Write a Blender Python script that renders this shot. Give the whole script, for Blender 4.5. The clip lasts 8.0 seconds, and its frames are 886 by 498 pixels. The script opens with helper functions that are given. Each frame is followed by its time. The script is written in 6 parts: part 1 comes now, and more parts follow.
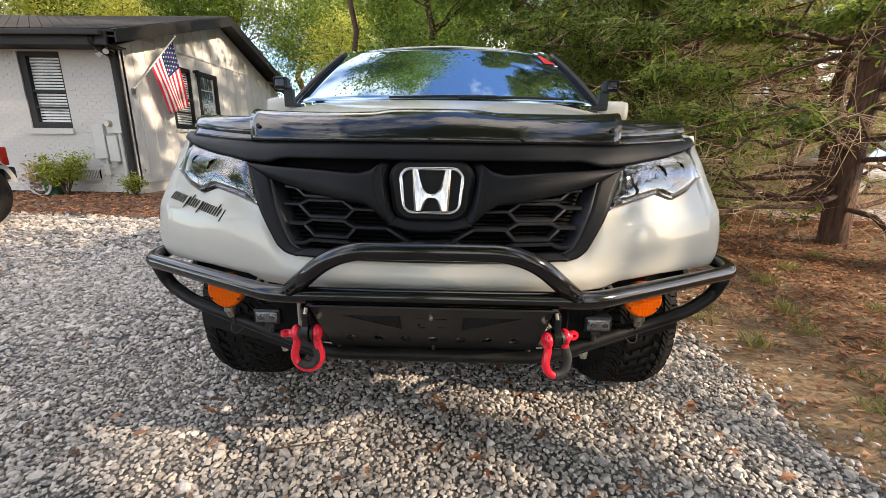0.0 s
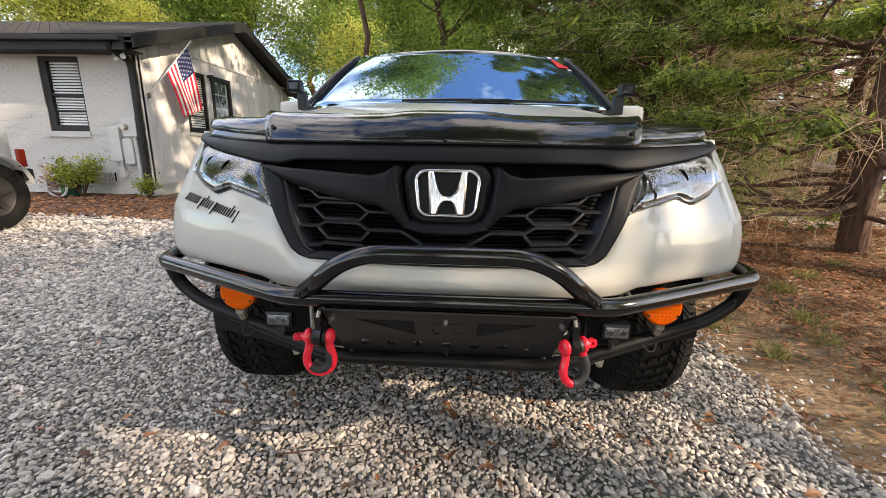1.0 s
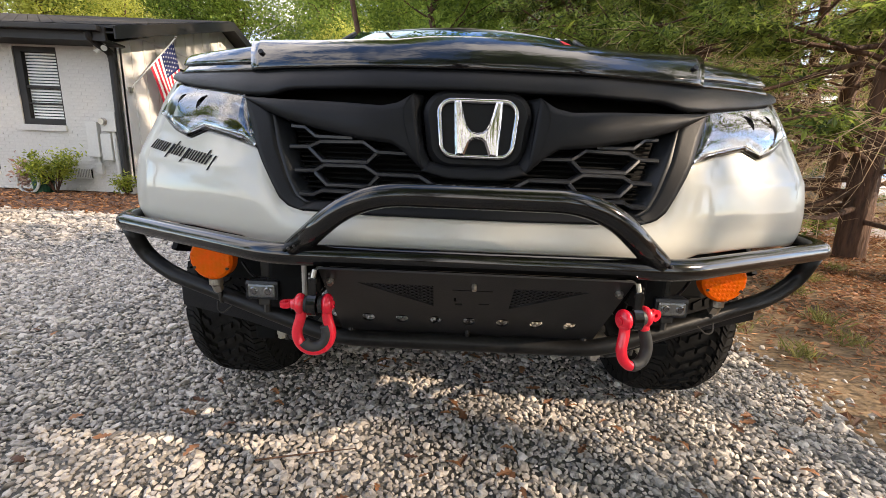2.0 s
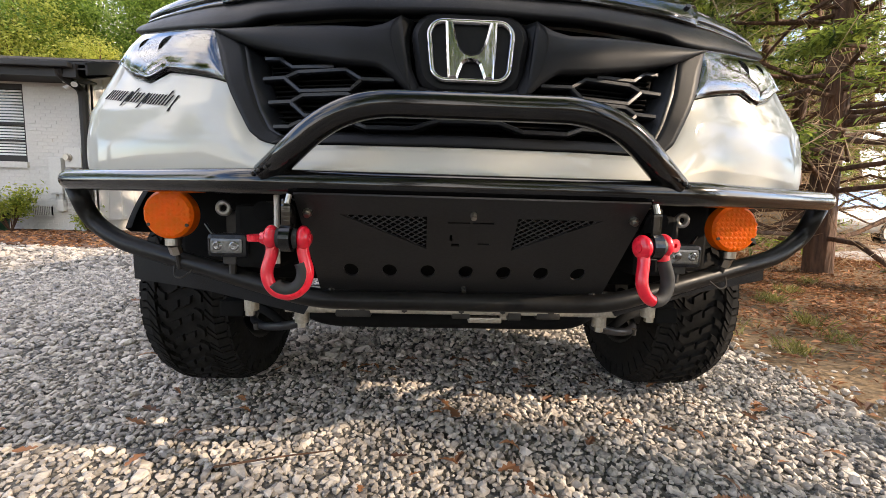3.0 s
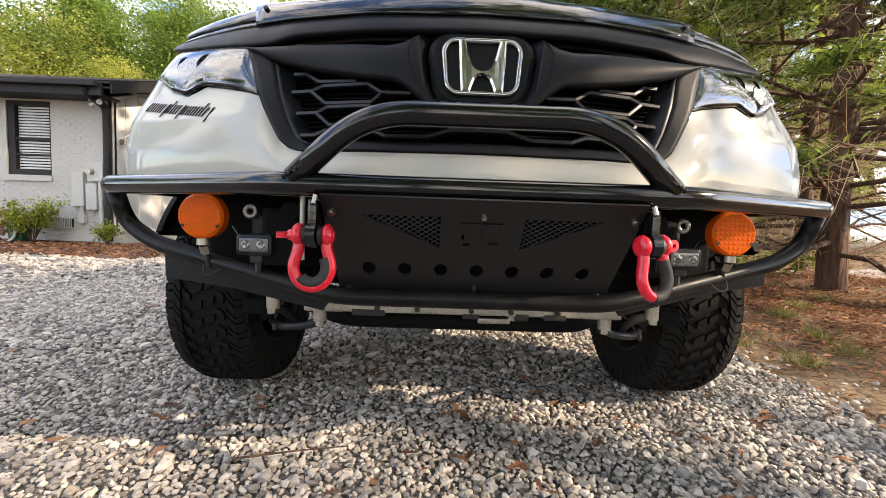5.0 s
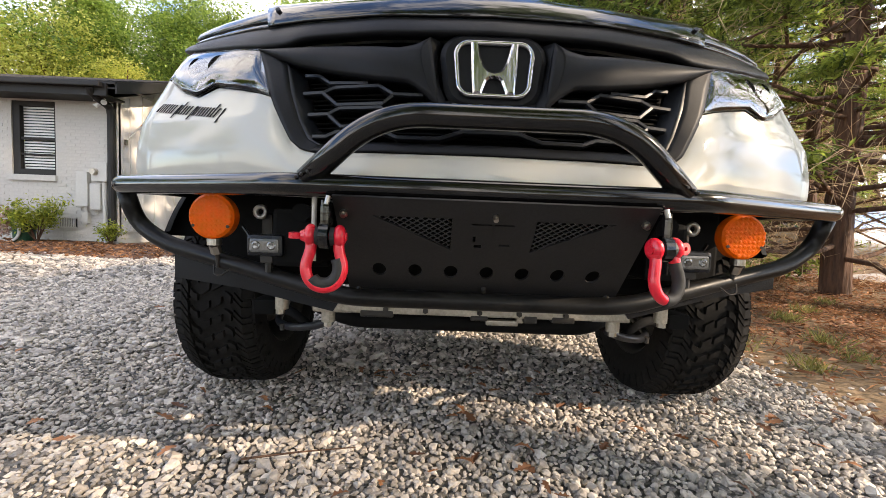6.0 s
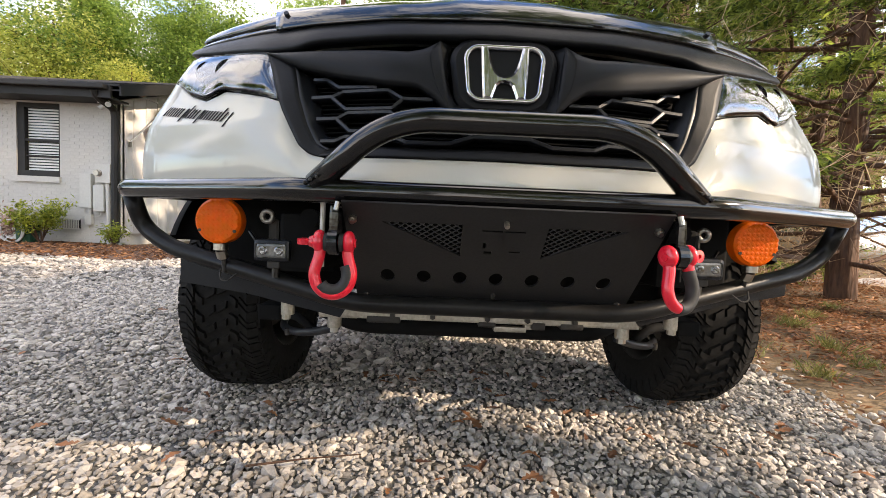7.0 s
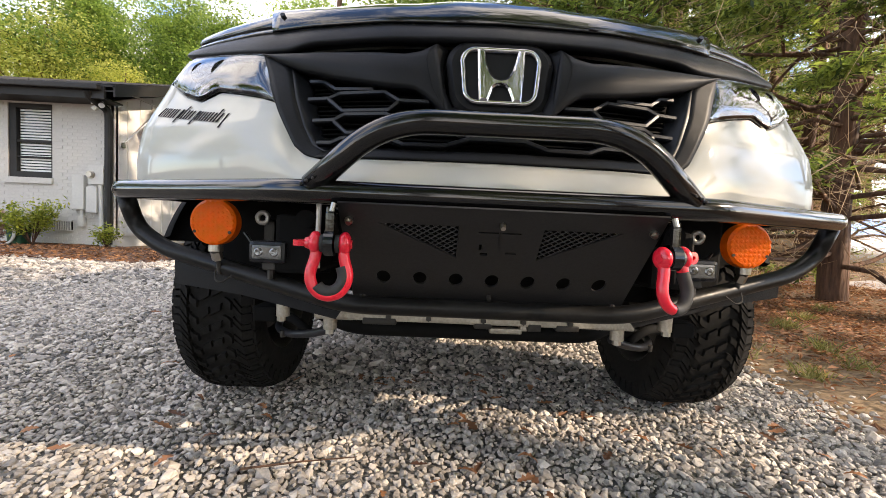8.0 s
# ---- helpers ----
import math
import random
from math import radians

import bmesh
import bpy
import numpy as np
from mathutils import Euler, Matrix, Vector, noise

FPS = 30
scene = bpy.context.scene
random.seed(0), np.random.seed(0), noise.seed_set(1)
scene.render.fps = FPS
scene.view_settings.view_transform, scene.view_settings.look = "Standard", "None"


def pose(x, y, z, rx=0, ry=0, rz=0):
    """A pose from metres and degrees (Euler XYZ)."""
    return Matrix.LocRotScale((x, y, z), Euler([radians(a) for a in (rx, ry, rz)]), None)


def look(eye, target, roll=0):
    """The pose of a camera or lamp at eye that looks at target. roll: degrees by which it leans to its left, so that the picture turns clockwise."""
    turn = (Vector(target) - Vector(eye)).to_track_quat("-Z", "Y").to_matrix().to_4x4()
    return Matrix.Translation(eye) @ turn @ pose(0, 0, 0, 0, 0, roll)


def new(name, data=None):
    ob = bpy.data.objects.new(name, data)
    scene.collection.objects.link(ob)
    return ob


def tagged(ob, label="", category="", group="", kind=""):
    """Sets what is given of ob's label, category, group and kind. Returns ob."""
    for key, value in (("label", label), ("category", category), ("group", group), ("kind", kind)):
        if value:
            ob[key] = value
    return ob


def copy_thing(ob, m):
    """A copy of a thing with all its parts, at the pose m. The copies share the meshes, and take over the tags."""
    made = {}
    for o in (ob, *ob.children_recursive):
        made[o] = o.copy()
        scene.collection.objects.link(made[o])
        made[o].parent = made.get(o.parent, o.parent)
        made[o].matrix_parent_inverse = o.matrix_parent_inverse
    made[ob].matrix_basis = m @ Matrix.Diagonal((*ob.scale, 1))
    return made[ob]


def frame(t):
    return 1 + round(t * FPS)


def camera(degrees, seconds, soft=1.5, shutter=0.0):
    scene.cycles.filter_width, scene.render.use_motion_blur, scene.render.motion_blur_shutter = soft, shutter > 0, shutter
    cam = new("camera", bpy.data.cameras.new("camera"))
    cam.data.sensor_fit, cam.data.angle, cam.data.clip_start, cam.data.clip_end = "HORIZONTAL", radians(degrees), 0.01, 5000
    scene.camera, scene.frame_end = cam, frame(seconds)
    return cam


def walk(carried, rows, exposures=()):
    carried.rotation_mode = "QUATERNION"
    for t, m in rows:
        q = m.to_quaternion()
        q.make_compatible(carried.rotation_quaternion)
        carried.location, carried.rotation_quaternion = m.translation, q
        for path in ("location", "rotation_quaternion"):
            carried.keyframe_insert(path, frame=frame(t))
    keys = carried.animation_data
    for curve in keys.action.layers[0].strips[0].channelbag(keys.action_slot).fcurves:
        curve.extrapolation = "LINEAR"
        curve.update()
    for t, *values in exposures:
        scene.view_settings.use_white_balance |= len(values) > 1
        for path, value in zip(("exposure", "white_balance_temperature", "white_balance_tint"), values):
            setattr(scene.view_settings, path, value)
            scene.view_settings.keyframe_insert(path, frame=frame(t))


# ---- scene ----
cam = camera(95.1, 8.0, soft=0.6)
PATH = [
    (0, (0.063, 0.423, 1.143), (0.015, 2.361, 0.65), 0.8),
    (0.5, (0.053, 0.428, 1.135), (-0.021, 2.368, 0.654), 0.9),
    (1, (0.043, 0.442, 1.135), (-0.045, 2.383, 0.664), 1.1),
    (1.2, (0.039, 0.461, 1.129), (-0.049, 2.407, 0.673), 1.3),
    (2.3, (-0.073, 0.667, 0.861), (-0.057, 2.63, 0.476), 2.4),
    (2.5, (-0.076, 0.684, 0.804), (-0.031, 2.653, 0.458), 2.2),
    (3, (-0.075, 0.681, 0.719), (0.005, 2.669, 0.509), 1.6),
    (3.5, (-0.076, 0.631, 0.721), (-0.042, 2.626, 0.58), 2.3),
    (4, (-0.079, 0.619, 0.704), (-0.047, 2.614, 0.563), 2.0),
    (4.5, (-0.082, 0.621, 0.692), (-0.046, 2.616, 0.555), 1.9),
    (6, (-0.104, 0.62, 0.688), (-0.076, 2.616, 0.564), 2.3),
    (6.5, (-0.126, 0.629, 0.691), (-0.102, 2.625, 0.573), 2.4),
    (7, (-0.121, 0.631, 0.695), (-0.101, 2.628, 0.582), 2.5),
    (7.5, (-0.118, 0.634, 0.694), (-0.097, 2.631, 0.588), 2.6),
    (8, (-0.122, 0.63, 0.693), (-0.081, 2.627, 0.593), 2.6),
]
EXPOSURE = [(0.0, 2.02, 6950, 16), (1.2, 2.04, 6950, 16), (4.0, 2.18, 6980, 16), (8.0, 2.18, 6980, 16)]
walk(cam, [(t, look(eye, target, roll)) for t, eye, target, roll in PATH], EXPOSURE)

# ---- world and sun ----
SUN_FROM = Vector((0.8413, -0.2734, 0.4664)).normalized()
world = bpy.data.worlds.new("sky")
scene.world = world
world.use_nodes = True
wn, wl = world.node_tree.nodes, world.node_tree.links
sky = wn.new("ShaderNodeTexSky")
sky.sky_type, sky.sun_disc = "NISHITA", False
sky.sun_elevation = math.asin(SUN_FROM.z)
sky.sun_rotation = math.atan2(SUN_FROM.x, SUN_FROM.y)
wn["Background"].inputs["Strength"].default_value = 0.15
sky.ozone_density, sky.dust_density = 5.0, 0.4
co_w, cloud, cramp, cmix = wn.new("ShaderNodeTexCoord"), wn.new("ShaderNodeTexNoise"), wn.new("ShaderNodeValToRGB"), wn.new("ShaderNodeMix")
cloud.inputs["Scale"].default_value, cloud.inputs["Detail"].default_value, cloud.inputs["Roughness"].default_value = 2.4, 7.0, 0.55
cramp.color_ramp.elements[0].position, cramp.color_ramp.elements[1].position = 0.45, 0.58
cmix.data_type = "RGBA"
shift = wn.new("ShaderNodeMapping")
shift.inputs["Location"].default_value = (1.2, 2.6, 0.3)
wl.new(co_w.outputs["Generated"], shift.inputs["Vector"])
wl.new(shift.outputs["Vector"], cloud.inputs["Vector"])
wl.new(cloud.outputs["Fac"], cramp.inputs["Fac"])
wl.new(cramp.outputs["Color"], cmix.inputs["Factor"])
wl.new(sky.outputs["Color"], cmix.inputs["A"])
cmix.inputs["B"].default_value = (5.6, 5.5, 5.3, 1)
wl.new(cmix.outputs["Result"], wn["Background"].inputs["Color"])
sun = new("sun", bpy.data.lights.new("sun", "SUN"))
sun.data.energy, sun.data.angle, sun.data.color = 2.05, radians(0.6), (1.0, 0.86, 0.66)
sun.matrix_world = look(SUN_FROM * 40, (0, 0, 0))


# ---- materials ----
def mat(name, base, rough=0.5, metal=0.0, vary=0.15, scale=30.0, big=2.0, bump=0.0, bump_scale=None, coat=0.0,
        second=None, rnd=0.0, island=False, trans=0.0, ior=1.45, stretch=None, rough_vary=0.1):
    """A Principled material with colour varied at two scales, wear in the gloss and a fine relief."""
    m = bpy.data.materials.new(name)
    m.use_nodes = True
    n, l = m.node_tree.nodes, m.node_tree.links
    b = n["Principled BSDF"]
    b.inputs["Metallic"].default_value = metal
    b.inputs["IOR"].default_value = ior
    b.inputs["Coat Weight"].default_value = coat
    b.inputs["Coat Roughness"].default_value = 0.04
    b.inputs["Transmission Weight"].default_value = trans
    co = n.new("ShaderNodeTexCoord")
    mp = n.new("ShaderNodeMapping")
    mp.inputs["Scale"].default_value = stretch or (1, 1, 1)
    l.new(co.outputs["Object"], mp.inputs["Vector"])
    fine, wide = n.new("ShaderNodeTexNoise"), n.new("ShaderNodeTexNoise")
    for t, sc, d in ((fine, scale, 6.0), (wide, big, 4.0)):
        t.inputs["Scale"].default_value, t.inputs["Detail"].default_value = sc, d
        l.new(mp.outputs["Vector"], t.inputs["Vector"])
    add = n.new("ShaderNodeMath")
    add.operation = "ADD"
    l.new(fine.outputs["Fac"], add.inputs[0])
    l.new(wide.outputs["Fac"], add.inputs[1])
    last = add
    if rnd:
        src = n.new("ShaderNodeNewGeometry").outputs["Random Per Island"] if island else n.new("ShaderNodeObjectInfo").outputs["Random"]
        k = n.new("ShaderNodeMath")
        k.operation = "MULTIPLY_ADD"
        k.inputs[1].default_value = rnd
        l.new(src, k.inputs[0])
        l.new(last.outputs[0], k.inputs[2])
        last = k
    ramp = n.new("ShaderNodeValToRGB")
    lo = [c * (1 - vary) for c in base]
    hi = [min(1, c * (1 + vary)) for c in (second or base)]
    spread = n.new("ShaderNodeMapRange")
    spread.inputs["From Min"].default_value, spread.inputs["From Max"].default_value = 0.6, 1.4 + rnd
    l.new(last.outputs[0], spread.inputs["Value"])
    l.new(spread.outputs["Result"], ramp.inputs["Fac"])
    ramp.color_ramp.elements[0].color, ramp.color_ramp.elements[1].color = (*lo, 1), (*hi, 1)
    l.new(ramp.outputs["Color"], b.inputs["Base Color"])
    rr = n.new("ShaderNodeMapRange")
    rr.inputs["From Min"].default_value, rr.inputs["From Max"].default_value = 0.3, 0.7
    rr.inputs["To Min"].default_value, rr.inputs["To Max"].default_value = max(0.02, rough - rough_vary), min(1, rough + rough_vary)
    l.new(wide.outputs["Fac"], rr.inputs["Value"])
    l.new(rr.outputs["Result"], b.inputs["Roughness"])
    if bump:
        bp = n.new("ShaderNodeBump")
        bp.inputs["Strength"].default_value, bp.inputs["Distance"].default_value = 1.0, bump
        src = fine
        if bump_scale:
            src = n.new("ShaderNodeTexNoise")
            src.inputs["Scale"].default_value, src.inputs["Detail"].default_value = bump_scale, 5.0
            l.new(mp.outputs["Vector"], src.inputs["Vector"])
        l.new(src.outputs["Fac"], bp.inputs["Height"])
        l.new(bp.outputs["Normal"], b.inputs["Normal"])
    return m


def leaf_mat(name, dark, light, lets=0.35, rough=0.5):
    """Leaves that let part of the light through; each leaf has its own tone."""
    m = bpy.data.materials.new(name)
    m.use_nodes = True
    n, l = m.node_tree.nodes, m.node_tree.links
    b, out = n["Principled BSDF"], n["Material Output"]
    ramp = n.new("ShaderNodeValToRGB")
    ramp.color_ramp.elements[0].color, ramp.color_ramp.elements[1].color = (*dark, 1), (*light, 1)
    l.new(n.new("ShaderNodeNewGeometry").outputs["Random Per Island"], ramp.inputs["Fac"])
    b.inputs["Roughness"].default_value = rough
    l.new(ramp.outputs["Color"], b.inputs["Base Color"])
    tr, mix = n.new("ShaderNodeBsdfTranslucent"), n.new("ShaderNodeMixShader")
    l.new(ramp.outputs["Color"], tr.inputs["Color"])
    mix.inputs["Fac"].default_value = lets
    l.new(b.outputs[0], mix.inputs[1])
    l.new(tr.outputs[0], mix.inputs[2])
    l.new(mix.outputs[0], out.inputs["Surface"])
    return m


def glass_mat(name, tint, rough=0.01):
    m = bpy.data.materials.new(name)
    m.use_nodes = True
    b = m.node_tree.nodes["Principled BSDF"]
    b.inputs["Base Color"].default_value = (*tint, 1)
    b.inputs["Roughness"].default_value, b.inputs["Transmission Weight"].default_value, b.inputs["IOR"].default_value = rough, 1.0, 1.5
    return m


PAINT = mat("pearl_white_paint", (0.50, 0.487, 0.437), 0.70, vary=0.02, scale=900, big=3, coat=0.7, rough_vary=0.05, ior=1.4)
MATTE = mat("matte_black_plastic", (0.0065, 0.0068, 0.0080), 0.44, ior=1.26, vary=0.25, scale=260, big=5, bump=0.0004, bump_scale=900)
TRIM = mat("black_trim_plastic", (0.011, 0.012, 0.015), 0.34, ior=1.38, vary=0.2, scale=200, big=4, bump=0.0002, bump_scale=700)
GLOSS = mat("gloss_black_acrylic", (0.006, 0.006, 0.007), 0.03, vary=0.2, scale=60, big=4, coat=0.2, rough_vary=0.01, bump=0.004, bump_scale=10, stretch=(0.5, 1, 2.6), ior=1.5)
TUBE = mat("black_powder_coat", (0.005, 0.0047, 0.0047), 0.13, vary=0.5, scale=120, big=14, coat=0.15, bump=0.0004, bump_scale=60, stretch=(0.25, 1, 1), rough_vary=0.07, ior=1.5)
TUBE_DULL = mat("dusty_black_tube", (0.010, 0.0095, 0.009), 0.38, vary=0.5, scale=90, big=9, bump=0.0004, bump_scale=60, ior=1.26)
PLATE = mat("black_plate_coat", (0.014, 0.0132, 0.0132), 0.40, ior=1.38, vary=0.35, scale=160, big=8, bump=0.0003, bump_scale=300)
# near-black, with the shade behind grille, plate and lamps put into the colour
DARK = mat("shaded_black_parts", (0.0045, 0.0045, 0.0045), 0.8, ior=1.2, vary=0.3, scale=40, big=6)
STEEL = mat("dusty_black_steel", (0.030, 0.027, 0.024), 0.55, 0.3, vary=0.4, scale=60, big=6, bump=0.0006)
ALU = mat("cast_aluminium", (0.28, 0.26, 0.22), 0.45, 0.7, vary=0.2, scale=140, big=10, bump=0.0008, second=(0.40, 0.36, 0.30))
BOLT = mat("zinc_bolt", (0.42, 0.39, 0.34), 0.36, 1.0, vary=0.15, scale=300)
CHROME = mat("chrome", (0.44, 0.44, 0.44), 0.06, 1.0, vary=0.15, scale=160, big=45, bump=0.0022, bump_scale=60, stretch=(1, 1, 0.12), rough_vary=0.03)
RED = mat("red_powder_coat", (0.66, 0.012, 0.03), 0.30, vary=0.15, scale=120, big=14, coat=0.4, bump=0.0006, bump_scale=120)
AMBER = mat("amber_lens", (0.86, 0.16, 0.001), 0.38, vary=0.3, scale=70, big=28, coat=0.04, bump=0.0010, bump_scale=200, ior=1.2, second=(0.62, 0.075, 0.001))
RUBBER = mat("tyre_rubber", (0.0060, 0.0057, 0.0055), 0.85, ior=1.22, vary=0.3, scale=60, big=7, bump=0.0008, second=(0.014, 0.013, 0.012))
SLEEVE = mat("black_rubber_sleeve", (0.02, 0.02, 0.02), 0.6, vary=0.3, scale=80, big=9, bump=0.0006)
RIM = mat("dusty_rim", (0.36, 0.34, 0.31), 0.4, 0.7, vary=0.3, scale=60, big=6)
# dusty rim again, darkened: the shade inside the wheels is in its colour
RIM_SHADED = mat("dusty_shaded_rim", (0.05, 0.046, 0.042), 0.45, 0.4, vary=0.4, scale=60, big=6)
GLASS = glass_mat("clear_lens", (0.95, 0.97, 1.0))
REFLECT = mat("lamp_reflector", (0.20, 0.20, 0.205), 0.05, 1.0, vary=0.15, scale=26, big=12, bump=0.003, bump_scale=70)
# blue of the reflected sky painted in by specular tint, brightened by high IOR
WIND = mat("sky_tinted_glass", (0.012, 0.014, 0.016), 0.02, vary=0.1, scale=10, big=1, rough_vary=0.0, ior=5.5)
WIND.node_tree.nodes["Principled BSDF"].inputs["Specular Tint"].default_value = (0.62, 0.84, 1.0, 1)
LEDLENS = mat("clear_led_lens", (0.12, 0.12, 0.115), 0.12, 0.2, vary=0.5, scale=140, big=40, coat=1.0, bump=0.0012, bump_scale=160)
STICKER_RED = mat("red_sticker", (0.70, 0.03, 0.04), 0.4, vary=0.1)
INK = mat("black_decal", (0.010, 0.010, 0.011), 0.7, vary=0.1, ior=1.2)
BRICK = mat("painted_brick", (0.49, 0.475, 0.44), 0.7, vary=0.08, scale=18, big=0.8, bump=0.006, bump_scale=28, rnd=0.1, second=(0.525, 0.51, 0.47))
MORTAR = mat("painted_mortar", (0.49, 0.475, 0.44), 0.85, vary=0.1, scale=40, bump=0.003)
SIDING = mat("white_board_siding", (0.60, 0.58, 0.555), 0.6, vary=0.06, scale=8, big=0.7, bump=0.0015, bump_scale=40, stretch=(1, 1, 0.2))
BLACKTRIM = mat("black_house_trim", (0.010, 0.009, 0.008), 0.6, vary=0.3, scale=20, big=1.5)
SHINGLE = mat("grey_shingle", (0.085, 0.080, 0.076), 0.9, vary=0.35, scale=70, big=1.2, bump=0.006, rnd=0.5, island=True)
GREYBOX = mat("painted_metal_box", (0.52, 0.51, 0.47), 0.5, vary=0.08, scale=25)
BLIND = mat("white_blind", (0.66, 0.66, 0.64), 0.5, vary=0.05)
HOUSEGLASS = mat("window_glass", (0.03, 0.04, 0.045), 0.04, vary=0.2, scale=3, coat=1.0, rough_vary=0.0)
BARK = mat("ridged_bark", (0.052, 0.026, 0.016), 0.9, vary=0.5, scale=34, big=4, bump=0.06, bump_scale=16, stretch=(1, 1, 0.18), second=(0.115, 0.062, 0.038))
TWIG = mat("dry_twig", (0.38, 0.25, 0.14), 0.85, vary=0.35, scale=20, big=2, rnd=0.6, island=True, second=(0.60, 0.43, 0.27))
LEAF = leaf_mat("broad_leaves", (0.075, 0.14, 0.025), (0.33, 0.43, 0.08), 0.58)
LEAF_YELLOW = leaf_mat("yellowing_leaves", (0.38, 0.41, 0.07), (0.68, 0.66, 0.17), 0.6)
NEEDLE = leaf_mat("evergreen_sprays", (0.024, 0.055, 0.013), (0.36, 0.44, 0.085), 0.55)
LEAF_WOODS = leaf_mat("undergrowth", (0.05, 0.055, 0.022), (0.30, 0.22, 0.10), 0.4)
NEEDLE_YOUNG = leaf_mat("young_sprays", (0.04, 0.085, 0.015), (0.32, 0.42, 0.09), 0.5)
SHRUBLEAF = leaf_mat("shrub_leaves", (0.13, 0.19, 0.025), (0.50, 0.52, 0.07), 0.45)
DRYLEAF = leaf_mat("dry_leaves", (0.10, 0.036, 0.015), (0.44, 0.21, 0.10), 0.2, 0.7)
BROWNLEAF = leaf_mat("brown_leaves", (0.09, 0.040, 0.022), (0.42, 0.19, 0.085), 0.2, 0.65)
STRAW = leaf_mat("pine_straw", (0.085, 0.030, 0.013), (0.55, 0.26, 0.11), 0.15, 0.75)
GRASSM = leaf_mat("dry_grass", (0.10, 0.12, 0.025), (0.34, 0.30, 0.10), 0.3)
STONE = mat("crushed_stone", (0.118, 0.112, 0.108), 0.8, vary=0.4, scale=90, big=25, bump=0.0012, bump_scale=240, rnd=1.4, island=True, second=(0.545, 0.488, 0.43))
# bed colour lowered to paint the shade in the gaps between stones
GRAVELBED = mat("shaded_gravel_bed", (0.035, 0.033, 0.031), 0.9, vary=0.5, scale=60, big=3, bump=0.02, bump_scale=45, second=(0.15, 0.145, 0.135))
# uneven soil tone; its dark streaks along x also paint tree shadows
SOIL = mat("soil_with_shade_streaks", (0.050, 0.032, 0.018), 0.95, vary=0.45, scale=38, big=2.6, bump=0.03, bump_scale=30, second=(0.225, 0.152, 0.086), stretch=(0.55, 1.2, 1))
LANE = mat("worn_concrete", (0.34, 0.31, 0.29), 0.9, vary=0.15, scale=30, big=1.2, bump=0.004, second=(0.46, 0.42, 0.39))
MULCH = mat("bark_mulch", (0.055, 0.030, 0.020), 0.95, vary=0.5, scale=26, big=2, bump=0.03, bump_scale=22, second=(0.15, 0.085, 0.055))


# ---- mesh helpers ----
def part(name, bm, material, parent=None, label="", smooth=False):
    """Links a bmesh as one object under a thing or a part."""
    me = bpy.data.meshes.new(name)
    bm.normal_update()
    bm.to_mesh(me)
    bm.free()
    me.materials.append(material)
    if smooth:
        me.polygons.foreach_set("use_smooth", [True] * len(me.polygons))
    ob = new(name, me)
    if parent:
        ob.parent = parent
    if label:
        ob["label"] = label
    return ob


def mesh_np(name, v, f, material, parent=None, smooth=False):
    """One object from arrays of places and of equal-sided faces."""
    v, f = np.asarray(v, np.float32), np.asarray(f, np.int32)
    me = bpy.data.meshes.new(name)
    me.vertices.add(len(v))
    me.vertices.foreach_set("co", v.ravel())
    k = f.shape[1]
    me.loops.add(f.size)
    me.loops.foreach_set("vertex_index", f.ravel())
    me.polygons.add(len(f))
    me.polygons.foreach_set("loop_start", np.arange(len(f), dtype=np.int32) * k)
    me.polygons.foreach_set("use_smooth", np.full(len(f), smooth))
    me.update(calc_edges=True)
    me.materials.append(material)
    ob = new(name, me)
    if parent:
        ob.parent = parent
    return ob


def thing(name, place, label, category, group="", kind=""):
    ob = new(name)
    ob.location = place
    ob.empty_display_size = 0.1
    return tagged(ob, label, category, group, kind)


def box(bm, c, s, bevel=0.0, m=None):
    """Adds a box of size s about c, its edges rounded by bevel."""
    r = bmesh.ops.create_cube(bm, size=1.0)
    vs = r["verts"]
    for v in vs:
        v.co = Vector((v.co.x * s[0], v.co.y * s[1], v.co.z * s[2]))
    if bevel:
        es = list({e for v in vs for e in v.link_edges})
        g = bmesh.ops.bevel(bm, geom=es, offset=bevel, segments=2, affect="EDGES", profile=0.6)
        vs = list({v for f in g["faces"] for v in f.verts} | {v for v in vs if v.is_valid})
        vs = list({v for v in vs} | {w for v in vs for e in v.link_edges for w in e.verts})
    t = Matrix.Translation(c) @ (m or Matrix())
    for v in vs:
        v.co = t @ v.co
    return bm


def cyl(bm, a, b, r, r2=None, n=20, caps=True):
    """Adds a cylinder or cone from a to b."""
    a, b = Vector(a), Vector(b)
    q = (b - a).to_track_quat("Z", "Y").to_matrix().to_4x4()
    g = bmesh.ops.create_cone(bm, cap_ends=caps, segments=n, radius1=r, radius2=r if r2 is None else r2, depth=(b - a).length)
    for v in g["verts"]:
        v.co = Matrix.Translation((a + b) / 2) @ q @ v.co
    return bm


def fillet(pts, r, n=7):
    """A polyline with its corners rounded."""
    pts = [Vector(p) for p in pts]
    out = [pts[0]]
    for a, b, c in zip(pts, pts[1:], pts[2:]):
        d = min(r, (a - b).length * 0.49, (c - b).length * 0.49)
        p, q = b + (a - b).normalized() * d, b + (c - b).normalized() * d
        out += [p.lerp(b, t).lerp(b.lerp(q, t), t) for t in (i / n for i in range(n + 1))]
    return out + [pts[-1]]


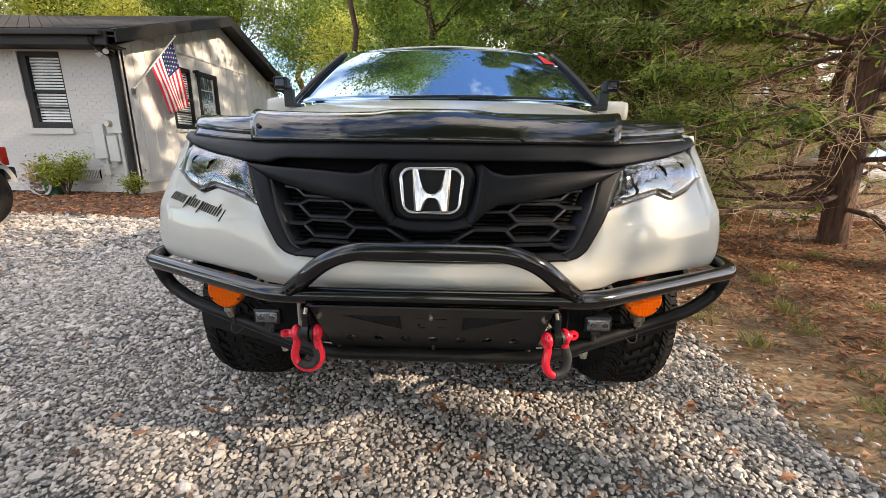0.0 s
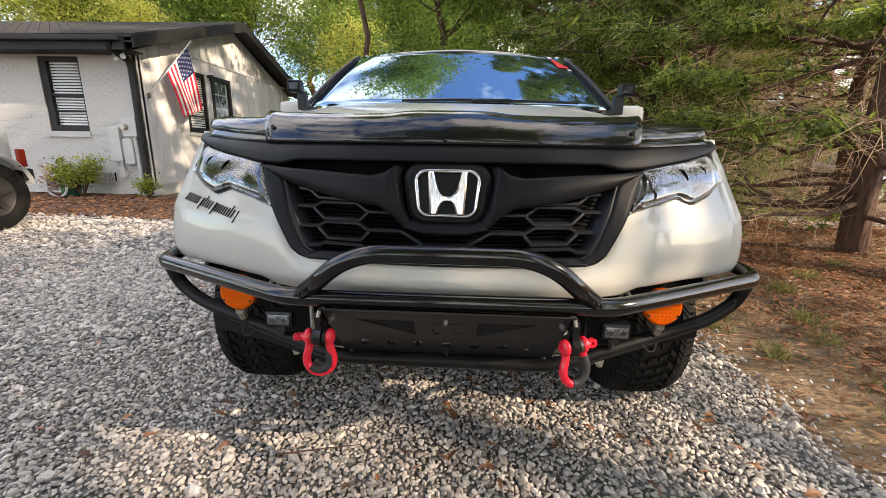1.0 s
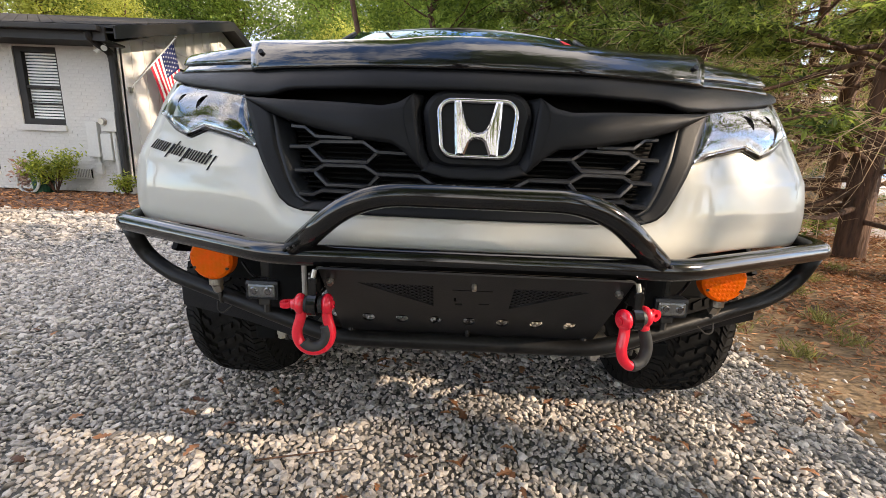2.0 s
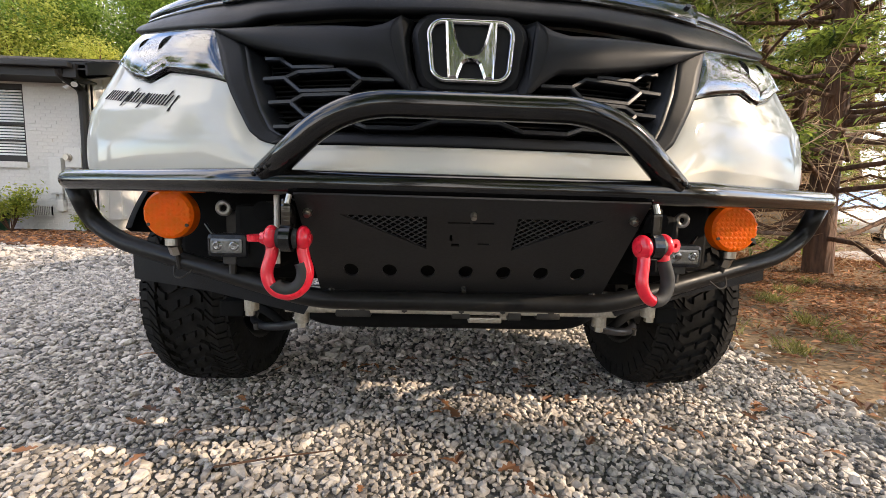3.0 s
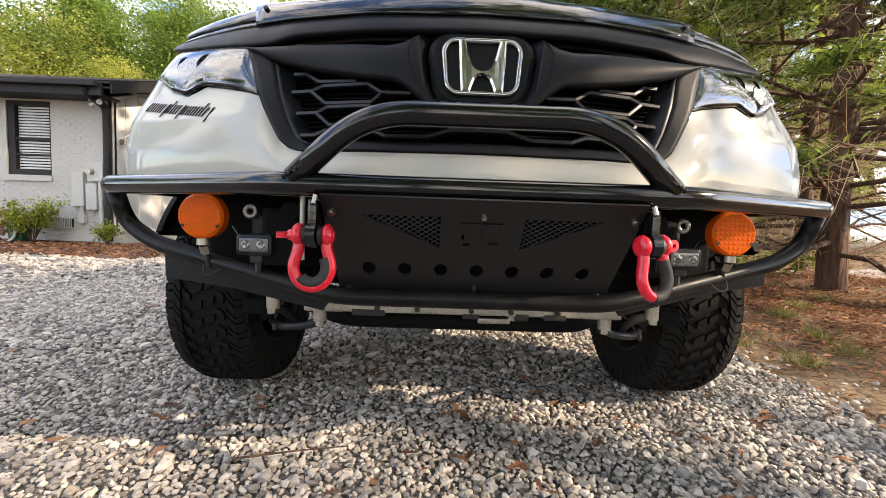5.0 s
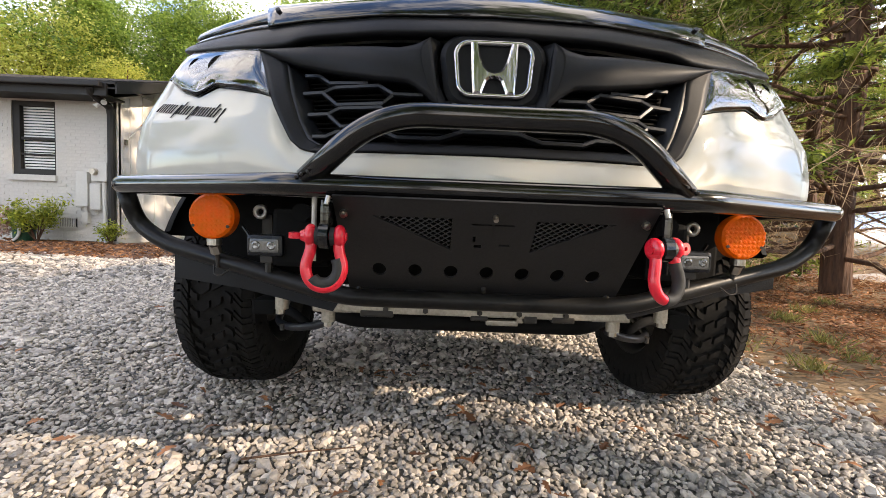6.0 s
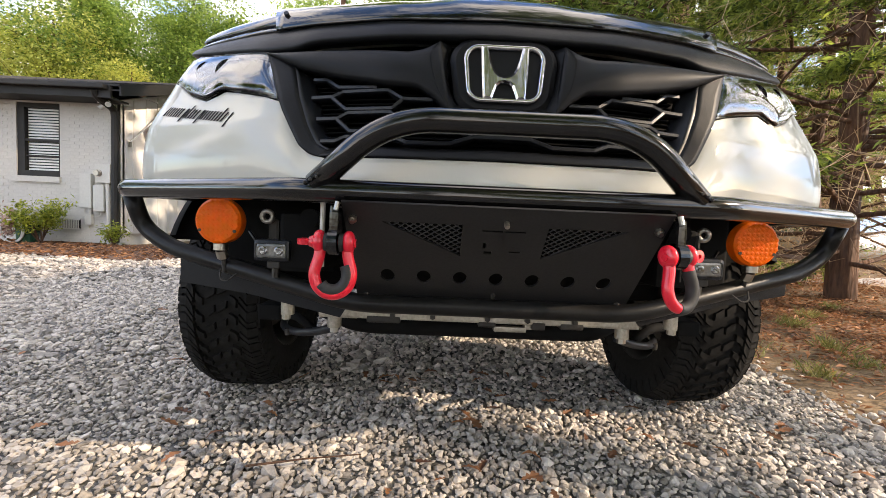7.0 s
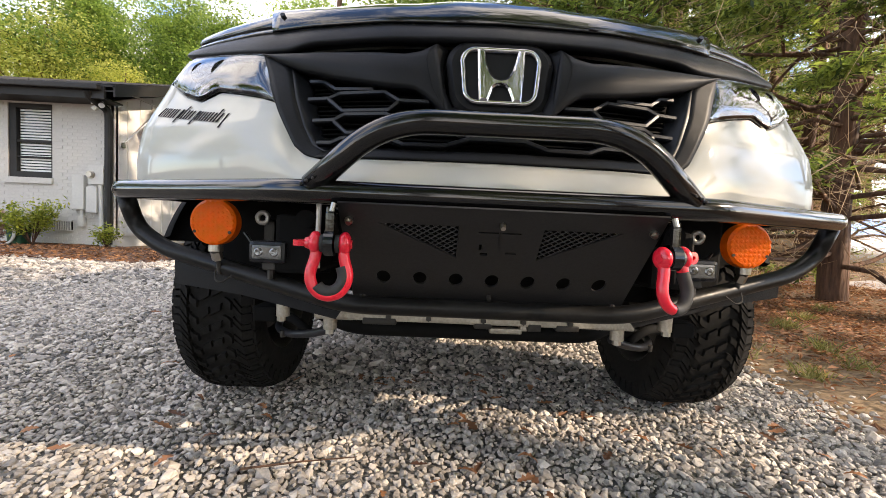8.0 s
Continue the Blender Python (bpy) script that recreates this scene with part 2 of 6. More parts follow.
def sweep(bm, pts, radius, n=14, taper=1.0, caps=True):
    """Sweeps a round section along a path."""
    pts = [Vector(p) for p in pts]
    rings, up = [], None
    for i, p in enumerate(pts):
        d = (pts[min(i + 1, len(pts) - 1)] - pts[max(i - 1, 0)]).normalized()
        if up is None:
            up = d.orthogonal().normalized()
        up = (up - d * up.dot(d)).normalized()
        side, r = d.cross(up), radius * (1 + (taper - 1) * i / max(1, len(pts) - 1))
        rings.append([bm.verts.new(p + (up * math.cos(a) + side * math.sin(a)) * r) for a in (2 * math.pi * k / n for k in range(n))])
    for a, b in zip(rings, rings[1:]):
        for k in range(n):
            bm.faces.new((a[k], a[(k + 1) % n], b[(k + 1) % n], b[k]))
    if caps:
        bm.faces.new(rings[0][::-1])
        bm.faces.new(rings[-1])
    return bm


def resample(poly, n):
    p = np.array(poly, float)
    d = np.concatenate([[0], np.cumsum(np.linalg.norm(np.diff(p, axis=0), axis=1))])
    s = np.linspace(0, d[-1], n)
    return np.stack([np.interp(s, d, p[:, k]) for k in range(p.shape[1])], 1)


def sheet(grid, thick, away):
    """A bmesh sheet from a grid of places, with a back set off by thick along away(i, j)."""
    bm = bmesh.new()
    n, m = len(grid), len(grid[0])
    fr = [[bm.verts.new(grid[i][j]) for j in range(m)] for i in range(n)]
    bk = [[bm.verts.new(Vector(grid[i][j]) + Vector(away(i, j)) * thick) for j in range(m)] for i in range(n)]
    for i in range(n - 1):
        for j in range(m - 1):
            bm.faces.new((fr[i][j], fr[i + 1][j], fr[i + 1][j + 1], fr[i][j + 1]))
            bm.faces.new((bk[i][j], bk[i][j + 1], bk[i + 1][j + 1], bk[i + 1][j]))
    for i in range(n - 1):
        bm.faces.new((fr[i][0], bk[i][0], bk[i + 1][0], fr[i + 1][0]))
        bm.faces.new((fr[i][-1], fr[i + 1][-1], bk[i + 1][-1], bk[i][-1]))
    for j in range(m - 1):
        bm.faces.new((fr[0][j], fr[0][j + 1], bk[0][j + 1], bk[0][j]))
        bm.faces.new((fr[-1][j], bk[-1][j], bk[-1][j + 1], fr[-1][j + 1]))
    bmesh.ops.recalc_face_normals(bm, faces=bm.faces)
    return bm


# ---- ground ----
def ground_height(x, y):
    """Level round the truck, a slight fall towards the house and small swells under the trees."""
    rise = -0.05 * np.clip((y - 7.0) / 2.5, 0, 1) * np.clip((-x - 2.5) / 3.0, 0, 1)
    swell = 0.05 * np.clip((x - 2.2) / 3, 0, 1) * np.sin(0.9 * x + 0.4 * y)
    return rise + swell - 0.012


# ---- the pickup truck ----
FRONT_WHEEL, REAR_WHEEL, TYRE_R, TYRE_X, TYRE_W = 2.38, 5.60, 0.395, 0.864, 0.275
truck = thing("pickup_truck", (0, 3.9, 0), "pearl white lifted pickup truck with black grille, parked on gravel", "pickup truck")
TO_TRUCK = Matrix.Translation((0, -3.9, 0))


def tpart(name, bm, material, parent=None, label="", smooth=False):
    """A part of the truck, given in the place's own coordinates."""
    bm.transform(TO_TRUCK)
    return part(name, bm, material, parent or truck, label, smooth)


# Plan of the nose: (nominal u, x, y) at bumper height, wrapping round the corner to the side.
PLAN = np.array([(0, 0, 1.480), (0.25, 0.25, 1.495), (0.44, 0.44, 1.540), (0.60, 0.60, 1.600), (0.74, 0.74, 1.664), (0.85, 0.85, 1.718),
                 (0.93, 0.929, 1.760), (1.00, 0.984, 1.812), (1.08, 1.000, 1.890), (1.20, 0.997, 2.020)])
LEAN = np.array([(0.62, 0.050), (0.70, 0.022), (0.78, 0.0), (0.85, 0.0), (0.97, 0.016), (1.0, 0.024), (1.1, 0.052), (1.16, 0.085), (1.25, 0.17), (1.32, 0.27)])
TUCK = np.array([(0.60, 0.03), (0.80, 0.0), (0.88, 0.008), (0.97, 0.022), (1.05, 0.048), (1.16, 0.075), (1.3, 0.13)])
U_FINE = np.linspace(0, 1.2, 241)


def softened(a, n=13):
    pad = np.concatenate([2 * a[0] - a[n:0:-1], a, 2 * a[-1] - a[-2:-n - 2:-1]])
    k = np.hanning(2 * n + 1)
    return np.convolve(pad, k / k.sum(), "same")[n:-n]


X_FINE = softened(np.interp(U_FINE, PLAN[:, 0], PLAN[:, 1]))
pad_y = np.interp(U_FINE, PLAN[:, 0], PLAN[:, 2])
Y_FINE = softened(pad_y)
Y_FINE[:14] = np.interp(U_FINE[:14], [0, U_FINE[14]], [Y_FINE[14] - 0.003, Y_FINE[14]])
Z_FINE = np.linspace(0.55, 1.35, 161)
LEAN_FINE = softened(np.interp(Z_FINE, LEAN[:, 0], LEAN[:, 1]), 6)
TUCK_FINE = softened(np.interp(Z_FINE, TUCK[:, 0], TUCK[:, 1]), 6)


def nose(u, z, off=0.0):
    """A place on the nose's skin, off metres in front of it."""
    a, sg = abs(u), (1 if u >= 0 else -1)
    x, y = np.interp(a, U_FINE, X_FINE), np.interp(a, U_FINE, Y_FINE)
    dx = np.interp(a + 0.01, U_FINE, X_FINE) - np.interp(a - 0.01, U_FINE, X_FINE)
    dy = np.interp(a + 0.01, U_FINE, Y_FINE) - np.interp(max(a - 0.01, 0), U_FINE, Y_FINE)
    h = math.hypot(dx, dy) or 1
    w = min(1, max(0, (a - 0.55) / 0.4))
    x = x * (1 - np.interp(z, Z_FINE, TUCK_FINE) * w)
    y = y + np.interp(z, Z_FINE, LEAN_FINE)
    return Vector((sg * (x + dy / h * off), y - dx / h * off, z))


def patch(lower, upper, n, m, off=0.0, thick=0.012, bulge=None):
    """A curved panel on the nose between two outlines given as (u, z) or (u, z, off)."""
    lo = resample([(*p, off) if len(p) == 2 else p for p in lower], n)
    hi = resample([(*p, off) if len(p) == 2 else p for p in upper], n)
    grid = []
    for i in range(n):
        row = []
        for j in range(m):
            t = j / (m - 1)
            u, z, o = lo[i] * (1 - t) + hi[i] * t
            row.append(nose(u, z, o + (bulge(t) if bulge else 0)))
        grid.append(row)
    return sheet(grid, thick, lambda i, j: (0, 1, 0))


def mirror_poly(p):
    return [(-q[0], *q[1:]) for q in p]


def both(p):
    """A half outline from the middle outwards, made whole."""
    return mirror_poly(p)[::-1] + [q for q in p if q[0] > 0]


# bumper skin: a lip under the grille and a cheek on each side
LIP_TOP = [(0, 0.832), (0.20, 0.832), (0.38, 0.832)]
LIP_LOW = [(0, 0.735), (0.20, 0.735), (0.38, 0.735)]
CHEEK_TOP = [(0.38, 0.832), (0.415, 0.840), (0.44, 0.860), (0.465, 0.902), (0.485, 0.938), (0.497, 0.963), (0.54, 0.977), (0.60, 0.991), (0.685, 1.007),
             (0.715, 0.997), (0.748, 0.987), (0.82, 1.009), (0.90, 1.049), (0.908, 1.140), (0.95, 1.155), (1.08, 1.170)]
CHEEK_LOW = [(0.38, 0.735), (0.50, 0.738), (0.56, 0.757), (0.72, 0.764), (0.88, 0.762), (1.08, 0.755)]


def over_u(poly, n, u0, u1):
    p = np.array(poly)
    us = np.linspace(u0, u1, n)
    return [(u, np.interp(u, p[:, 0], p[:, 1])) for u in us]


def strip(lower, upper, n, m, u0, u1, off=0.0, thick=0.015, bulge=None, side=1):
    """A panel whose columns stand upright between two outlines."""
    lo, hi = over_u(lower, n, u0, u1), over_u(upper, n, u0, u1)
    grid = []
    for (u, a), (_, b) in zip(lo, hi):
        grid.append([nose(side * u, a + (b - a) * j / (m - 1), off + (bulge(j / (m - 1), u) if bulge else 0)) for j in range(m)])
    return sheet(grid, thick, lambda i, j: (0, 1, 0))


def cheek_bulge(t, u):
    """A soft swell, drawn in beside the grille, with a crease that sets the upper cheek back."""
    flare = max(0, 1 - abs(u - 0.455) / 0.09)
    z0, z1 = (np.interp(u, [p[0] for p in e], [p[1] for p in e]) for e in (SKIN_LOW, SKIN_TOP))
    above = z0 + (z1 - z0) * t - (0.924 + 0.05 * max(0, u - 0.70))
    away = 0.011 * (1 - math.exp(-above / 0.030)) if above > 0 else 0.0
    return 0.009 * math.sin(math.pi * min(1, t * 1.1)) - 0.010 * flare * t ** 3 - away * min(1, max(0, (u - 0.50) / 0.08))


SKIN_LOW, SKIN_TOP = LIP_LOW + CHEEK_LOW[1:], LIP_TOP + CHEEK_TOP[1:]
tpart("bumper_cover", strip([(-u, z) for u, z in SKIN_LOW[::-1]] + SKIN_LOW[1:], [(-u, z) for u, z in SKIN_TOP[::-1]] + SKIN_TOP[1:], 217, 41, -1.08, 1.08, bulge=lambda t, u: cheek_bulge(t, abs(u))),
      PAINT, label="pearl white bumper cover", smooth=True)

# grille: the frame's side leaves and bottom bar, the wings, the surround of the badge
LEAF_OUT = [(0.547, 1.090, 0.004), (0.498, 0.966, 0.006), (0.486, 0.938, 0.005), (0.466, 0.902, 0.004), (0.441, 0.860, 0.003), (0.416, 0.840, 0.001), (0.380, 0.832, 0.0)]
LEAF_MID = [(0.522, 1.078, 0.002), (0.475, 1.050, -0.008), (0.457, 0.977, -0.010), (0.430, 0.908, -0.010), (0.405, 0.866, -0.008), (0.372, 0.848, -0.006)]
LEAF_IN = [(0.500, 1.062, -0.014), (0.455, 1.032, -0.050), (0.430, 0.970, -0.052), (0.400, 0.897, -0.048), (0.378, 0.868, -0.042), (0.345, 0.856, -0.030)]
for side in (-1, 1):
    fl = (lambda p: p) if side > 0 else mirror_poly
    leaf = tpart("grille_side_trim", patch(fl(LEAF_OUT), fl(LEAF_MID), 25, 5), MATTE, smooth=True)
    p2 = patch(fl(LEAF_MID), fl(LEAF_IN), 25, 5)
    p2.transform(TO_TRUCK)
    part("inner_bevel", p2, TRIM, leaf, "satin black inner bevel", smooth=True)
tpart("grille_bottom_bar", patch(both([(0, 0.834, 0.004), (0.2, 0.834, 0.004), (0.395, 0.836, 0.002)]),
                                 both([(0, 0.857, -0.012), (0.2, 0.857, -0.012), (0.362, 0.858, -0.012)]), 33, 5), MATTE, smooth=True)
WING_TOP = [(0.547, 1.088, 0.004), (0.446, 1.080, 0.004), (0.312, 1.074, 0.004), (0.205, 1.067, 0.006), (0.168, 1.075, 0.006), (0.137, 1.096, 0.002)]
WING_LOW = [(0.547, 1.084, 0.004), (0.500, 1.060, 0.000), (0.444, 1.038, -0.004), (0.358, 1.016, -0.004), (0.250, 0.995, -0.002), (0.178, 0.988, 0.002), (0.148, 0.968, 0.0), (0.112, 0.935, -0.002)]
RIDGE = [(0.137, 1.096, 0.003), (0.152, 1.080, 0.008), (0.158, 1.058, 0.012), (0.153, 1.030, 0.012), (0.142, 0.990, 0.010), (0.112, 0.935, 0.0)]
HUB_EDGE = [(0.113, 1.094, -0.020), (0.119, 1.078, -0.020), (0.122, 1.055, -0.020), (0.120, 1.030, -0.020), (0.114, 0.990, -0.020), (0.090, 0.934, -0.016)]
for side in (-1, 1):
    fl = (lambda p: p) if side > 0 else mirror_poly
    wing = tpart("grille_wing", patch(fl(WING_LOW), fl(WING_TOP), 41, 9, thick=0.03, bulge=lambda t: 0.008 * math.sin(math.pi * t)), MATTE,
                 label="matte black grille wing with carbon weave wrap", smooth=True)
    face = patch(fl(RIDGE), fl(HUB_EDGE), 15, 5, thick=0.02)
    face.transform(TO_TRUCK)
    part("wing_facet", face, MATTE, wing, smooth=True)
tpart("badge_cradle", patch(both([(0, 0.918, 0.0), (0.06, 0.920, 0.0), (0.114, 0.934, 0.001)]), both([(0, 0.944, -0.014), (0.06, 0.944, -0.014), (0.098, 0.955, -0.018)]), 21, 4, thick=0.03), MATTE, smooth=True)


# lattice of the grille
def rail(pts, off, w=0.0055, depth=0.03):
    """A thin flat-fronted rail along (u, z) points."""
    bm = bmesh.new()
    pts = [nose(u, z, off - 0.18 * (z - 0.87)) for u, z in pts]
    dense = [p for p in pts]
    rings = []
    for i, p in enumerate(dense):
        d = (dense[min(i + 1, len(dense) - 1)] - dense[max(i - 1, 0)])
        d.y = 0
        d.normalize()
        nrm = Vector((-d.z, 0, d.x))
        rings.append([bm.verts.new(p + nrm * a + Vector((0, b, 0))) for a, b in ((w * 0.55, 0), (w, 0.005), (w, depth), (-w, depth), (-w, 0.005), (-w * 0.55, 0))])
    for a, b in zip(rings, rings[1:]):
        for k in range(6):
            bm.faces.new((a[k], a[(k + 1) % 6], b[(k + 1) % 6], b[k]))
    bm.faces.new(rings[0])
    bm.faces.new(rings[-1][::-1])
    bmesh.ops.recalc_face_normals(bm, faces=bm.faces)
    return bm


RAILS = [
    [(0.440, 1.023), (0.403, 1.021), (0.371, 1.000), (0.28, 0.998)],
    [(0.434, 0.975), (0.383, 0.976), (0.357, 0.988), (0.252, 0.990), (0.217, 0.969), (0.150, 0.968)],
    [(0.383, 0.974), (0.346, 0.945), (0.238, 0.946), (0.217, 0.966)],
    [(0.412, 0.922), (0.362, 0.923), (0.339, 0.936), (0.243, 0.937), (0.213, 0.921), (0.120, 0.921)],
    [(0.362, 0.920), (0.329, 0.893), (0.232, 0.893), (0.210, 0.917)],
    [(0.393, 0.870), (0.360, 0.870), (0.338, 0.880), (0.232, 0.880), (0.200, 0.868), (0.110, 0.868), (0.060, 0.885), (0.0, 0.885)],
    [(0.120, 0.921), (0.060, 0.888)],
]
for side in (-1, 1):
    for r in RAILS:
        tpart("grille_rail", rail([(side * u, z) for u, z in r], -0.004), TRIM)
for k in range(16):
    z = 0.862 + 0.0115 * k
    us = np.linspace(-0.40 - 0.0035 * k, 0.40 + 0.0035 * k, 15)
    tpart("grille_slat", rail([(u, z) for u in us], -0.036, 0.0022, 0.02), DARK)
# added near-black sheet closing the grille, standing for the shade in the bay
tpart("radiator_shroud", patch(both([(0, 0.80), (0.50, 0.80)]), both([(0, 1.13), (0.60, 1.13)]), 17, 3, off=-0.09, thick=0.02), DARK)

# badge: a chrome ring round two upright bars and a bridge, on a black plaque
BADGE = pose(0.003, 1.535, 1.0225, -7, 0, 0)


def rounded(w, h, r, flare, n=8):
    """A rounded outline, wider at the top than at the bottom."""
    out = []
    for cx, cz, a0 in ((1, 1, 0), (-1, 1, 90), (-1, -1, 180), (1, -1, 270)):
        ww = w + flare * cz
        for k in range(n + 1):
            a = radians(a0 + 90 * k / n)
            out.append((cx * (ww - r) + r * math.cos(a), cz * (h - r) + r * math.sin(a)))
    return out


def prism(outline, y0, y1, inset=0.0):
    """Extrudes an (x, z) outline from y0 (front) to y1, its front edge drawn in by inset."""
    bm = bmesh.new()
    c = Vector((sum(p[0] for p in outline) / len(outline), 0, sum(p[1] for p in outline) / len(outline)))
    def ring(y, k):
        return [bm.verts.new(Vector((x, y, z)) + (c - Vector((x, 0, z))).normalized() * k) for x, z in outline]
    rs = [ring(y0, inset), ring(y0 + inset * 0.7, 0), ring(y1, 0)]
    for a, b in zip(rs, rs[1:]):
        for k in range(len(a)):
            bm.faces.new((a[k], a[(k + 1) % len(a)], b[(k + 1) % len(a)], b[k]))
    bm.faces.new(rs[0][::-1])
    bm.faces.new(rs[2])
    bmesh.ops.recalc_face_normals(bm, faces=bm.faces)
    return bm


def bpart(name, bm, material, parent, label="", smooth=False):
    bm.transform(BADGE)
    return tpart(name, bm, material, parent, label, smooth)


plaque = bpart("badge_plaque", prism(rounded(0.113, 0.084, 0.054, 0.004), -0.012, 0.05, 0.012), MATTE, None, "black badge plaque with a chrome emblem")
bpart("badge_recess", prism(rounded(0.081, 0.059, 0.028, 0.004), -0.0135, -0.011, 0.0), MATTE, plaque)
ring_pts = [Vector((x, -0.016, z)) for x, z in rounded(0.080, 0.0585, 0.028, 0.003)]
bm = bmesh.new()
n_ring = 10
rings = []
for i, p in enumerate(ring_pts):
    d = (ring_pts[(i + 1) % len(ring_pts)] - ring_pts[i - 1]).normalized()
    side_v = d.cross(Vector((0, 1, 0)))
    rings.append([bm.verts.new(p + side_v * 0.0062 * math.cos(a) + Vector((0, 0.007 * math.sin(a), 0))) for a in (2 * math.pi * k / n_ring for k in range(n_ring))])
for i in range(len(rings)):
    a, b = rings[i], rings[(i + 1) % len(rings)]
    for k in range(n_ring):
        bm.faces.new((a[k], a[(k + 1) % n_ring], b[(k + 1) % n_ring], b[k]))
bmesh.ops.recalc_face_normals(bm, faces=bm.faces)
bpart("chrome_ring", bm, CHROME, plaque, "chrome ring", smooth=True)


def bevelled(outline, y0, y1, inset):
    """Extrudes an outline that may be hollow in places; its front is drawn in square to each edge."""
    n = len(outline)
    p = [Vector(q) for q in outline]
    if sum(a.x * b.y - b.x * a.y for a, b in zip(p, p[1:] + p[:1])) < 0:
        p = p[::-1]
    inner = []
    for k in range(n):
        e0, e1 = (p[k] - p[k - 1]).normalized(), (p[(k + 1) % n] - p[k]).normalized()
        m = Vector((-e0.y - e1.y, e0.x + e1.x)).normalized()
        inner.append(p[k] + m * inset / max(0.5, m.dot(Vector((-e0.y, e0.x)))))
    bm = bmesh.new()
    rs = [[bm.verts.new((q.x, y, q.y)) for q in ring] for ring, y in ((inner, y0), (p, y0 + inset * 0.9), (p, y1))]
    for a, b in zip(rs, rs[1:]):
        for k in range(n):
            bm.faces.new((a[k], a[(k + 1) % n], b[(k + 1) % n], b[k]))
    bm.faces.new(rs[0])
    bm.faces.new(rs[2][::-1])
    bmesh.ops.recalc_face_normals(bm, faces=bm.faces)
    return bm


# half of the emblem: outer edge, foot, arch, then the hollow between the uprights
half = [(0.0, -0.0215), (0.010, -0.0235), (0.016, -0.029), (0.0205, -0.040), (0.0265, -0.0575), (0.0450, -0.0575), (0.0485, -0.010), (0.0515, 0.0575), (0.0375, 0.0575),
        (0.0310, 0.030), (0.0255, 0.012), (0.0195, 0.001), (0.012, -0.006), (0.0, -0.009)]
bpart("chrome_emblem", bevelled(half + [(-x, z) for x, z in half[-2:0:-1]], -0.027, -0.012, 0.0045), CHROME, plaque, "chrome emblem of two uprights and a bridge")

# trim band over the grille, hood shield and hood
BAND_LOW = [(0, 1.106), (0.30, 1.105), (0.42, 1.104), (0.445, 1.099), (0.475, 1.090), (0.547, 1.093), (0.65, 1.108), (0.74, 1.120), (0.85, 1.139), (0.93, 1.158)]
BAND_TOP = [(0, 1.153), (0.30, 1.151), (0.51, 1.151), (0.66, 1.158), (0.85, 1.170), (0.93, 1.182)]
bm = strip([(-u, z) for u, z in BAND_LOW[::-1]] + BAND_LOW[1:], [(-u, z) for u, z in BAND_TOP[::-1]] + BAND_TOP[1:], 101, 7, -0.93, 0.93, off=0.003, thick=0.04,
           bulge=lambda t, u: 0.004 * math.sin(math.pi * t) + 0.006 * (1 - t) ** 2 * max(0, 1 - abs(u) / 0.5))
tpart("upper_trim_band", bm, MATTE, label="matte black trim band", smooth=True)


def shield_row(x, t, wing):
    """Hood shield: a smoked sheet that leans back, with lower wings towards the fenders."""
    a = abs(x)
    base = nose(x, 1.154 + 0.05 * max(0, a - 0.5) ** 1.2 * 1.6 + (0.018 if wing else 0.0), 0.012)
    up = 0.055 - 0.012 * (a - 0.53) / 0.35 if wing else 0.084 + 0.010 * (a / 0.535) ** 6 + 0.010 / (1 + math.exp((a - 0.15) / 0.018))
    back = 0.075 if wing else 0.115
    s = math.sin(0.5 * math.pi * t)
    return base + Vector((0.035 * t * (1 if x > 0 else -1) * (a / 0.56) ** 4 if not wing else 0, back * (0.35 * t + 0.65 * t * t), up * (0.75 * s + 0.25 * t)))


grid = [[shield_row(x, j / 9, False) for j in range(10)] for x in np.linspace(-0.535, 0.535, 49)]
shield = tpart("hood_shield", sheet(grid, 0.006, lambda i, j: (0, 0.7, -0.7)), GLOSS, label="gloss black acrylic hood shield", smooth=True)
for side in (-1, 1):
    grid = [[shield_row(side * x, j / 6, True) for j in range(7)] for x in np.linspace(0.522, 0.90, 21)]
    bm = sheet(grid, 0.006, lambda i, j: (0, 0.7, -0.7))
    bm.transform(TO_TRUCK)
    part("shield_wing", bm, GLOSS, shield, smooth=True)
    low = strip([(0.50, 1.150), (0.66, 1.157), (0.87, 1.168)], [(0.50, 1.172), (0.66, 1.182), (0.87, 1.200)], 25, 4, 0.51, 0.87, off=0.006, thick=0.02, side=side)
    low.transform(TO_TRUCK)
    part("wing_base", low, GLOSS, shield, smooth=True)
    cl = bmesh.new()
    p = shield_row(side * 0.505, 0.30, False)
    cyl(cl, p + Vector((0, -0.006, 0.003)), p + Vector((0, 0.02, -0.01)), 0.006, n=12)
    cl.transform(TO_TRUCK)
    part("shield_fixing", cl, TRIM, shield)


def hood_at(x, v):
    """The hood's skin; v runs from the leading edge (0) to the cowl (1)."""
    a = abs(x) / 0.86
    y0 = nose(min(0.93, abs(x)) * (1 if x >= 0 else -1), 1.20).y + 0.02
    y = y0 + (2.92 - y0) * v
    crown = 1.200 + 0.178 * (1 - (1 - v) ** 1.9) - (0.055 + 0.03 * v) * a ** 3.2 + 0.006 * math.exp(-((a - 0.62) / 0.10) ** 2)
    return Vector((x, y, crown))


grid = [[hood_at(x, v) for v in np.linspace(0, 1, 25)] for x in np.linspace(-0.875, 0.875, 49)]
tpart("hood", sheet(grid, 0.012, lambda i, j: (0, 0, -1)), PAINT, smooth=True)

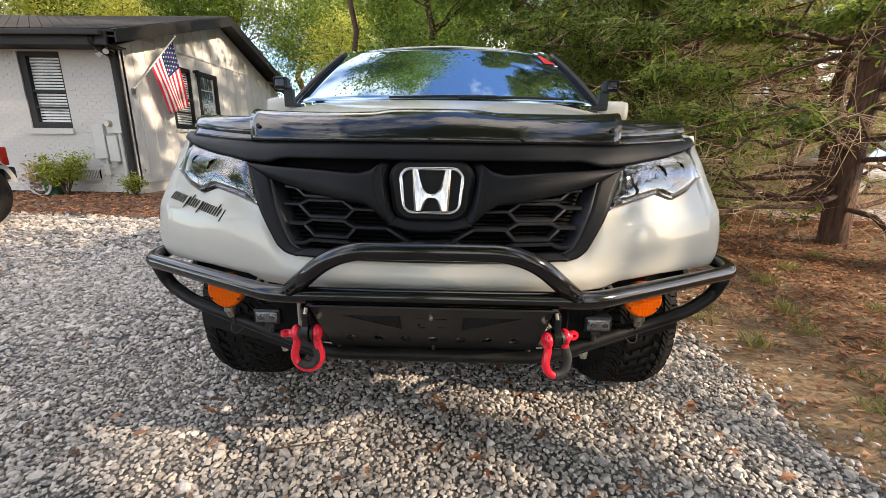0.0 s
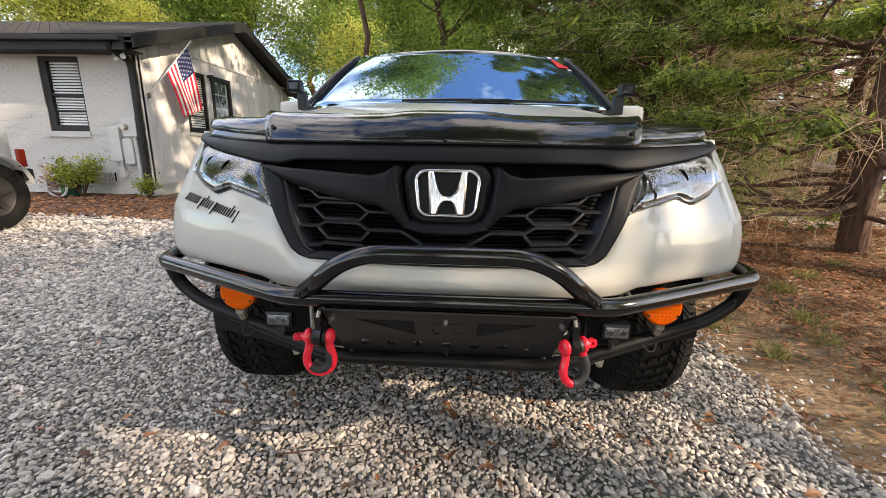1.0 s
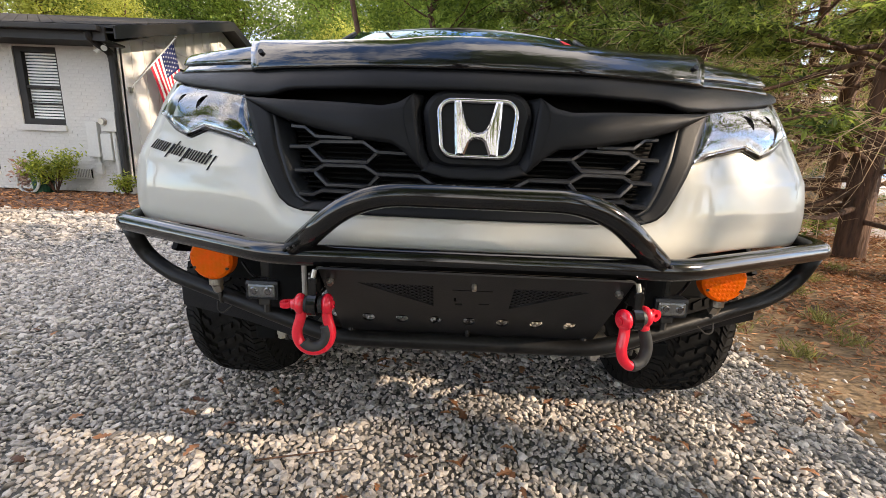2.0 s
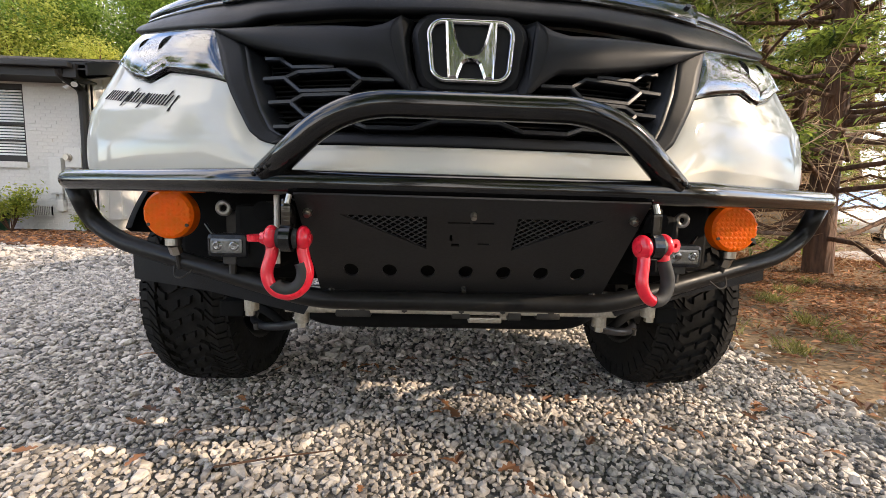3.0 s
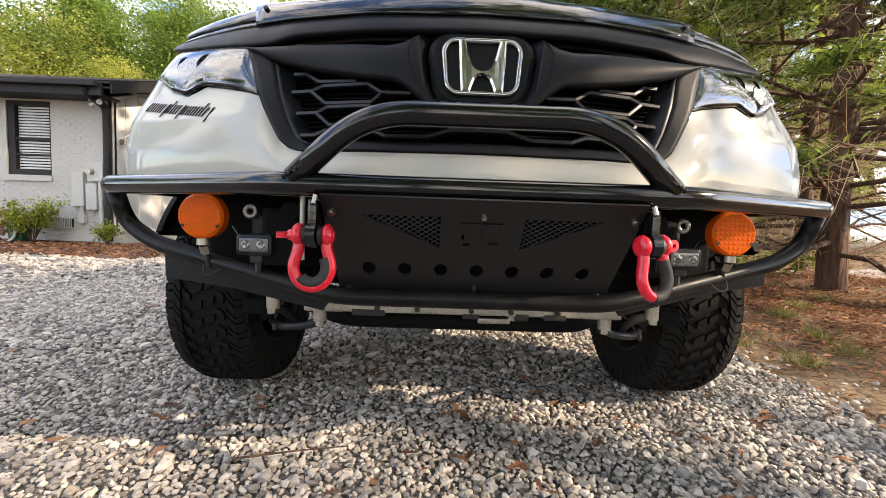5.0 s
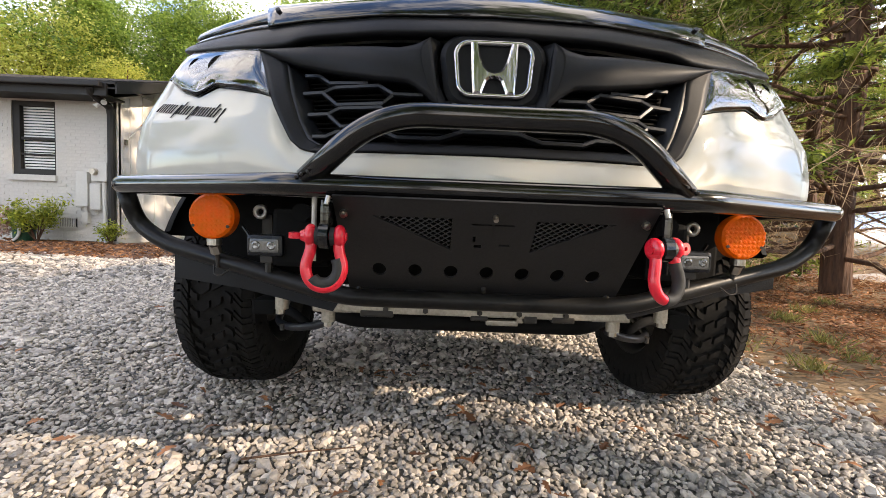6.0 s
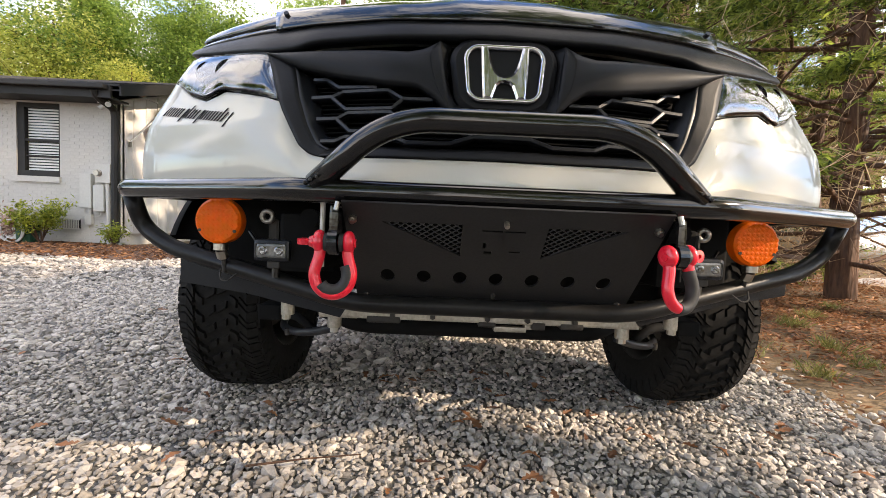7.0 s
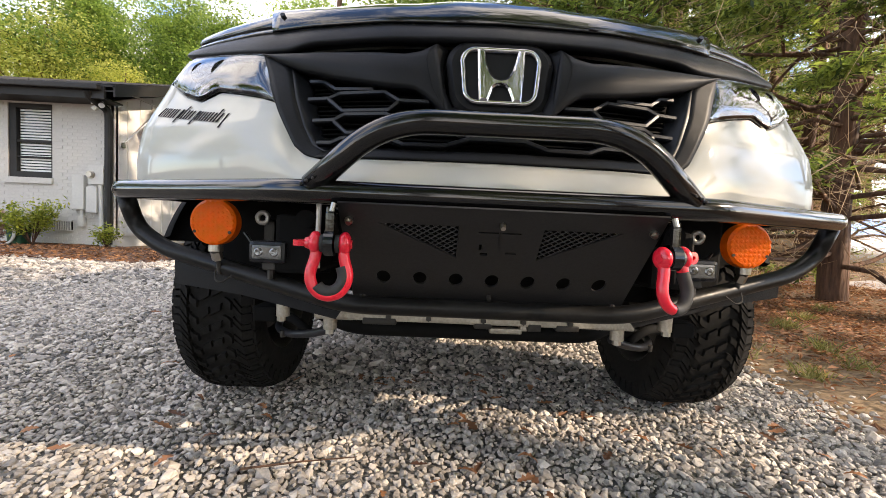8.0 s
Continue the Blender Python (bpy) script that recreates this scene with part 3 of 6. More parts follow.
# headlights
LAMP_LOW = [(0.497, 0.966), (0.54, 0.980), (0.60, 0.994), (0.685, 1.010), (0.715, 1.000), (0.748, 0.990), (0.82, 1.012), (0.90, 1.052)]
LAMP_TOP = [(0.497, 0.968), (0.55, 1.097), (0.65, 1.112), (0.74, 1.125), (0.85, 1.142), (0.876, 1.130), (0.90, 1.056)]
for side in (-1, 1):
    back = strip(LAMP_LOW, LAMP_TOP, 41, 9, 0.498, 0.899, off=-0.055, thick=0.01, side=side,
                 bulge=lambda t, u: 0.007 * math.sin(95 * u + 3 * t) + 0.006 * math.sin(11 * t + 30 * u))
    lamp = tpart("headlight", back, REFLECT, label="clear headlight with chrome bowls", smooth=True)
    lens = strip(LAMP_LOW, LAMP_TOP, 45, 11, 0.498, 0.899, off=-0.003, thick=0.004, side=side, bulge=lambda t, u: 0.010 * math.sin(math.pi * t ** 0.7))
    lens.transform(TO_TRUCK)
    ob = part("lens", lens, GLASS, lamp, "clear plastic lens", smooth=True)
    ob.visible_shadow = False
    for u, z, r in ((0.600, 1.040, 0.030), (0.700, 1.060, 0.036), (0.800, 1.075, 0.030)):
        c = nose(side * u, z, -0.03)
        bowl = bmesh.new()
        prof = [(r, -0.022), (r * 0.93, -0.012), (r * 0.7, 0.012), (r * 0.4, 0.022), (0.004, 0.024)]
        rs = [[bowl.verts.new(c + Vector((q * math.cos(a), y, q * math.sin(a)))) for a in (2 * math.pi * k / 24 for k in range(24))] for q, y in prof]
        for a, b in zip(rs, rs[1:]):
            for k in range(24):
                bowl.faces.new((a[k], a[(k + 1) % 24], b[(k + 1) % 24], b[k]))
        bowl.transform(TO_TRUCK)
        part("bowl", bowl, REFLECT, lamp, "chrome bowl", smooth=True)
    fin = strip([(0.56, 0.992), (0.685, 1.016), (0.748, 0.998), (0.88, 1.050)], [(0.56, 0.996), (0.685, 1.020), (0.748, 1.002), (0.88, 1.054)], 21, 3, 0.56, 0.87, off=-0.012, thick=0.04, side=side)
    fin.transform(TO_TRUCK)
    part("chrome_fin", fin, REFLECT, lamp)

# script decal on the cheek, as plain slanted strokes
def skin(q, z):
    """How far the cheek's skin stands off the plain nose there."""
    z0, z1 = (np.interp(q, [p[0] for p in e], [p[1] for p in e]) for e in (SKIN_LOW, SKIN_TOP))
    return cheek_bulge((z - z0) / (z1 - z0), q) + 0.0022


widths = [0.021, 0.021, 0.033, 0.023, 0.010, 0.022, 0.023, 0.020, 0.021, 0.022, 0.023, 0.021]
u = 0.905
for k, w in enumerate(widths):
    rise, drop = (0.010 if k in (4, 10) else 0.0), (0.012 if k in (3, 6, 11) else 0.0)
    for share in ((0.15, 0.47, 0.78) if w > 0.03 else (0.3,) if w < 0.015 else (0.18, 0.66)):
        q, first = u - w * share, share < 0.2
        mid = 0.974 - 0.0033 * (0.905 - q) / 0.021
        z0, z1 = mid - 0.0120 - (drop if first == (k == 3) else 0.0), mid + 0.0120 + (rise if not first else 0.0)
        lean = 0.55 * (z1 - z0)
        lo = [(-(q + d), z0, skin(q + d, z0)) for d in (0.0030, -0.0030)]
        hi = [(-(q - lean + d), z1, skin(q - lean + d, z1)) for d in (0.0030, -0.0030)]
        tpart("decal_bar", patch(lo, hi, 3, 4, thick=0.0006), INK)
    u -= w


# sides, bed, cab
def side_x(z, y):
    belly = 0.982 - 0.10 * max(0, z - 1.0) ** 1.4 * 2.2 - 0.05 * max(0, 0.62 - z) * 2
    front = 0.05 * max(0, 1 - (y - 1.95) / 0.6) ** 2
    return belly - front * (0.3 + max(0, z - 0.95) * 2.0)


def sill(y):
    z = 0.50
    for w in (FRONT_WHEEL, REAR_WHEEL):
        d = abs(y - w)
        if d < 0.485:
            z = max(z, 0.40 + math.sqrt(0.485 ** 2 - d * d))
    if y < 2.2:
        z = max(z, 0.755)
    return z


ys = np.concatenate([np.linspace(1.965, 3.0, 40), np.linspace(3.05, 5.0, 24), np.linspace(5.05, 6.2, 40), np.linspace(6.25, 6.78, 6)])
for side in (-1, 1):
    grid = [[(side * side_x(z, y), y, z) for z in np.linspace(sill(y), 1.19 + 0.10 * min(1, max(0, (y - 2.0) / 0.9)), 15)] for y in ys]
    tpart("body_side", sheet(grid, 0.03, lambda i, j: (-side, 0, 0)), PAINT, smooth=True)
    for w in (FRONT_WHEEL, REAR_WHEEL):
        arch = bmesh.new()
        rs = []
        for k in range(25):
            a = radians(28 + 124 * k / 24)
            rs.append([arch.verts.new((side * xx, w + r * math.cos(a), 0.40 + r * math.sin(a))) for xx, r in ((0.975, 0.487), (0.998, 0.480), (0.998, 0.455), (0.62, 0.455), (0.62, 0.487))])
        for a, b in zip(rs, rs[1:]):
            for q in range(4):
                arch.faces.new((a[q], a[q + 1], b[q + 1], b[q]))
        bmesh.ops.recalc_face_normals(arch, faces=arch.faces)
        tpart("wheel_arch_liner", arch, DARK, smooth=True)


# fender tops between the hood's edge and the body sides
for side in (-1, 1):
    grid = []
    for y in np.linspace(2.0, 2.92, 20):
        v = min(1, max(0, (y - hood_at(0.872, 0).y) / (2.92 - hood_at(0.872, 0).y)))
        a, z = hood_at(0.872, v), 1.19 + 0.10 * min(1, max(0, (y - 2.0) / 0.9))
        b = Vector((side_x(z, y), y, z))
        grid.append([Vector((side * (a.x + (b.x - a.x) * t), y, a.z - 0.006 + (b.z - a.z + 0.006) * t)) for t in np.linspace(0, 1, 5)])
    tpart("fender_top", sheet(grid, 0.01, lambda i, j: (0, 0, -1)), PAINT, smooth=True)


def loft(stations, close=True):
    bm = bmesh.new()
    rs = [[bm.verts.new(p) for p in st] for st in stations]
    for a, b in zip(rs, rs[1:]):
        for k in range(len(a) - (0 if close else 1)):
            q = (k + 1) % len(a)
            bm.faces.new((a[k], a[q], b[q], b[k]))
    if close:
        bm.faces.new(rs[0])
        bm.faces.new(rs[-1])
    bmesh.ops.recalc_face_normals(bm, faces=bm.faces)
    return bm


def screen(x, t):
    """The windscreen; t runs from the cowl (0) to the roof (1)."""
    half = 0.912 - 0.198 * t
    a = x / half
    return Vector((x, 2.88 + 0.62 * t + 0.16 * a * a * (1 - 0.3 * t), 1.39 + 0.420 * t + 0.03 * math.sin(math.pi * t) * 0.6 - 0.02 * a * a * t))


grid = [[screen(f * (0.912 - 0.198 * t), t) for t in np.linspace(0, 1, 13)] for f in np.linspace(-1, 1, 25)]
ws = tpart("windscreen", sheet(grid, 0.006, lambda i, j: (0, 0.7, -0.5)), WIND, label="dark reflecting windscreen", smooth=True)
for k, (f0, t0, w, h, mt) in enumerate(((0.90, 0.80, 0.10, 0.20, STICKER_RED), (0.86, 0.95, 0.05, 0.05, BLIND), (0.94, 0.66, 0.03, 0.03, BLIND))):
    g = [[screen((f0 + (q - 0.5) * w) * (0.912 - 0.198 * (t0 + (r - 0.5) * h)), t0 + (r - 0.5) * h) + Vector((0, -0.004, 0.003)) for r in np.linspace(0, 1, 4)] for q in np.linspace(0, 1, 4)]
    bm = sheet(g, 0.001, lambda i, j: (0, 0.7, -0.5))
    bm.transform(TO_TRUCK)
    part("windscreen_sticker", bm, mt, ws, "red and white sticker" if k == 0 else "")
for side in (-1, 1):
    bm = sweep(bmesh.new(), [screen(side * (0.928 - 0.198 * t), t) + Vector((side * 0.008, 0.005, 0.004)) for t in np.linspace(-0.05, 0.97, 12)], 0.015, n=10)
    tpart("windscreen_pillar", bm, TRIM, smooth=True)
roof_secs = []
for y, z, half, dz in ((3.47, 1.803, 0.675, 0.015), (3.56, 1.830, 0.70, 0.05), (3.75, 1.86, 0.73, 0.05), (4.2, 1.87, 0.73, 0.05), (4.6, 1.85, 0.72, 0.05), (4.78, 1.81, 0.70, 0.05)):
    top = [(x * half, y + (0.09 * (1 - abs(x)) * -1 if y < 3.6 else 0) + 0.08, z - 0.04 * abs(x) ** 3) for x in np.linspace(-1, 1, 15)]
    roof_secs.append(top + [(x, yy, zz - dz) for x, yy, zz in top[::-1]])
tpart("roof", loft(roof_secs), PAINT, smooth=True)
cab = []
for y, zt, hw in ((3.02, 1.40, 0.80), (3.55, 1.78, 0.70), (4.70, 1.80, 0.70), (4.92, 1.34, 0.84)):
    cab.append([(-0.90, y, 1.22), (-hw, y, zt), (hw, y, zt), (0.90, y, 1.22)])
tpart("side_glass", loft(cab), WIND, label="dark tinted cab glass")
for side in (-1, 1):
    for y0, y1 in ((3.62, 3.62), (4.15, 4.20), (4.72, 4.90)):
        tpart("cab_pillar", sweep(bmesh.new(), [(side * 0.905, y1, 1.24), (side * 0.80, (y0 + y1) / 2, 1.53), (side * 0.665, y0, 1.79)], 0.03, n=8), PAINT, smooth=True)
    mir = bmesh.new()
    box(mir, (side * 1.08, 3.22, 1.37), (0.18, 0.11, 0.13), 0.04)
    box(mir, (side * 0.96, 3.25, 1.32), (0.14, 0.05, 0.05), 0.015)
    mirror = tpart("door_mirror", mir, PAINT, smooth=True)
    g = bmesh.new()
    box(g, (side * 1.08, 3.279, 1.37), (0.15, 0.006, 0.10), 0.02)
    g.transform(TO_TRUCK)
    part("mirror_glass", g, CHROME, mirror, "mirror glass")
    # ditch light on its bracket at the hood's rear corner
    pod = bmesh.new()
    box(pod, (side * 0.925, 2.86, 1.475), (0.075, 0.065, 0.065), 0.010)
    for q in range(4):
        box(pod, (side * 0.925, 2.90, 1.452 + 0.015 * q), (0.07, 0.03, 0.004))
    ditch = tpart("ditch_light", pod, TRIM, label="small black cube light on a hood bracket")
    lensb = bmesh.new()
    box(lensb, (side * 0.925, 2.826, 1.475), (0.058, 0.006, 0.048), 0.008)
    lensb.transform(TO_TRUCK)
    part("light_lens", lensb, GLOSS, ditch, "clear lens")
    br = bmesh.new()
    box(br, (side * 0.895, 2.88, 1.40), (0.05, 0.05, 0.10), 0.006)
    box(br, (side * 0.87, 2.88, 1.36), (0.09, 0.07, 0.02), 0.004)
    br.transform(TO_TRUCK)
    part("bracket", br, TRIM, ditch)
for w in (0.70, 0.30):
    wiper = sweep(bmesh.new(), [screen(w - 0.62, 0.02) + Vector((0, -0.02, 0.012)), screen(w - 0.3, 0.03) + Vector((0, -0.02, 0.014)), screen(w, 0.04) + Vector((0, -0.02, 0.012))], 0.008, n=8)
    tpart("wiper", wiper, TRIM)
tpart("cowl", box(bmesh.new(), (0, 2.98, 1.33), (1.62, 0.20, 0.06), 0.02), TRIM)
tpart("load_bed", box(box(bmesh.new(), (0, 5.86, 0.78), (1.90, 1.78, 0.10), 0.01), (0, 6.76, 1.0), (1.90, 0.06, 0.56), 0.02), PAINT)
tpart("rear_bumper", box(bmesh.new(), (0, 6.82, 0.62), (1.86, 0.14, 0.20), 0.04), TRIM)
# floor pan, plus a dark block added to keep light out of the bay
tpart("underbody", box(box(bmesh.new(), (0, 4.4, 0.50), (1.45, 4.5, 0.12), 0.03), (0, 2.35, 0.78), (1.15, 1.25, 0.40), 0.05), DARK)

# suspension and subframe seen below the bar
tpart("cast_crossmember", box(box(box(bmesh.new(), (0, 1.757, 0.446), (0.78, 0.05, 0.028), 0.005), (-0.39, 1.785, 0.444), (0.11, 0.10, 0.028), 0.006), (0.39, 1.785, 0.444), (0.11, 0.10, 0.028), 0.006), ALU,
      label="bare cast aluminium crossmember")
for x in (-0.24, -0.13, 0.02, 0.13, 0.26):
    bm = bmesh.new()
    cyl(bm, (x, 1.722, 0.446), (x, 1.742, 0.446), 0.008, n=6)
    tpart("bolt", bm, STEEL)
tpart("tow_eye", box(box(bmesh.new(), (0.087, 1.757, 0.414), (0.092, 0.022, 0.016), 0.005), (0.138, 1.762, 0.425), (0.022, 0.03, 0.02), 0.005), ALU)
for x, z, w, h in ((-0.265, 0.432, 0.093, 0.020), (0.02, 0.429, 0.049, 0.016), (0.163, 0.430, 0.038, 0.022), (0.255, 0.432, 0.065, 0.018)):
    tpart("casting_lug", box(bmesh.new(), (x, 1.748, z), (w, 0.035, h), 0.005), STEEL)
tpart("subframe_tube", sweep(bmesh.new(), fillet([(-0.50, 1.98, 0.40), (-0.36, 1.86, 0.384), (0.36, 1.86, 0.384), (0.50, 1.98, 0.40)], 0.06), 0.026, n=12), DARK, smooth=True)
for side in (-1, 1):
    bm = bmesh.new()
    cyl(bm, (side * 0.405, 1.757, 0.440), (side * 0.405, 1.757, 0.400), 0.019, n=18)
    sp = tpart("spacer", bm, ALU, label="bare aluminium spacer")
    bm = bmesh.new()
    cyl(bm, (side * 0.405, 1.757, 0.400), (side * 0.405, 1.757, 0.386), 0.012, n=6)
    bm.transform(TO_TRUCK)
    part("spacer_bolt", bm, BOLT, sp)
    bm = bmesh.new()
    cyl(bm, (side * 0.528, 1.735, 0.485), (side * 0.528, 1.735, 0.436), 0.018, n=18)
    cyl(bm, (side * 0.532, 1.735, 0.436), (side * 0.532, 1.735, 0.422), 0.012, n=6)
    tpart("bush", bm, ALU)
    tpart("mount_bracket", box(bmesh.new(), (side * 0.576, 1.765, 0.440), (0.062, 0.08, 0.042), 0.006), DARK)
    tpart("control_arm", sweep(bmesh.new(), fillet([(side * 0.41, 1.80, 0.388), (side * 0.49, 1.87, 0.352), (side * 0.57, 1.92, 0.334), (side * 0.66, 2.04, 0.320), (side * 0.74, 2.36, 0.33)], 0.08), 0.0125, n=10), TRIM, smooth=True)
    tpart("ball_joint", cyl(bmesh.new(), (side * 0.604, 1.945, 0.338), (side * 0.604, 1.945, 0.318), 0.011, 0.009, n=14), STEEL)
    tpart("steering_knuckle", sweep(bmesh.new(), fillet([(side * 0.50, 1.89, 0.352), (side * 0.56, 1.92, 0.385), (side * 0.64, 1.99, 0.385), (side * 0.72, 2.10, 0.350), (side * 0.75, 2.34, 0.38)], 0.05), 0.013, n=10, taper=1.4), DARK, smooth=True)
    tpart("tie_rod", sweep(bmesh.new(), [(side * 0.36, 2.06, 0.43), (side * 0.72, 2.16, 0.40)], 0.013, n=8), ALU)
    tpart("strut", sweep(bmesh.new(), [(side * 0.70, 2.40, 0.45), (side * 0.62, 2.42, 0.85)], 0.035, n=12), STEEL)
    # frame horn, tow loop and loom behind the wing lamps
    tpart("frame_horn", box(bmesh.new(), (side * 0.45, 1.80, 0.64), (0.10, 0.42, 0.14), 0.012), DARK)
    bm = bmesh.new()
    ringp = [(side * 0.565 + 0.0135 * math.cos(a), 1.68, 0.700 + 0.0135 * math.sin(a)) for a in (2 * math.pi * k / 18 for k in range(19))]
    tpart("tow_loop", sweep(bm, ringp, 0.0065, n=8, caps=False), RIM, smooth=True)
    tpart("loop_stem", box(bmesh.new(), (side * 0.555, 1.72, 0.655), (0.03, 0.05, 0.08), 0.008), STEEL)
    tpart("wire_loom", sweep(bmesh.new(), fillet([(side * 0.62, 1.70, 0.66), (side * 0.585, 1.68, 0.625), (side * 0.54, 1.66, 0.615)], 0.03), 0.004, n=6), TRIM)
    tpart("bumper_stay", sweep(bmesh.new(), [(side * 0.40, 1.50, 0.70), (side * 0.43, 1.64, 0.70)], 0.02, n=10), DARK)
    # added near-black panel in place of the deep shade behind the lamps
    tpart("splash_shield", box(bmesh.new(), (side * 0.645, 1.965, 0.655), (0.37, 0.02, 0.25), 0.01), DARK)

# bull bar, bolted on a finger's width off the middle
BAR_X = 0.009
bar = tpart("bull_bar", sweep(bmesh.new(), fillet([(x + BAR_X, y, z) for x, y, z in ((-0.955, 1.99, 0.765), (-0.985, 1.80, 0.762), (-0.965, 1.712, 0.758), (-0.43, 1.430, 0.754), (0.43, 1.430, 0.754), (0.965, 1.712, 0.758), (0.985, 1.80, 0.762), (0.955, 1.99, 0.765))], 0.055), 0.0235, n=22),
            TUBE, label="gloss black tubular steel bull bar", smooth=True)


def barpart(name, bm, material, label="", smooth=False):
    bm.transform(Matrix.Translation((BAR_X, 0, 0)) @ TO_TRUCK)
    return part(name, bm, material, bar, label, smooth)


barpart("hoop", sweep(bmesh.new(), fillet([(-0.3765, 1.428, 0.765), (-0.235, 1.392, 0.889), (0.235, 1.392, 0.889), (0.3765, 1.428, 0.765)], 0.115, 12), 0.0235, n=22), TUBE, smooth=True)
LOWER = [(-0.962, 1.735, 0.742), (-0.955, 1.765, 0.660), (-0.86, 1.735, 0.607), (-0.335, 1.575, 0.506), (0.335, 1.575, 0.506), (0.86, 1.735, 0.607), (0.955, 1.765, 0.660), (0.962, 1.735, 0.742)]
barpart("lower_tube", sweep(bmesh.new(), fillet(LOWER, 0.07), 0.0215, n=18), TUBE_DULL, smooth=True)
for side in (-1, 1):
    weld = bmesh.new()
    for k in range(14):
        a = 2 * math.pi * k / 14
        c = Vector((side * (0.372 + 0.028 * math.cos(a)), 1.424 + 0.022 * math.sin(a), 0.7745 - 0.012 * math.cos(a)))
        bmesh.ops.create_icosphere(weld, subdivisions=1, radius=0.004, matrix=Matrix.Translation(c))
    barpart("weld_bead", weld, STEEL)
    g = bmesh.new()
    low = (0.513, 0.500, 0.466) if side < 0 else (0.543, 0.520, 0.474)
    vs = [(side * 0.34, 1.583, 0.498), (side * 0.83, 1.733, 0.598), (side * 0.83, 1.735, low[0]), (side * 0.62, 1.672, low[1]), (side * 0.36, 1.592, low[2])]
    fr = [g.verts.new(v) for v in vs]
    bk = [g.verts.new(Vector(v) + Vector((0, 0.006, 0))) for v in vs]
    g.faces.new(fr)
    g.faces.new(bk[::-1])
    for k in range(5):
        g.faces.new((fr[k], bk[k], bk[(k + 1) % 5], fr[(k + 1) % 5]))
    bmesh.ops.recalc_face_normals(g, faces=g.faces)
    barpart("gusset_plate", g, MATTE)


# skid plate with cut-outs, leaning back towards its foot
def on_plate(x, z, off=0.0):
    t = (0.733 - z) / 0.22
    return Vector((x, 1.398 + 0.195 * t - off * 0.75, z - off * 0.66))


TRI = [((0.245, 0.699), (0.085, 0.699), (0.085, 0.633)), ((-0.245, 0.699), (-0.085, 0.633), (-0.085, 0.699))]
HOLES = [(k * 0.0808, 0.580, 0.0155) for k in range(-3, 4)]
SLITS = [(-0.045, 0.687, 0.042, 0.690), (-0.003, 0.632, 0.001, 0.690), (0.016, 0.645, 0.040, 0.648), (-0.036, 0.640, -0.020, 0.646), (-0.040, 0.652, -0.034, 0.664)]


def cut_plate():
    """The plate as a mesh with real holes: a fine grid whose cells in the cut-outs are left out, its rims then drawn to the true outline."""
    bm = bmesh.new()
    outer = [(-0.318, 0.733), (0.318, 0.733), (0.318, 0.53), (0.305, 0.513), (-0.305, 0.513), (-0.318, 0.53)]
    loops = [outer]
    loops += [[(x + r * math.cos(a), z + r * math.sin(a)) for a in (2 * math.pi * k / 20 for k in range(20))] for x, z, r in HOLES]
    loops += [list(t) for t in TRI]
    loops += [[(a, b), (c, b), (c, d), (a, d)] for a, b, c, d in SLITS]
    es = []
    for lp in loops:
        vs = [bm.verts.new((x, z, 0)) for x, z in lp]
        es += [bm.edges.new((vs[k], vs[(k + 1) % len(vs)])) for k in range(len(vs))]
    bmesh.ops.triangle_fill(bm, edges=es, use_beauty=True, normal=(0, 0, 1))
    g = bmesh.ops.extrude_face_region(bm, geom=bm.faces[:])
    for v in g["geom"]:
        if isinstance(v, bmesh.types.BMVert):
            v.co.z = -0.005
    for v in bm.verts:
        v.co = on_plate(v.co.x, v.co.y, v.co.z)
    bmesh.ops.recalc_face_normals(bm, faces=bm.faces)
    return bm


barpart("skid_plate", cut_plate(), PLATE, "flat black steel skid plate with round holes")
mesh_bm = bmesh.new()
for sg in (-1, 1):
    for k in range(-16, 17):
        for dirn in (-1, 1):
            prev = None
            for q in range(41):
                z = 0.633 + 0.066 * q / 40
                x = 0.165 + 0.017 * k + dirn * (z - 0.666) * 1.75
                lim = 0.085 + (z - 0.633) / 0.066 * 0.16
                p = on_plate(sg * x, z, -0.003) if 0.085 <= x <= lim else None
                if p and prev and q % 2 == 0:
                    sweep(mesh_bm, [prev, p], 0.0016, n=4, caps=False)
                    prev = p
                elif p and not prev:
                    prev = p
                elif not p:
                    prev = None
tagged(barpart("mesh_panel", mesh_bm, PLATE, "black expanded metal mesh"), kind="stuff")
# added near-black sheet: shade for the holes and slits of the plate
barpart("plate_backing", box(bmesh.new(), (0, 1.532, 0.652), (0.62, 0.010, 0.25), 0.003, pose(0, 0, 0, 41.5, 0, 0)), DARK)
for x, z in ((-0.300, 0.703), (0.300, 0.703), (0.0, 0.706), (-0.295, 0.527), (0.295, 0.527), (0.0, 0.540)):
    bm = bmesh.new()
    cyl(bm, on_plate(x, z, -0.002), on_plate(x, z, 0.007), 0.0085 if abs(x) > 0.1 else 0.006, n=6)
    cyl(bm, on_plate(x, z, 0.005), on_plate(x, z, 0.013), 0.005, n=10)
    barpart("plate_bolt", bm, BOLT if z > 0.6 else STEEL)
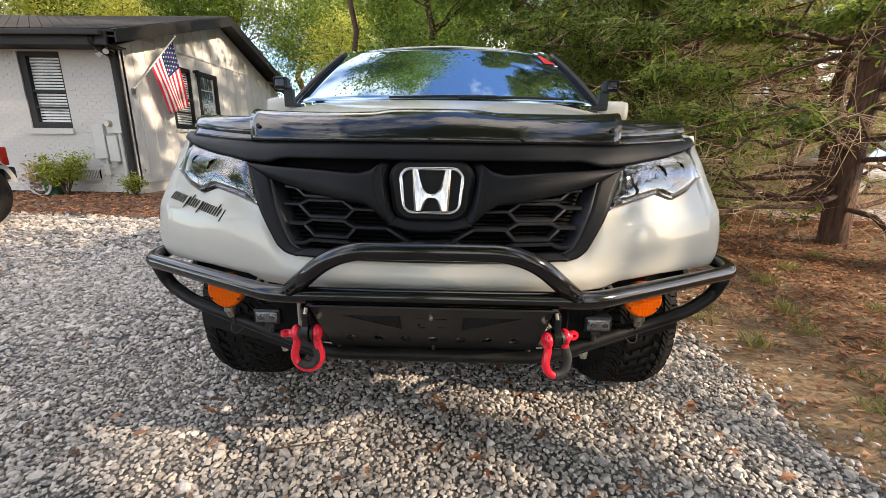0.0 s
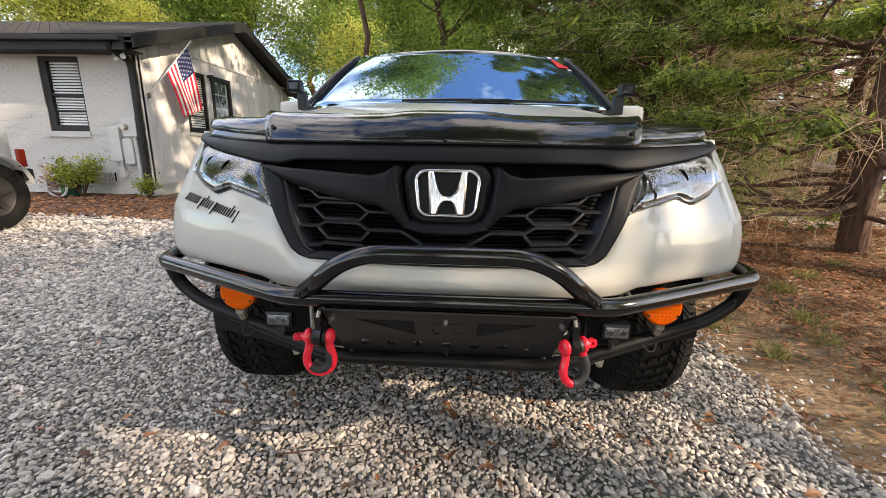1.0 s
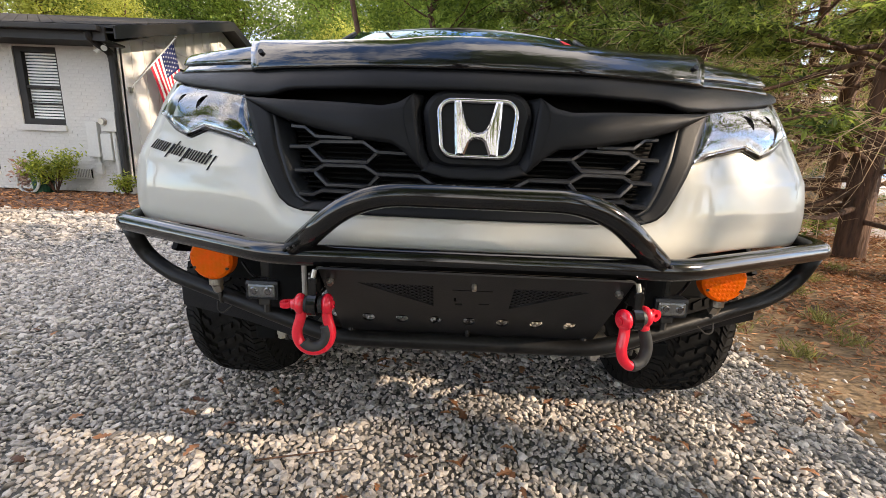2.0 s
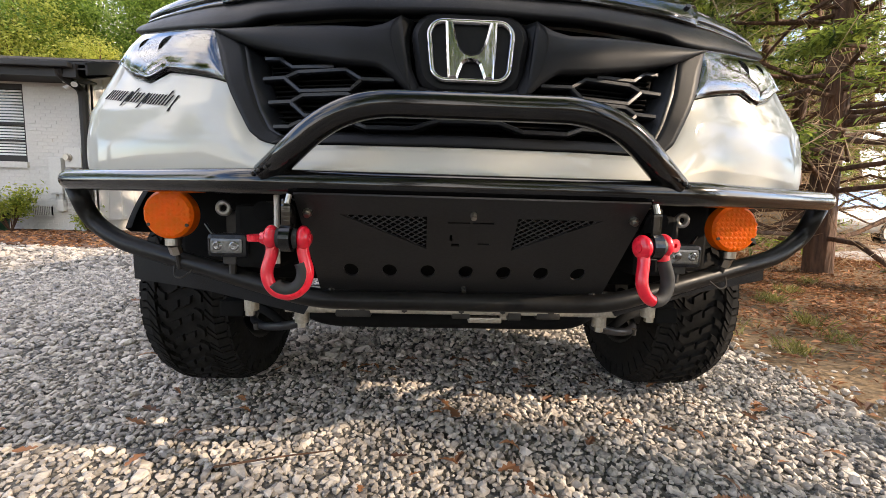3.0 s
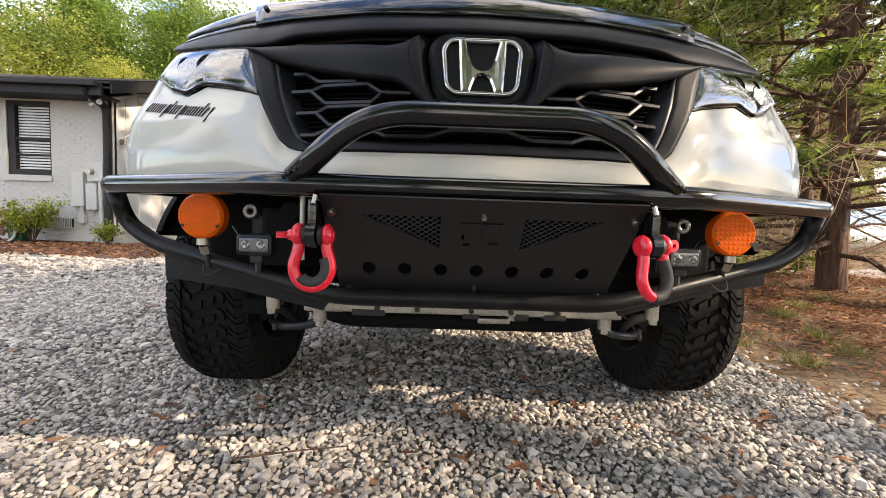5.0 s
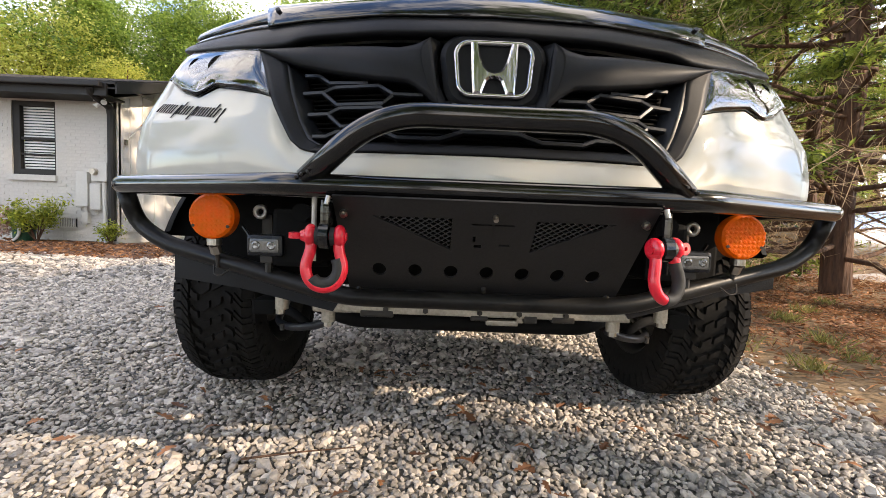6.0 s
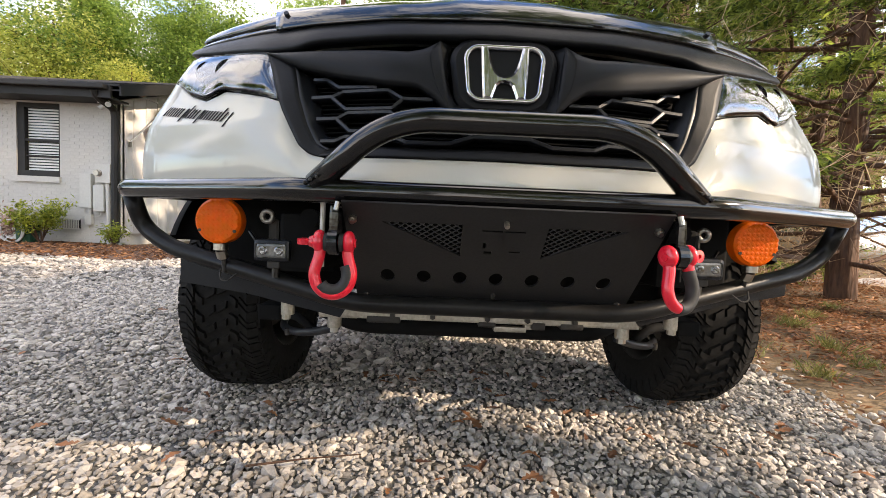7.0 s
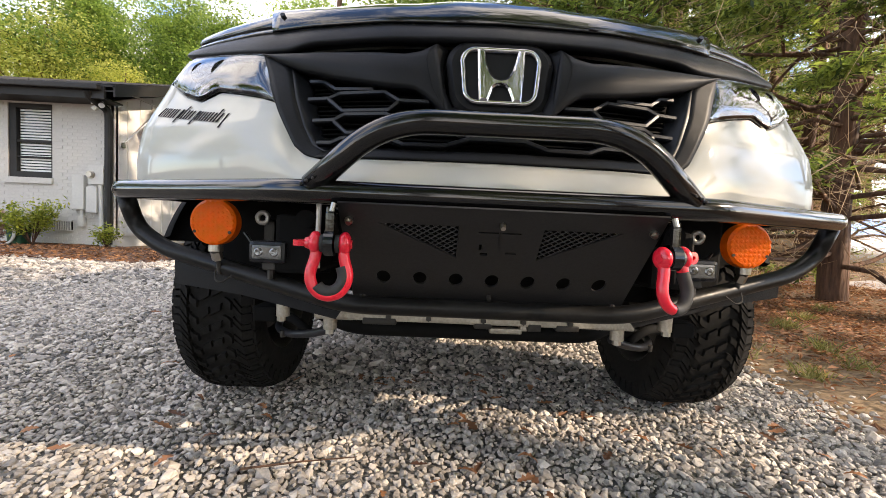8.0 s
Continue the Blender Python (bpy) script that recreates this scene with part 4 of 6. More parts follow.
for side in (-1, 1):
    tab = bmesh.new()
    cyl(tab, (side * 0.330 - 0.009, 1.405, 0.656), (side * 0.330 + 0.009, 1.405, 0.656), 0.025, n=24)
    box(tab, (side * 0.330, 1.412, 0.688), (0.018, 0.036, 0.06), 0.006)
    box(tab, (side * 0.330, 1.44, 0.70), (0.016, 0.09, 0.05), 0.004)
    barpart("shackle_tab", tab, TUBE)
    rod = bmesh.new()
    cyl(rod, (side * 0.372, 1.47, 0.735), (side * 0.372, 1.47, 0.60), 0.0055, n=10)
    # left rod bare metal; right rod coloured as if in deep shade, to stay unseen
    barpart("bracket_rod", rod, RIM if side < 0 else DARK)
    bm = bmesh.new()
    cyl(bm, (side * 0.323, 1.395, 0.732), (side * 0.326, 1.392, 0.716), 0.005, n=8)
    barpart("stud", bm, BOLT)

# amber lamps on posts, small work lamps
for side in (-1, 1):
    c = Vector((side * 0.662, 1.640, 0.684))
    bm = bmesh.new()
    for y0, y1, r0, r1 in ((-0.019, -0.013, 0.049, 0.0558), (-0.013, 0.013, 0.0558, 0.0558), (0.013, 0.019, 0.0558, 0.049)):
        cyl(bm, c + Vector((0, y0, 0)), c + Vector((0, y1, 0)), r0, r1, n=40)
    lamp = tpart("amber_lamp", bm, AMBER, label="round amber marker lamp on a post")
    dots = bmesh.new()
    for i in range(-4, 5):
        for k in range(-4, 5):
            if math.hypot(i, k) < 4.2:
                cyl(dots, c + Vector((i * 0.0116, -0.0196, k * 0.0116)), c + Vector((i * 0.0116, -0.0185, k * 0.0116)), 0.0030, 0.0056, n=8)
    dots.transform(TO_TRUCK)
    tagged(part("lens_relief", dots, AMBER, lamp), kind="stuff")
    for dx in (-0.042, 0.042):
        sc = bmesh.new()
        cyl(sc, c + Vector((dx, -0.0205, -0.024)), c + Vector((dx, -0.017, -0.024)), 0.004, n=8)
        sc.transform(TO_TRUCK)
        part("screw", sc, STEEL, lamp)
    post = bmesh.new()
    cyl(post, c + Vector((0, 0, -0.056)), c + Vector((0, 0, -0.072)), 0.017, n=18)
    cyl(post, c + Vector((0, 0, -0.072)), c + Vector((0, 0.01, -0.092)), 0.013, n=6)
    post.transform(TO_TRUCK)
    part("post", post, BOLT, lamp, "zinc post and nut")
    shank = cyl(bmesh.new(), c + Vector((0, 0.012, -0.092)), c + Vector((0, 0.02, -0.13)), 0.006, n=10)
    shank.transform(TO_TRUCK)
    part("shank", shank, STEEL, lamp)
    wire = sweep(bmesh.new(), fillet([c + Vector((0, 0.0, -0.12)), c + Vector((side * -0.004, -0.012, -0.142)), c + Vector((side * -0.022, -0.014, -0.148)), c + Vector((side * -0.04, 0.0, -0.13))], 0.012), 0.0022, n=6)
    wire.transform(TO_TRUCK)
    part("wire", wire, STEEL, lamp)
    c = Vector((side * 0.512, 1.600, 0.620))
    bm = bmesh.new()
    box(bm, c, (0.086, 0.045, 0.052), 0.010)
    for q in range(3):
        box(bm, c + Vector((0, 0.03, -0.015 + 0.015 * q)), (0.08, 0.02, 0.004))
    work = tpart("work_lamp", bm, TRIM, label="small black rectangular LED work lamp")
    fr2 = bmesh.new()
    box(fr2, c + Vector((0, -0.0225, 0)), (0.070, 0.006, 0.034), 0.006)
    fr2.transform(TO_TRUCK)
    part("lens", fr2, LEDLENS, work, "clear lens")
    for dx in (-0.018, 0.018):
        bm = bmesh.new()
        cyl(bm, c + Vector((dx, -0.0268, 0)), c + Vector((dx, -0.024, 0)), 0.0075, 0.0135, n=20)
        cyl(bm, c + Vector((dx, -0.0290, 0)), c + Vector((dx, -0.0262, 0)), 0.0045, n=12)
        bm.transform(TO_TRUCK)
        part("led_cup", bm, REFLECT, work, "chrome LED cup")
    foot = bmesh.new()
    box(foot, c + Vector((0, 0.005, -0.034)), (0.03, 0.03, 0.018), 0.003)
    cyl(foot, c + Vector((0, 0.005, -0.04)), c + Vector((0, 0.005, -0.066)), 0.008, n=6)
    foot.transform(TO_TRUCK)
    part("foot", foot, STEEL, work, "dusty steel foot")


# wheels
def build_wheel():
    """A wheel about its own centre, axle along x, outer face towards +x."""
    w = thing("wheel", (0, 0, 0), "", "")
    bm = bmesh.new()
    h = TYRE_W / 2
    prof = [(-h * 0.86, 0.235), (-h * 0.98, 0.27), (-h, 0.315), (-h * 0.95, 0.355), (-h * 0.80, 0.376), (-h * 0.4, 0.383), (0, 0.385), (h * 0.4, 0.383), (h * 0.80, 0.376), (h * 0.95, 0.355), (h, 0.315), (h * 0.98, 0.27), (h * 0.86, 0.235)]
    n = 72
    rs = [[bm.verts.new((x, r * math.cos(a), r * math.sin(a))) for x, r in prof] for a in (2 * math.pi * k / n for k in range(n))]
    for k in range(n):
        a, b = rs[k], rs[(k + 1) % n]
        for q in range(len(prof) - 1):
            bm.faces.new((a[q], a[q + 1], b[q + 1], b[q]))
    tyre = part("tyre", bm, RUBBER, w, smooth=True)
    # tread: interlocking zigzag blocks with narrow grooves, and biters down the shoulder
    lugs, pitches = bmesh.new(), 40
    step = 2 * math.pi / pitches
    def block(outline, a0, r0, r1, shrink=0.90):
        """A block whose outline is given as (across, along) and wrapped round the tyre."""
        cx, cs = sum(p[0] for p in outline) / len(outline), sum(p[1] for p in outline) / len(outline)
        lo, hi = [], []
        for x, s in outline:
            s += 0.038 * (1 if x > 0 else -1) if abs(x) > 0.09 else 0.0
            drop = 0.020 * max(0, (abs(x) - 0.07) / 0.065) ** 2
            for out, r, k in ((lo, r0, 1.0), (hi, r1, shrink)):
                a, rr = a0 + 0.75 * (cs + (s - cs) * k) / 0.39, r - drop
                out.append(lugs.verts.new((cx + (x - cx) * k, -rr * math.sin(a), rr * math.cos(a))))
        lugs.faces.new(hi)
        for k in range(len(outline)):
            q = (k + 1) % len(outline)
            lugs.faces.new((lo[k], lo[q], hi[q], hi[k]))
    MID = [(0.003, 0.000), (0.036, 0.026), (0.038, 0.060), (0.022, 0.052), (0.003, 0.034)]
    FILL = [(0.043, 0.056), (0.058, 0.046), (0.069, 0.026), (0.070, 0.062), (0.058, 0.078), (0.043, 0.088)]
    EDGE = [(0.074, 0.010), (0.100, 0.000), (0.136, 0.002), (0.136, 0.046), (0.102, 0.044), (0.072, 0.054)]
    EDGE_B = [(0.074, 0.060), (0.102, 0.050), (0.132, 0.052), (0.132, 0.076), (0.102, 0.072), (0.074, 0.080)]
    for k in range(pitches):
        a = step * k
        for sg in (-1, 1):
            for shape in (MID, FILL, EDGE, EDGE_B):
                block([(sg * x, -sg * s) for x, s in shape], a + (0.5 * step if sg > 0 else 0), 0.372, 0.3955)
            for wide, h, off in ((0.032, 0.050, 0.0), (0.016, 0.034, 0.069)):
                m = Matrix.Rotation(a + (0.5 * step if sg > 0 else 0) - sg * (0.024 + off * 0.39) / 0.39, 4, "X") @ Matrix.Translation((sg * 0.133, 0, 0.372 - h / 2))
                g = bmesh.ops.create_cube(lugs, size=1.0)
                for v in g["verts"]:
                    v.co = m @ (Matrix.Diagonal((0.012, wide, h, 1)) @ v.co)
    bmesh.ops.recalc_face_normals(lugs, faces=lugs.faces)
    tagged(part("tread", lugs, RUBBER, tyre), kind="stuff")
    bm = bmesh.new()
    prof = [(-0.12, 0.238), (-0.11, 0.225), (-0.06, 0.215), (0.05, 0.215), (0.10, 0.228), (0.118, 0.238), (0.112, 0.225), (0.075, 0.16), (0.085, 0.05), (0.085, 0.002)]
    rs = [[bm.verts.new((x, r * math.cos(a), r * math.sin(a))) for x, r in prof] for a in (2 * math.pi * k / 48 for k in range(48))]
    for k in range(48):
        a, b = rs[k], rs[(k + 1) % 48]
        for q in range(len(prof) - 1):
            bm.faces.new((a[q], a[q + 1], b[q + 1], b[q]))
    rim = part("rim", bm, RIM_SHADED, w, smooth=True)
    for k in range(5):
        m = Matrix.Rotation(2 * math.pi * k / 5, 4, "X")
        sp = box(bmesh.new(), (0.092, 0, 0.135), (0.03, 0.07, 0.18), 0.01)
        sp.transform(m)
        part("spoke", sp, RIM_SHADED, rim)
    hub = cyl(bmesh.new(), (-0.09, 0, 0), (0.105, 0, 0), 0.05, n=20)
    part("hub", hub, STEEL, w)
    disc = cyl(bmesh.new(), (-0.045, 0, 0), (-0.02, 0, 0), 0.16, n=32)
    part("brake_disc", disc, STEEL, w)
    return w


wheel0 = build_wheel()
wheel0.parent = truck
wheel0.matrix_basis = TO_TRUCK @ pose(TYRE_X, FRONT_WHEEL, TYRE_R)
for x, y, turn in ((-TYRE_X, FRONT_WHEEL, 180), (TYRE_X, REAR_WHEEL, 0), (-TYRE_X, REAR_WHEEL, 180)):
    copy_thing(wheel0, TO_TRUCK @ pose(x, y, TYRE_R, 13 if y > 3 else 5, 0, turn))


# ---- shackles hanging from the bar ----
def ball(bm, c, s, n=16):
    """A rounded knob of half-sizes s about c."""
    g = bmesh.ops.create_uvsphere(bm, u_segments=n, v_segments=n // 2 + 2, radius=1.0)
    for v in g["verts"]:
        v.co = Vector(c) + Vector((v.co.x * s[0], v.co.y * s[1], v.co.z * s[2]))
    return bm


def build_shackle(head_turn, sleeve_from, sleeve_to, inward):
    """A bow shackle hung from its pin: origin at the pin's middle, pin along x, bow down."""
    s = thing("bow_shackle", (0, 0, 0), "red bow shackle with a black rubber sleeve, on the bar", "shackle", "shackles on the bull bar")
    path = [(-0.027, 0, -0.006), (-0.0255, 0, -0.020), (-0.0290, 0, -0.036), (-0.0345, 0, -0.052), (-0.0355, 0, -0.066), (-0.030, 0, -0.083), (-0.0175, 0, -0.096), (0, 0, -0.1005),
            (0.0175, 0, -0.096), (0.030, 0, -0.083), (0.0355, 0, -0.066), (0.0345, 0, -0.052), (0.0290, 0, -0.036), (0.0255, 0, -0.020), (0.027, 0, -0.006)]
    dense = resample(path, 57)
    for k in range(3):
        dense[1:-1] = (dense[:-2] + 2 * dense[1:-1] + dense[2:]) / 4
    bow = part("bow", sweep(bmesh.new(), dense, 0.0108, n=16), RED, s, smooth=True)
    for sg in (-1, 1):
        e = ball(bmesh.new(), (sg * 0.0275, 0, 0.001), (0.0135, 0.0200, 0.0225), 20)
        for v in e.verts:
            v.co.x = sg * min(0.0385, max(0.0165, sg * v.co.x))
        part("ear", e, RED, bow, smooth=True)
    # rubber sleeve lining the inside of the bow, worn askew
    n = len(dense)
    lining = [Vector((x * inward, -0.001, (z + 0.062) * inward - 0.062)) for x, _, z in dense[int(n * sleeve_from):int(n * sleeve_to)]]
    part("sleeve", sweep(bmesh.new(), lining, 0.0122, n=14), SLEEVE, s, "black rubber sleeve", smooth=True)
    pin = bmesh.new()
    cyl(pin, (-0.047, 0, 0), (0.041, 0, 0), 0.0085, n=18)
    cyl(pin, (-0.046, 0, 0), (-0.036, 0, 0), 0.0095, 0.0135, n=18)
    part("pin", pin, RED, s, smooth=False)
    # flat eye at the pin's end
    turn = Matrix.Translation((-0.055, 0, 0)) @ Matrix.Rotation(radians(head_turn), 4, "X")
    eye = bmesh.new()
    outer, inner = [], []
    for y in (-0.0055, 0.0055):
        for ring, r in ((outer, 0.0125), (inner, 0.0045)):
            ring.append([eye.verts.new(turn @ Vector((r * 1.1 * math.cos(a), y, r * math.sin(a)))) for a in (2 * math.pi * k / 20 for k in range(20))])
    for k in range(20):
        q = (k + 1) % 20
        eye.faces.new((outer[0][k], outer[0][q], outer[1][q], outer[1][k]))
        eye.faces.new((inner[0][k], inner[1][k], inner[1][q], inner[0][q]))
        eye.faces.new((outer[0][k], inner[0][k], inner[0][q], outer[0][q]))
        eye.faces.new((outer[1][k], outer[1][q], inner[1][q], inner[1][k]))
    bmesh.ops.recalc_face_normals(eye, faces=eye.faces)
    part("pin_eye", eye, RED, s)
    for sg in (-1, 1):
        w = cyl(bmesh.new(), (sg * 0.010, 0, 0), (sg * 0.0180, 0, 0), 0.0175, n=20)
        part("washer", w, SLEEVE, s)
    return s


sh = build_shackle(97, 0.36, 0.87, 0.80)
sh.matrix_basis = pose(-0.330 + BAR_X, 1.405, 0.655, -4, 0, 4)
sh2 = build_shackle(-6, 0.10, 0.57, 1.0)
sh2.matrix_basis = pose(0.330 + BAR_X, 1.405, 0.655, 8, 2, 180 + 23)


# ---- ground, gravel, litter ----
GRAVEL_EDGE = 1.60


def right_edge(y):
    return GRAVEL_EDGE + 0.05 * math.sin(2.1 * y) + 0.04 * math.sin(5.3 * y + 1) + 0.02 * max(0, y - 3)


def far_edge(x):
    """Where the gravel meets the mulch bed before the house."""
    return 6.6 + 0.12 * math.sin(1.7 * x) if x < -4.3 else 40.0


xs = np.concatenate([np.linspace(-600, -20, 8), np.linspace(-18, 14, 81), np.linspace(16, 600, 8)])
ys_g = np.concatenate([np.linspace(-600, -12, 8), np.linspace(-10, 40, 101), np.linspace(45, 600, 8)])
gx, gy = np.meshgrid(xs, ys_g, indexing="ij")
gz = ground_height(gx, gy)
gz = np.where((np.abs(gx) > 30) | (np.abs(gy) > 60), -0.012, gz)
idx = np.arange(gx.size).reshape(gx.shape)
quads = np.stack([idx[:-1, :-1], idx[1:, :-1], idx[1:, 1:], idx[:-1, 1:]], -1).reshape(-1, 4)
g = mesh_np("ground", np.stack([gx, gy, gz - 0.01], -1).reshape(-1, 3), quads, SOIL, smooth=True)
tagged(g, "brown soil strewn with pine straw and dry leaves", "ground", kind="structure")

# gravel drive: a bed with its own outline, and loose stones on it
bx, by = np.meshgrid(np.linspace(0, 1, 61), np.linspace(-6, 34, 121), indexing="ij")
redge = np.vectorize(right_edge)(by)
X = -16 + (redge + 16) * bx ** 0.45
keep_y = np.vectorize(far_edge)(X)
Z = ground_height(X, by) + 0.006 + np.where(by > keep_y, -0.05, 0) + 0.004 * np.sin(7 * X) * np.sin(6 * by)
idx = np.arange(bx.size).reshape(bx.shape)
quads = np.stack([idx[:-1, :-1], idx[1:, :-1], idx[1:, 1:], idx[:-1, 1:]], -1).reshape(-1, 4)
g = mesh_np("driveway", np.stack([X, by, Z], -1).reshape(-1, 3), quads, GRAVELBED, smooth=True)
tagged(g, "grey crushed stone driveway", "driveway", kind="structure")

PHI = (1 + 5 ** 0.5) / 2
ICO_V = np.array([(-1, PHI, 0), (1, PHI, 0), (-1, -PHI, 0), (1, -PHI, 0), (0, -1, PHI), (0, 1, PHI), (0, -1, -PHI), (0, 1, -PHI), (PHI, 0, -1), (PHI, 0, 1), (-PHI, 0, -1), (-PHI, 0, 1)]) / 1.9
ICO_F = np.array([(0, 11, 5), (0, 5, 1), (0, 1, 7), (0, 7, 10), (0, 10, 11), (1, 5, 9), (5, 11, 4), (11, 10, 2), (10, 7, 6), (7, 1, 8), (3, 9, 4), (3, 4, 2), (3, 2, 6), (3, 6, 8), (3, 8, 9), (4, 9, 5), (2, 4, 11), (6, 2, 10), (8, 6, 7), (9, 8, 1)])


def turns(n, rng):
    q = rng.normal(size=(n, 4))
    q /= np.linalg.norm(q, axis=1)[:, None]
    w, x, y, z = q.T
    return np.stack([1 - 2 * (y * y + z * z), 2 * (x * y - z * w), 2 * (x * z + y * w), 2 * (x * y + z * w), 1 - 2 * (x * x + z * z), 2 * (y * z - x * w),
                     2 * (x * z - y * w), 2 * (y * z + x * w), 1 - 2 * (x * x + y * y)], -1).reshape(n, 3, 3)


def stones(name, places, size, rng, material):
    """Angular crushed stones: jittered and squashed icosahedra."""
    n = len(places)
    v = ICO_V[None] * (1 + rng.uniform(-0.34, 0.30, (n, 12, 1))) + rng.normal(0, 0.13, (n, 12, 3))
    v *= rng.uniform(0.55, 1.25, (n, 1, 3))
    v = np.einsum("nij,nkj->nki", turns(n, rng), v)
    v[..., 2] *= 0.75
    v = v * size[:, None, None] + places[:, None, :]
    f = ICO_F[None] + 12 * np.arange(n)[:, None, None]
    return mesh_np(name, v.reshape(-1, 3), f.reshape(-1, 3), material)


rng = np.random.default_rng(3)


def scatter(x0, x1, y0, y1, step):
    a, b = np.meshgrid(np.arange(x0, x1, step), np.arange(y0, y1, step), indexing="ij")
    p = np.stack([a.ravel(), b.ravel()], -1)
    return p + rng.uniform(-0.5, 0.5, p.shape) * step


bands = [((-2.2, 2.1, 0.62, 2.5), 0.0175, 0.0098), ((-3.6, 2.1, 2.5, 4.6), 0.026, 0.0142), ((-6.5, -2.2, 0.9, 4.6), 0.026, 0.0138), ((-9.0, 2.2, 4.6, 8.0), 0.050, 0.024), ((-9.0, -6.5, 0.9, 4.6), 0.055, 0.026), ((-4.0, 1.95, -2.4, 0.62), 0.040, 0.0205), ((-4.0, 1.95, -4.5, -2.4), 0.070, 0.034), ((-9.0, -4.0, -3.5, 0.62), 0.062, 0.031), ((-9.0, -2.2, 0.62, 0.9), 0.045, 0.022)]
pl, sz = [], []
for (x0, x1, y0, y1), step, r in bands:
    p = scatter(x0, x1, y0, y1, step)
    lim = np.array([right_edge(y) for y in p[:, 1]])
    over = p[:, 0] - lim
    ok = (over < 0) | (rng.random(len(p)) < np.exp(-np.clip(over, 0, None) * 10) * 0.42)
    ok &= p[:, 1] < np.array([far_edge(x) for x in p[:, 0]]) + rng.normal(0, 0.08, len(p))
    p = p[ok]
    s = r * np.exp(rng.normal(0, 0.30, len(p)))
    z = ground_height(p[:, 0], p[:, 1]) + 0.010 + rng.uniform(-0.4, 0.5, len(p)) * r
    pl.append(np.column_stack([p, z]))
    sz.append(s)
st = stones("gravel", np.concatenate(pl), np.concatenate(sz), rng, STONE)
tagged(st, "loose grey and tan crushed stone gravel", "gravel", kind="stuff")


def leaf_quads(places, length, width, rng, flat=0.0, droop=None):
    """Small four-cornered leaves with a bent midrib; flat pulls them towards the level."""
    n = len(places)
    d = rng.normal(size=(n, 3))
    d[:, 2] *= 1 - flat
    if droop is not None:
        d = d + droop
    d /= np.linalg.norm(d, axis=1)[:, None]
    h = rng.normal(size=(n, 3))
    h[:, 2] *= 1 - flat
    s = np.cross(d, h)
    if flat:
        s = np.cross(d, np.array([0, 0, 1]) + 0.35 * h)
    s /= np.linalg.norm(s, axis=1)[:, None] + 1e-9
    L = (length * np.exp(np.clip(rng.normal(0, 0.28, n), -0.7, 0.5)))[:, None]
    W = L * (width / length) * rng.uniform(0.7, 1.2, n)[:, None]
    up = np.cross(s, d)
    c = np.asarray(places)
    v = np.stack([c - d * L / 2, c + s * W / 2 + up * W * 0.15, c + d * L / 2 - up * W * 0.2, c - s * W / 2 + up * W * 0.15], 1)
    f = np.arange(4 * n).reshape(n, 4)
    return v.reshape(-1, 3), f


# pine straw and leaves under the trees
def litter_share(x, y):
    """Thin litter beside the gravel, then straw in uneven drifts under the trees."""
    drift = 0.5 + 0.5 * np.sin(1.9 * x + 0.7 * y) * np.sin(1.3 * y - 0.5 * x)
    return np.clip((x - 1.55) / 1.2, 0.22, 1) * (0.35 + 0.65 * drift)


for count, x1, y1, L, W in ((60000, 9.0, 11.0, 0.085, 0.010), (30000, 16.0, 24.0, 0.11, 0.018)):
    p = np.column_stack([rng.uniform(1.5, x1, count), rng.uniform(-2, y1, count)])
    p = p[rng.random(count) < litter_share(p[:, 0], p[:, 1])]
    p = p[(p[:, 0] > 5.0) | (p[:, 1] > 6.0)] if L > 0.1 else p
    v, f = leaf_quads(np.column_stack([p, ground_height(p[:, 0], p[:, 1]) + 0.002 + rng.uniform(0, 0.02, len(p))]), L, W, rng, flat=0.85)
    tagged(mesh_np("pine_straw", v, f, STRAW), "tan and rust pine straw under the trees", "pine straw", kind="stuff")
p = np.column_stack([1.5 + 6.0 * rng.random(52000) ** 1.25, rng.uniform(0.3, 10.0, 52000)])
p = p[rng.random(len(p)) < litter_share(p[:, 0], p[:, 1])]
v, f = leaf_quads(np.column_stack([p, ground_height(p[:, 0], p[:, 1]) + 0.004 + rng.uniform(0, 0.015, len(p))]), 0.042, 0.024, rng, flat=0.75)
tagged(mesh_np("leaf_litter", v, f, DRYLEAF), "rust brown fallen leaves on bare soil", "leaf litter", kind="stuff")


def dry_leaf_mesh(places, length, rng):
    """Curled oak-like leaves: a lobed outline on both sides of a bent midrib, edges turned up."""
    lobes = ((0.0, 0.03), (0.14, 0.16), (0.26, 0.09), (0.40, 0.27), (0.52, 0.13), (0.68, 0.30), (0.80, 0.15), (0.92, 0.13), (1.0, 0.0))
    vs, fs = [], []
    for c in places:
        L, a, curl, bend = length * rng.uniform(0.6, 1.35), rng.uniform(0, 6.283), rng.uniform(0.1, 0.8), rng.uniform(-0.3, 0.9)
        tip = Matrix.Rotation(a, 3, "Z") @ Matrix.Rotation(rng.normal(0, 0.25), 3, "X") @ Matrix.Rotation(rng.normal(0, 0.18), 3, "Y")
        base = len(vs)
        for t, w in lobes:
            for side in (-1, 0, 1):
                wk = w * rng.uniform(0.75, 1.25)
                p = tip @ Vector(((t - 0.5) * L, side * wk * L * (1 - 0.35 * curl), wk * abs(side) * curl * L * 0.6 - bend * L * (t - 0.5) ** 2))
                vs.append((c[0] + p.x, c[1] + p.y, max(0.004, c[2] + p.z)))
        for k in range(len(lobes) - 1):
            for j in (0, 1):
                q = base + 3 * k + j
                fs.append((q, q + 3, q + 4, q + 1))
    return np.array(vs), np.array(fs)


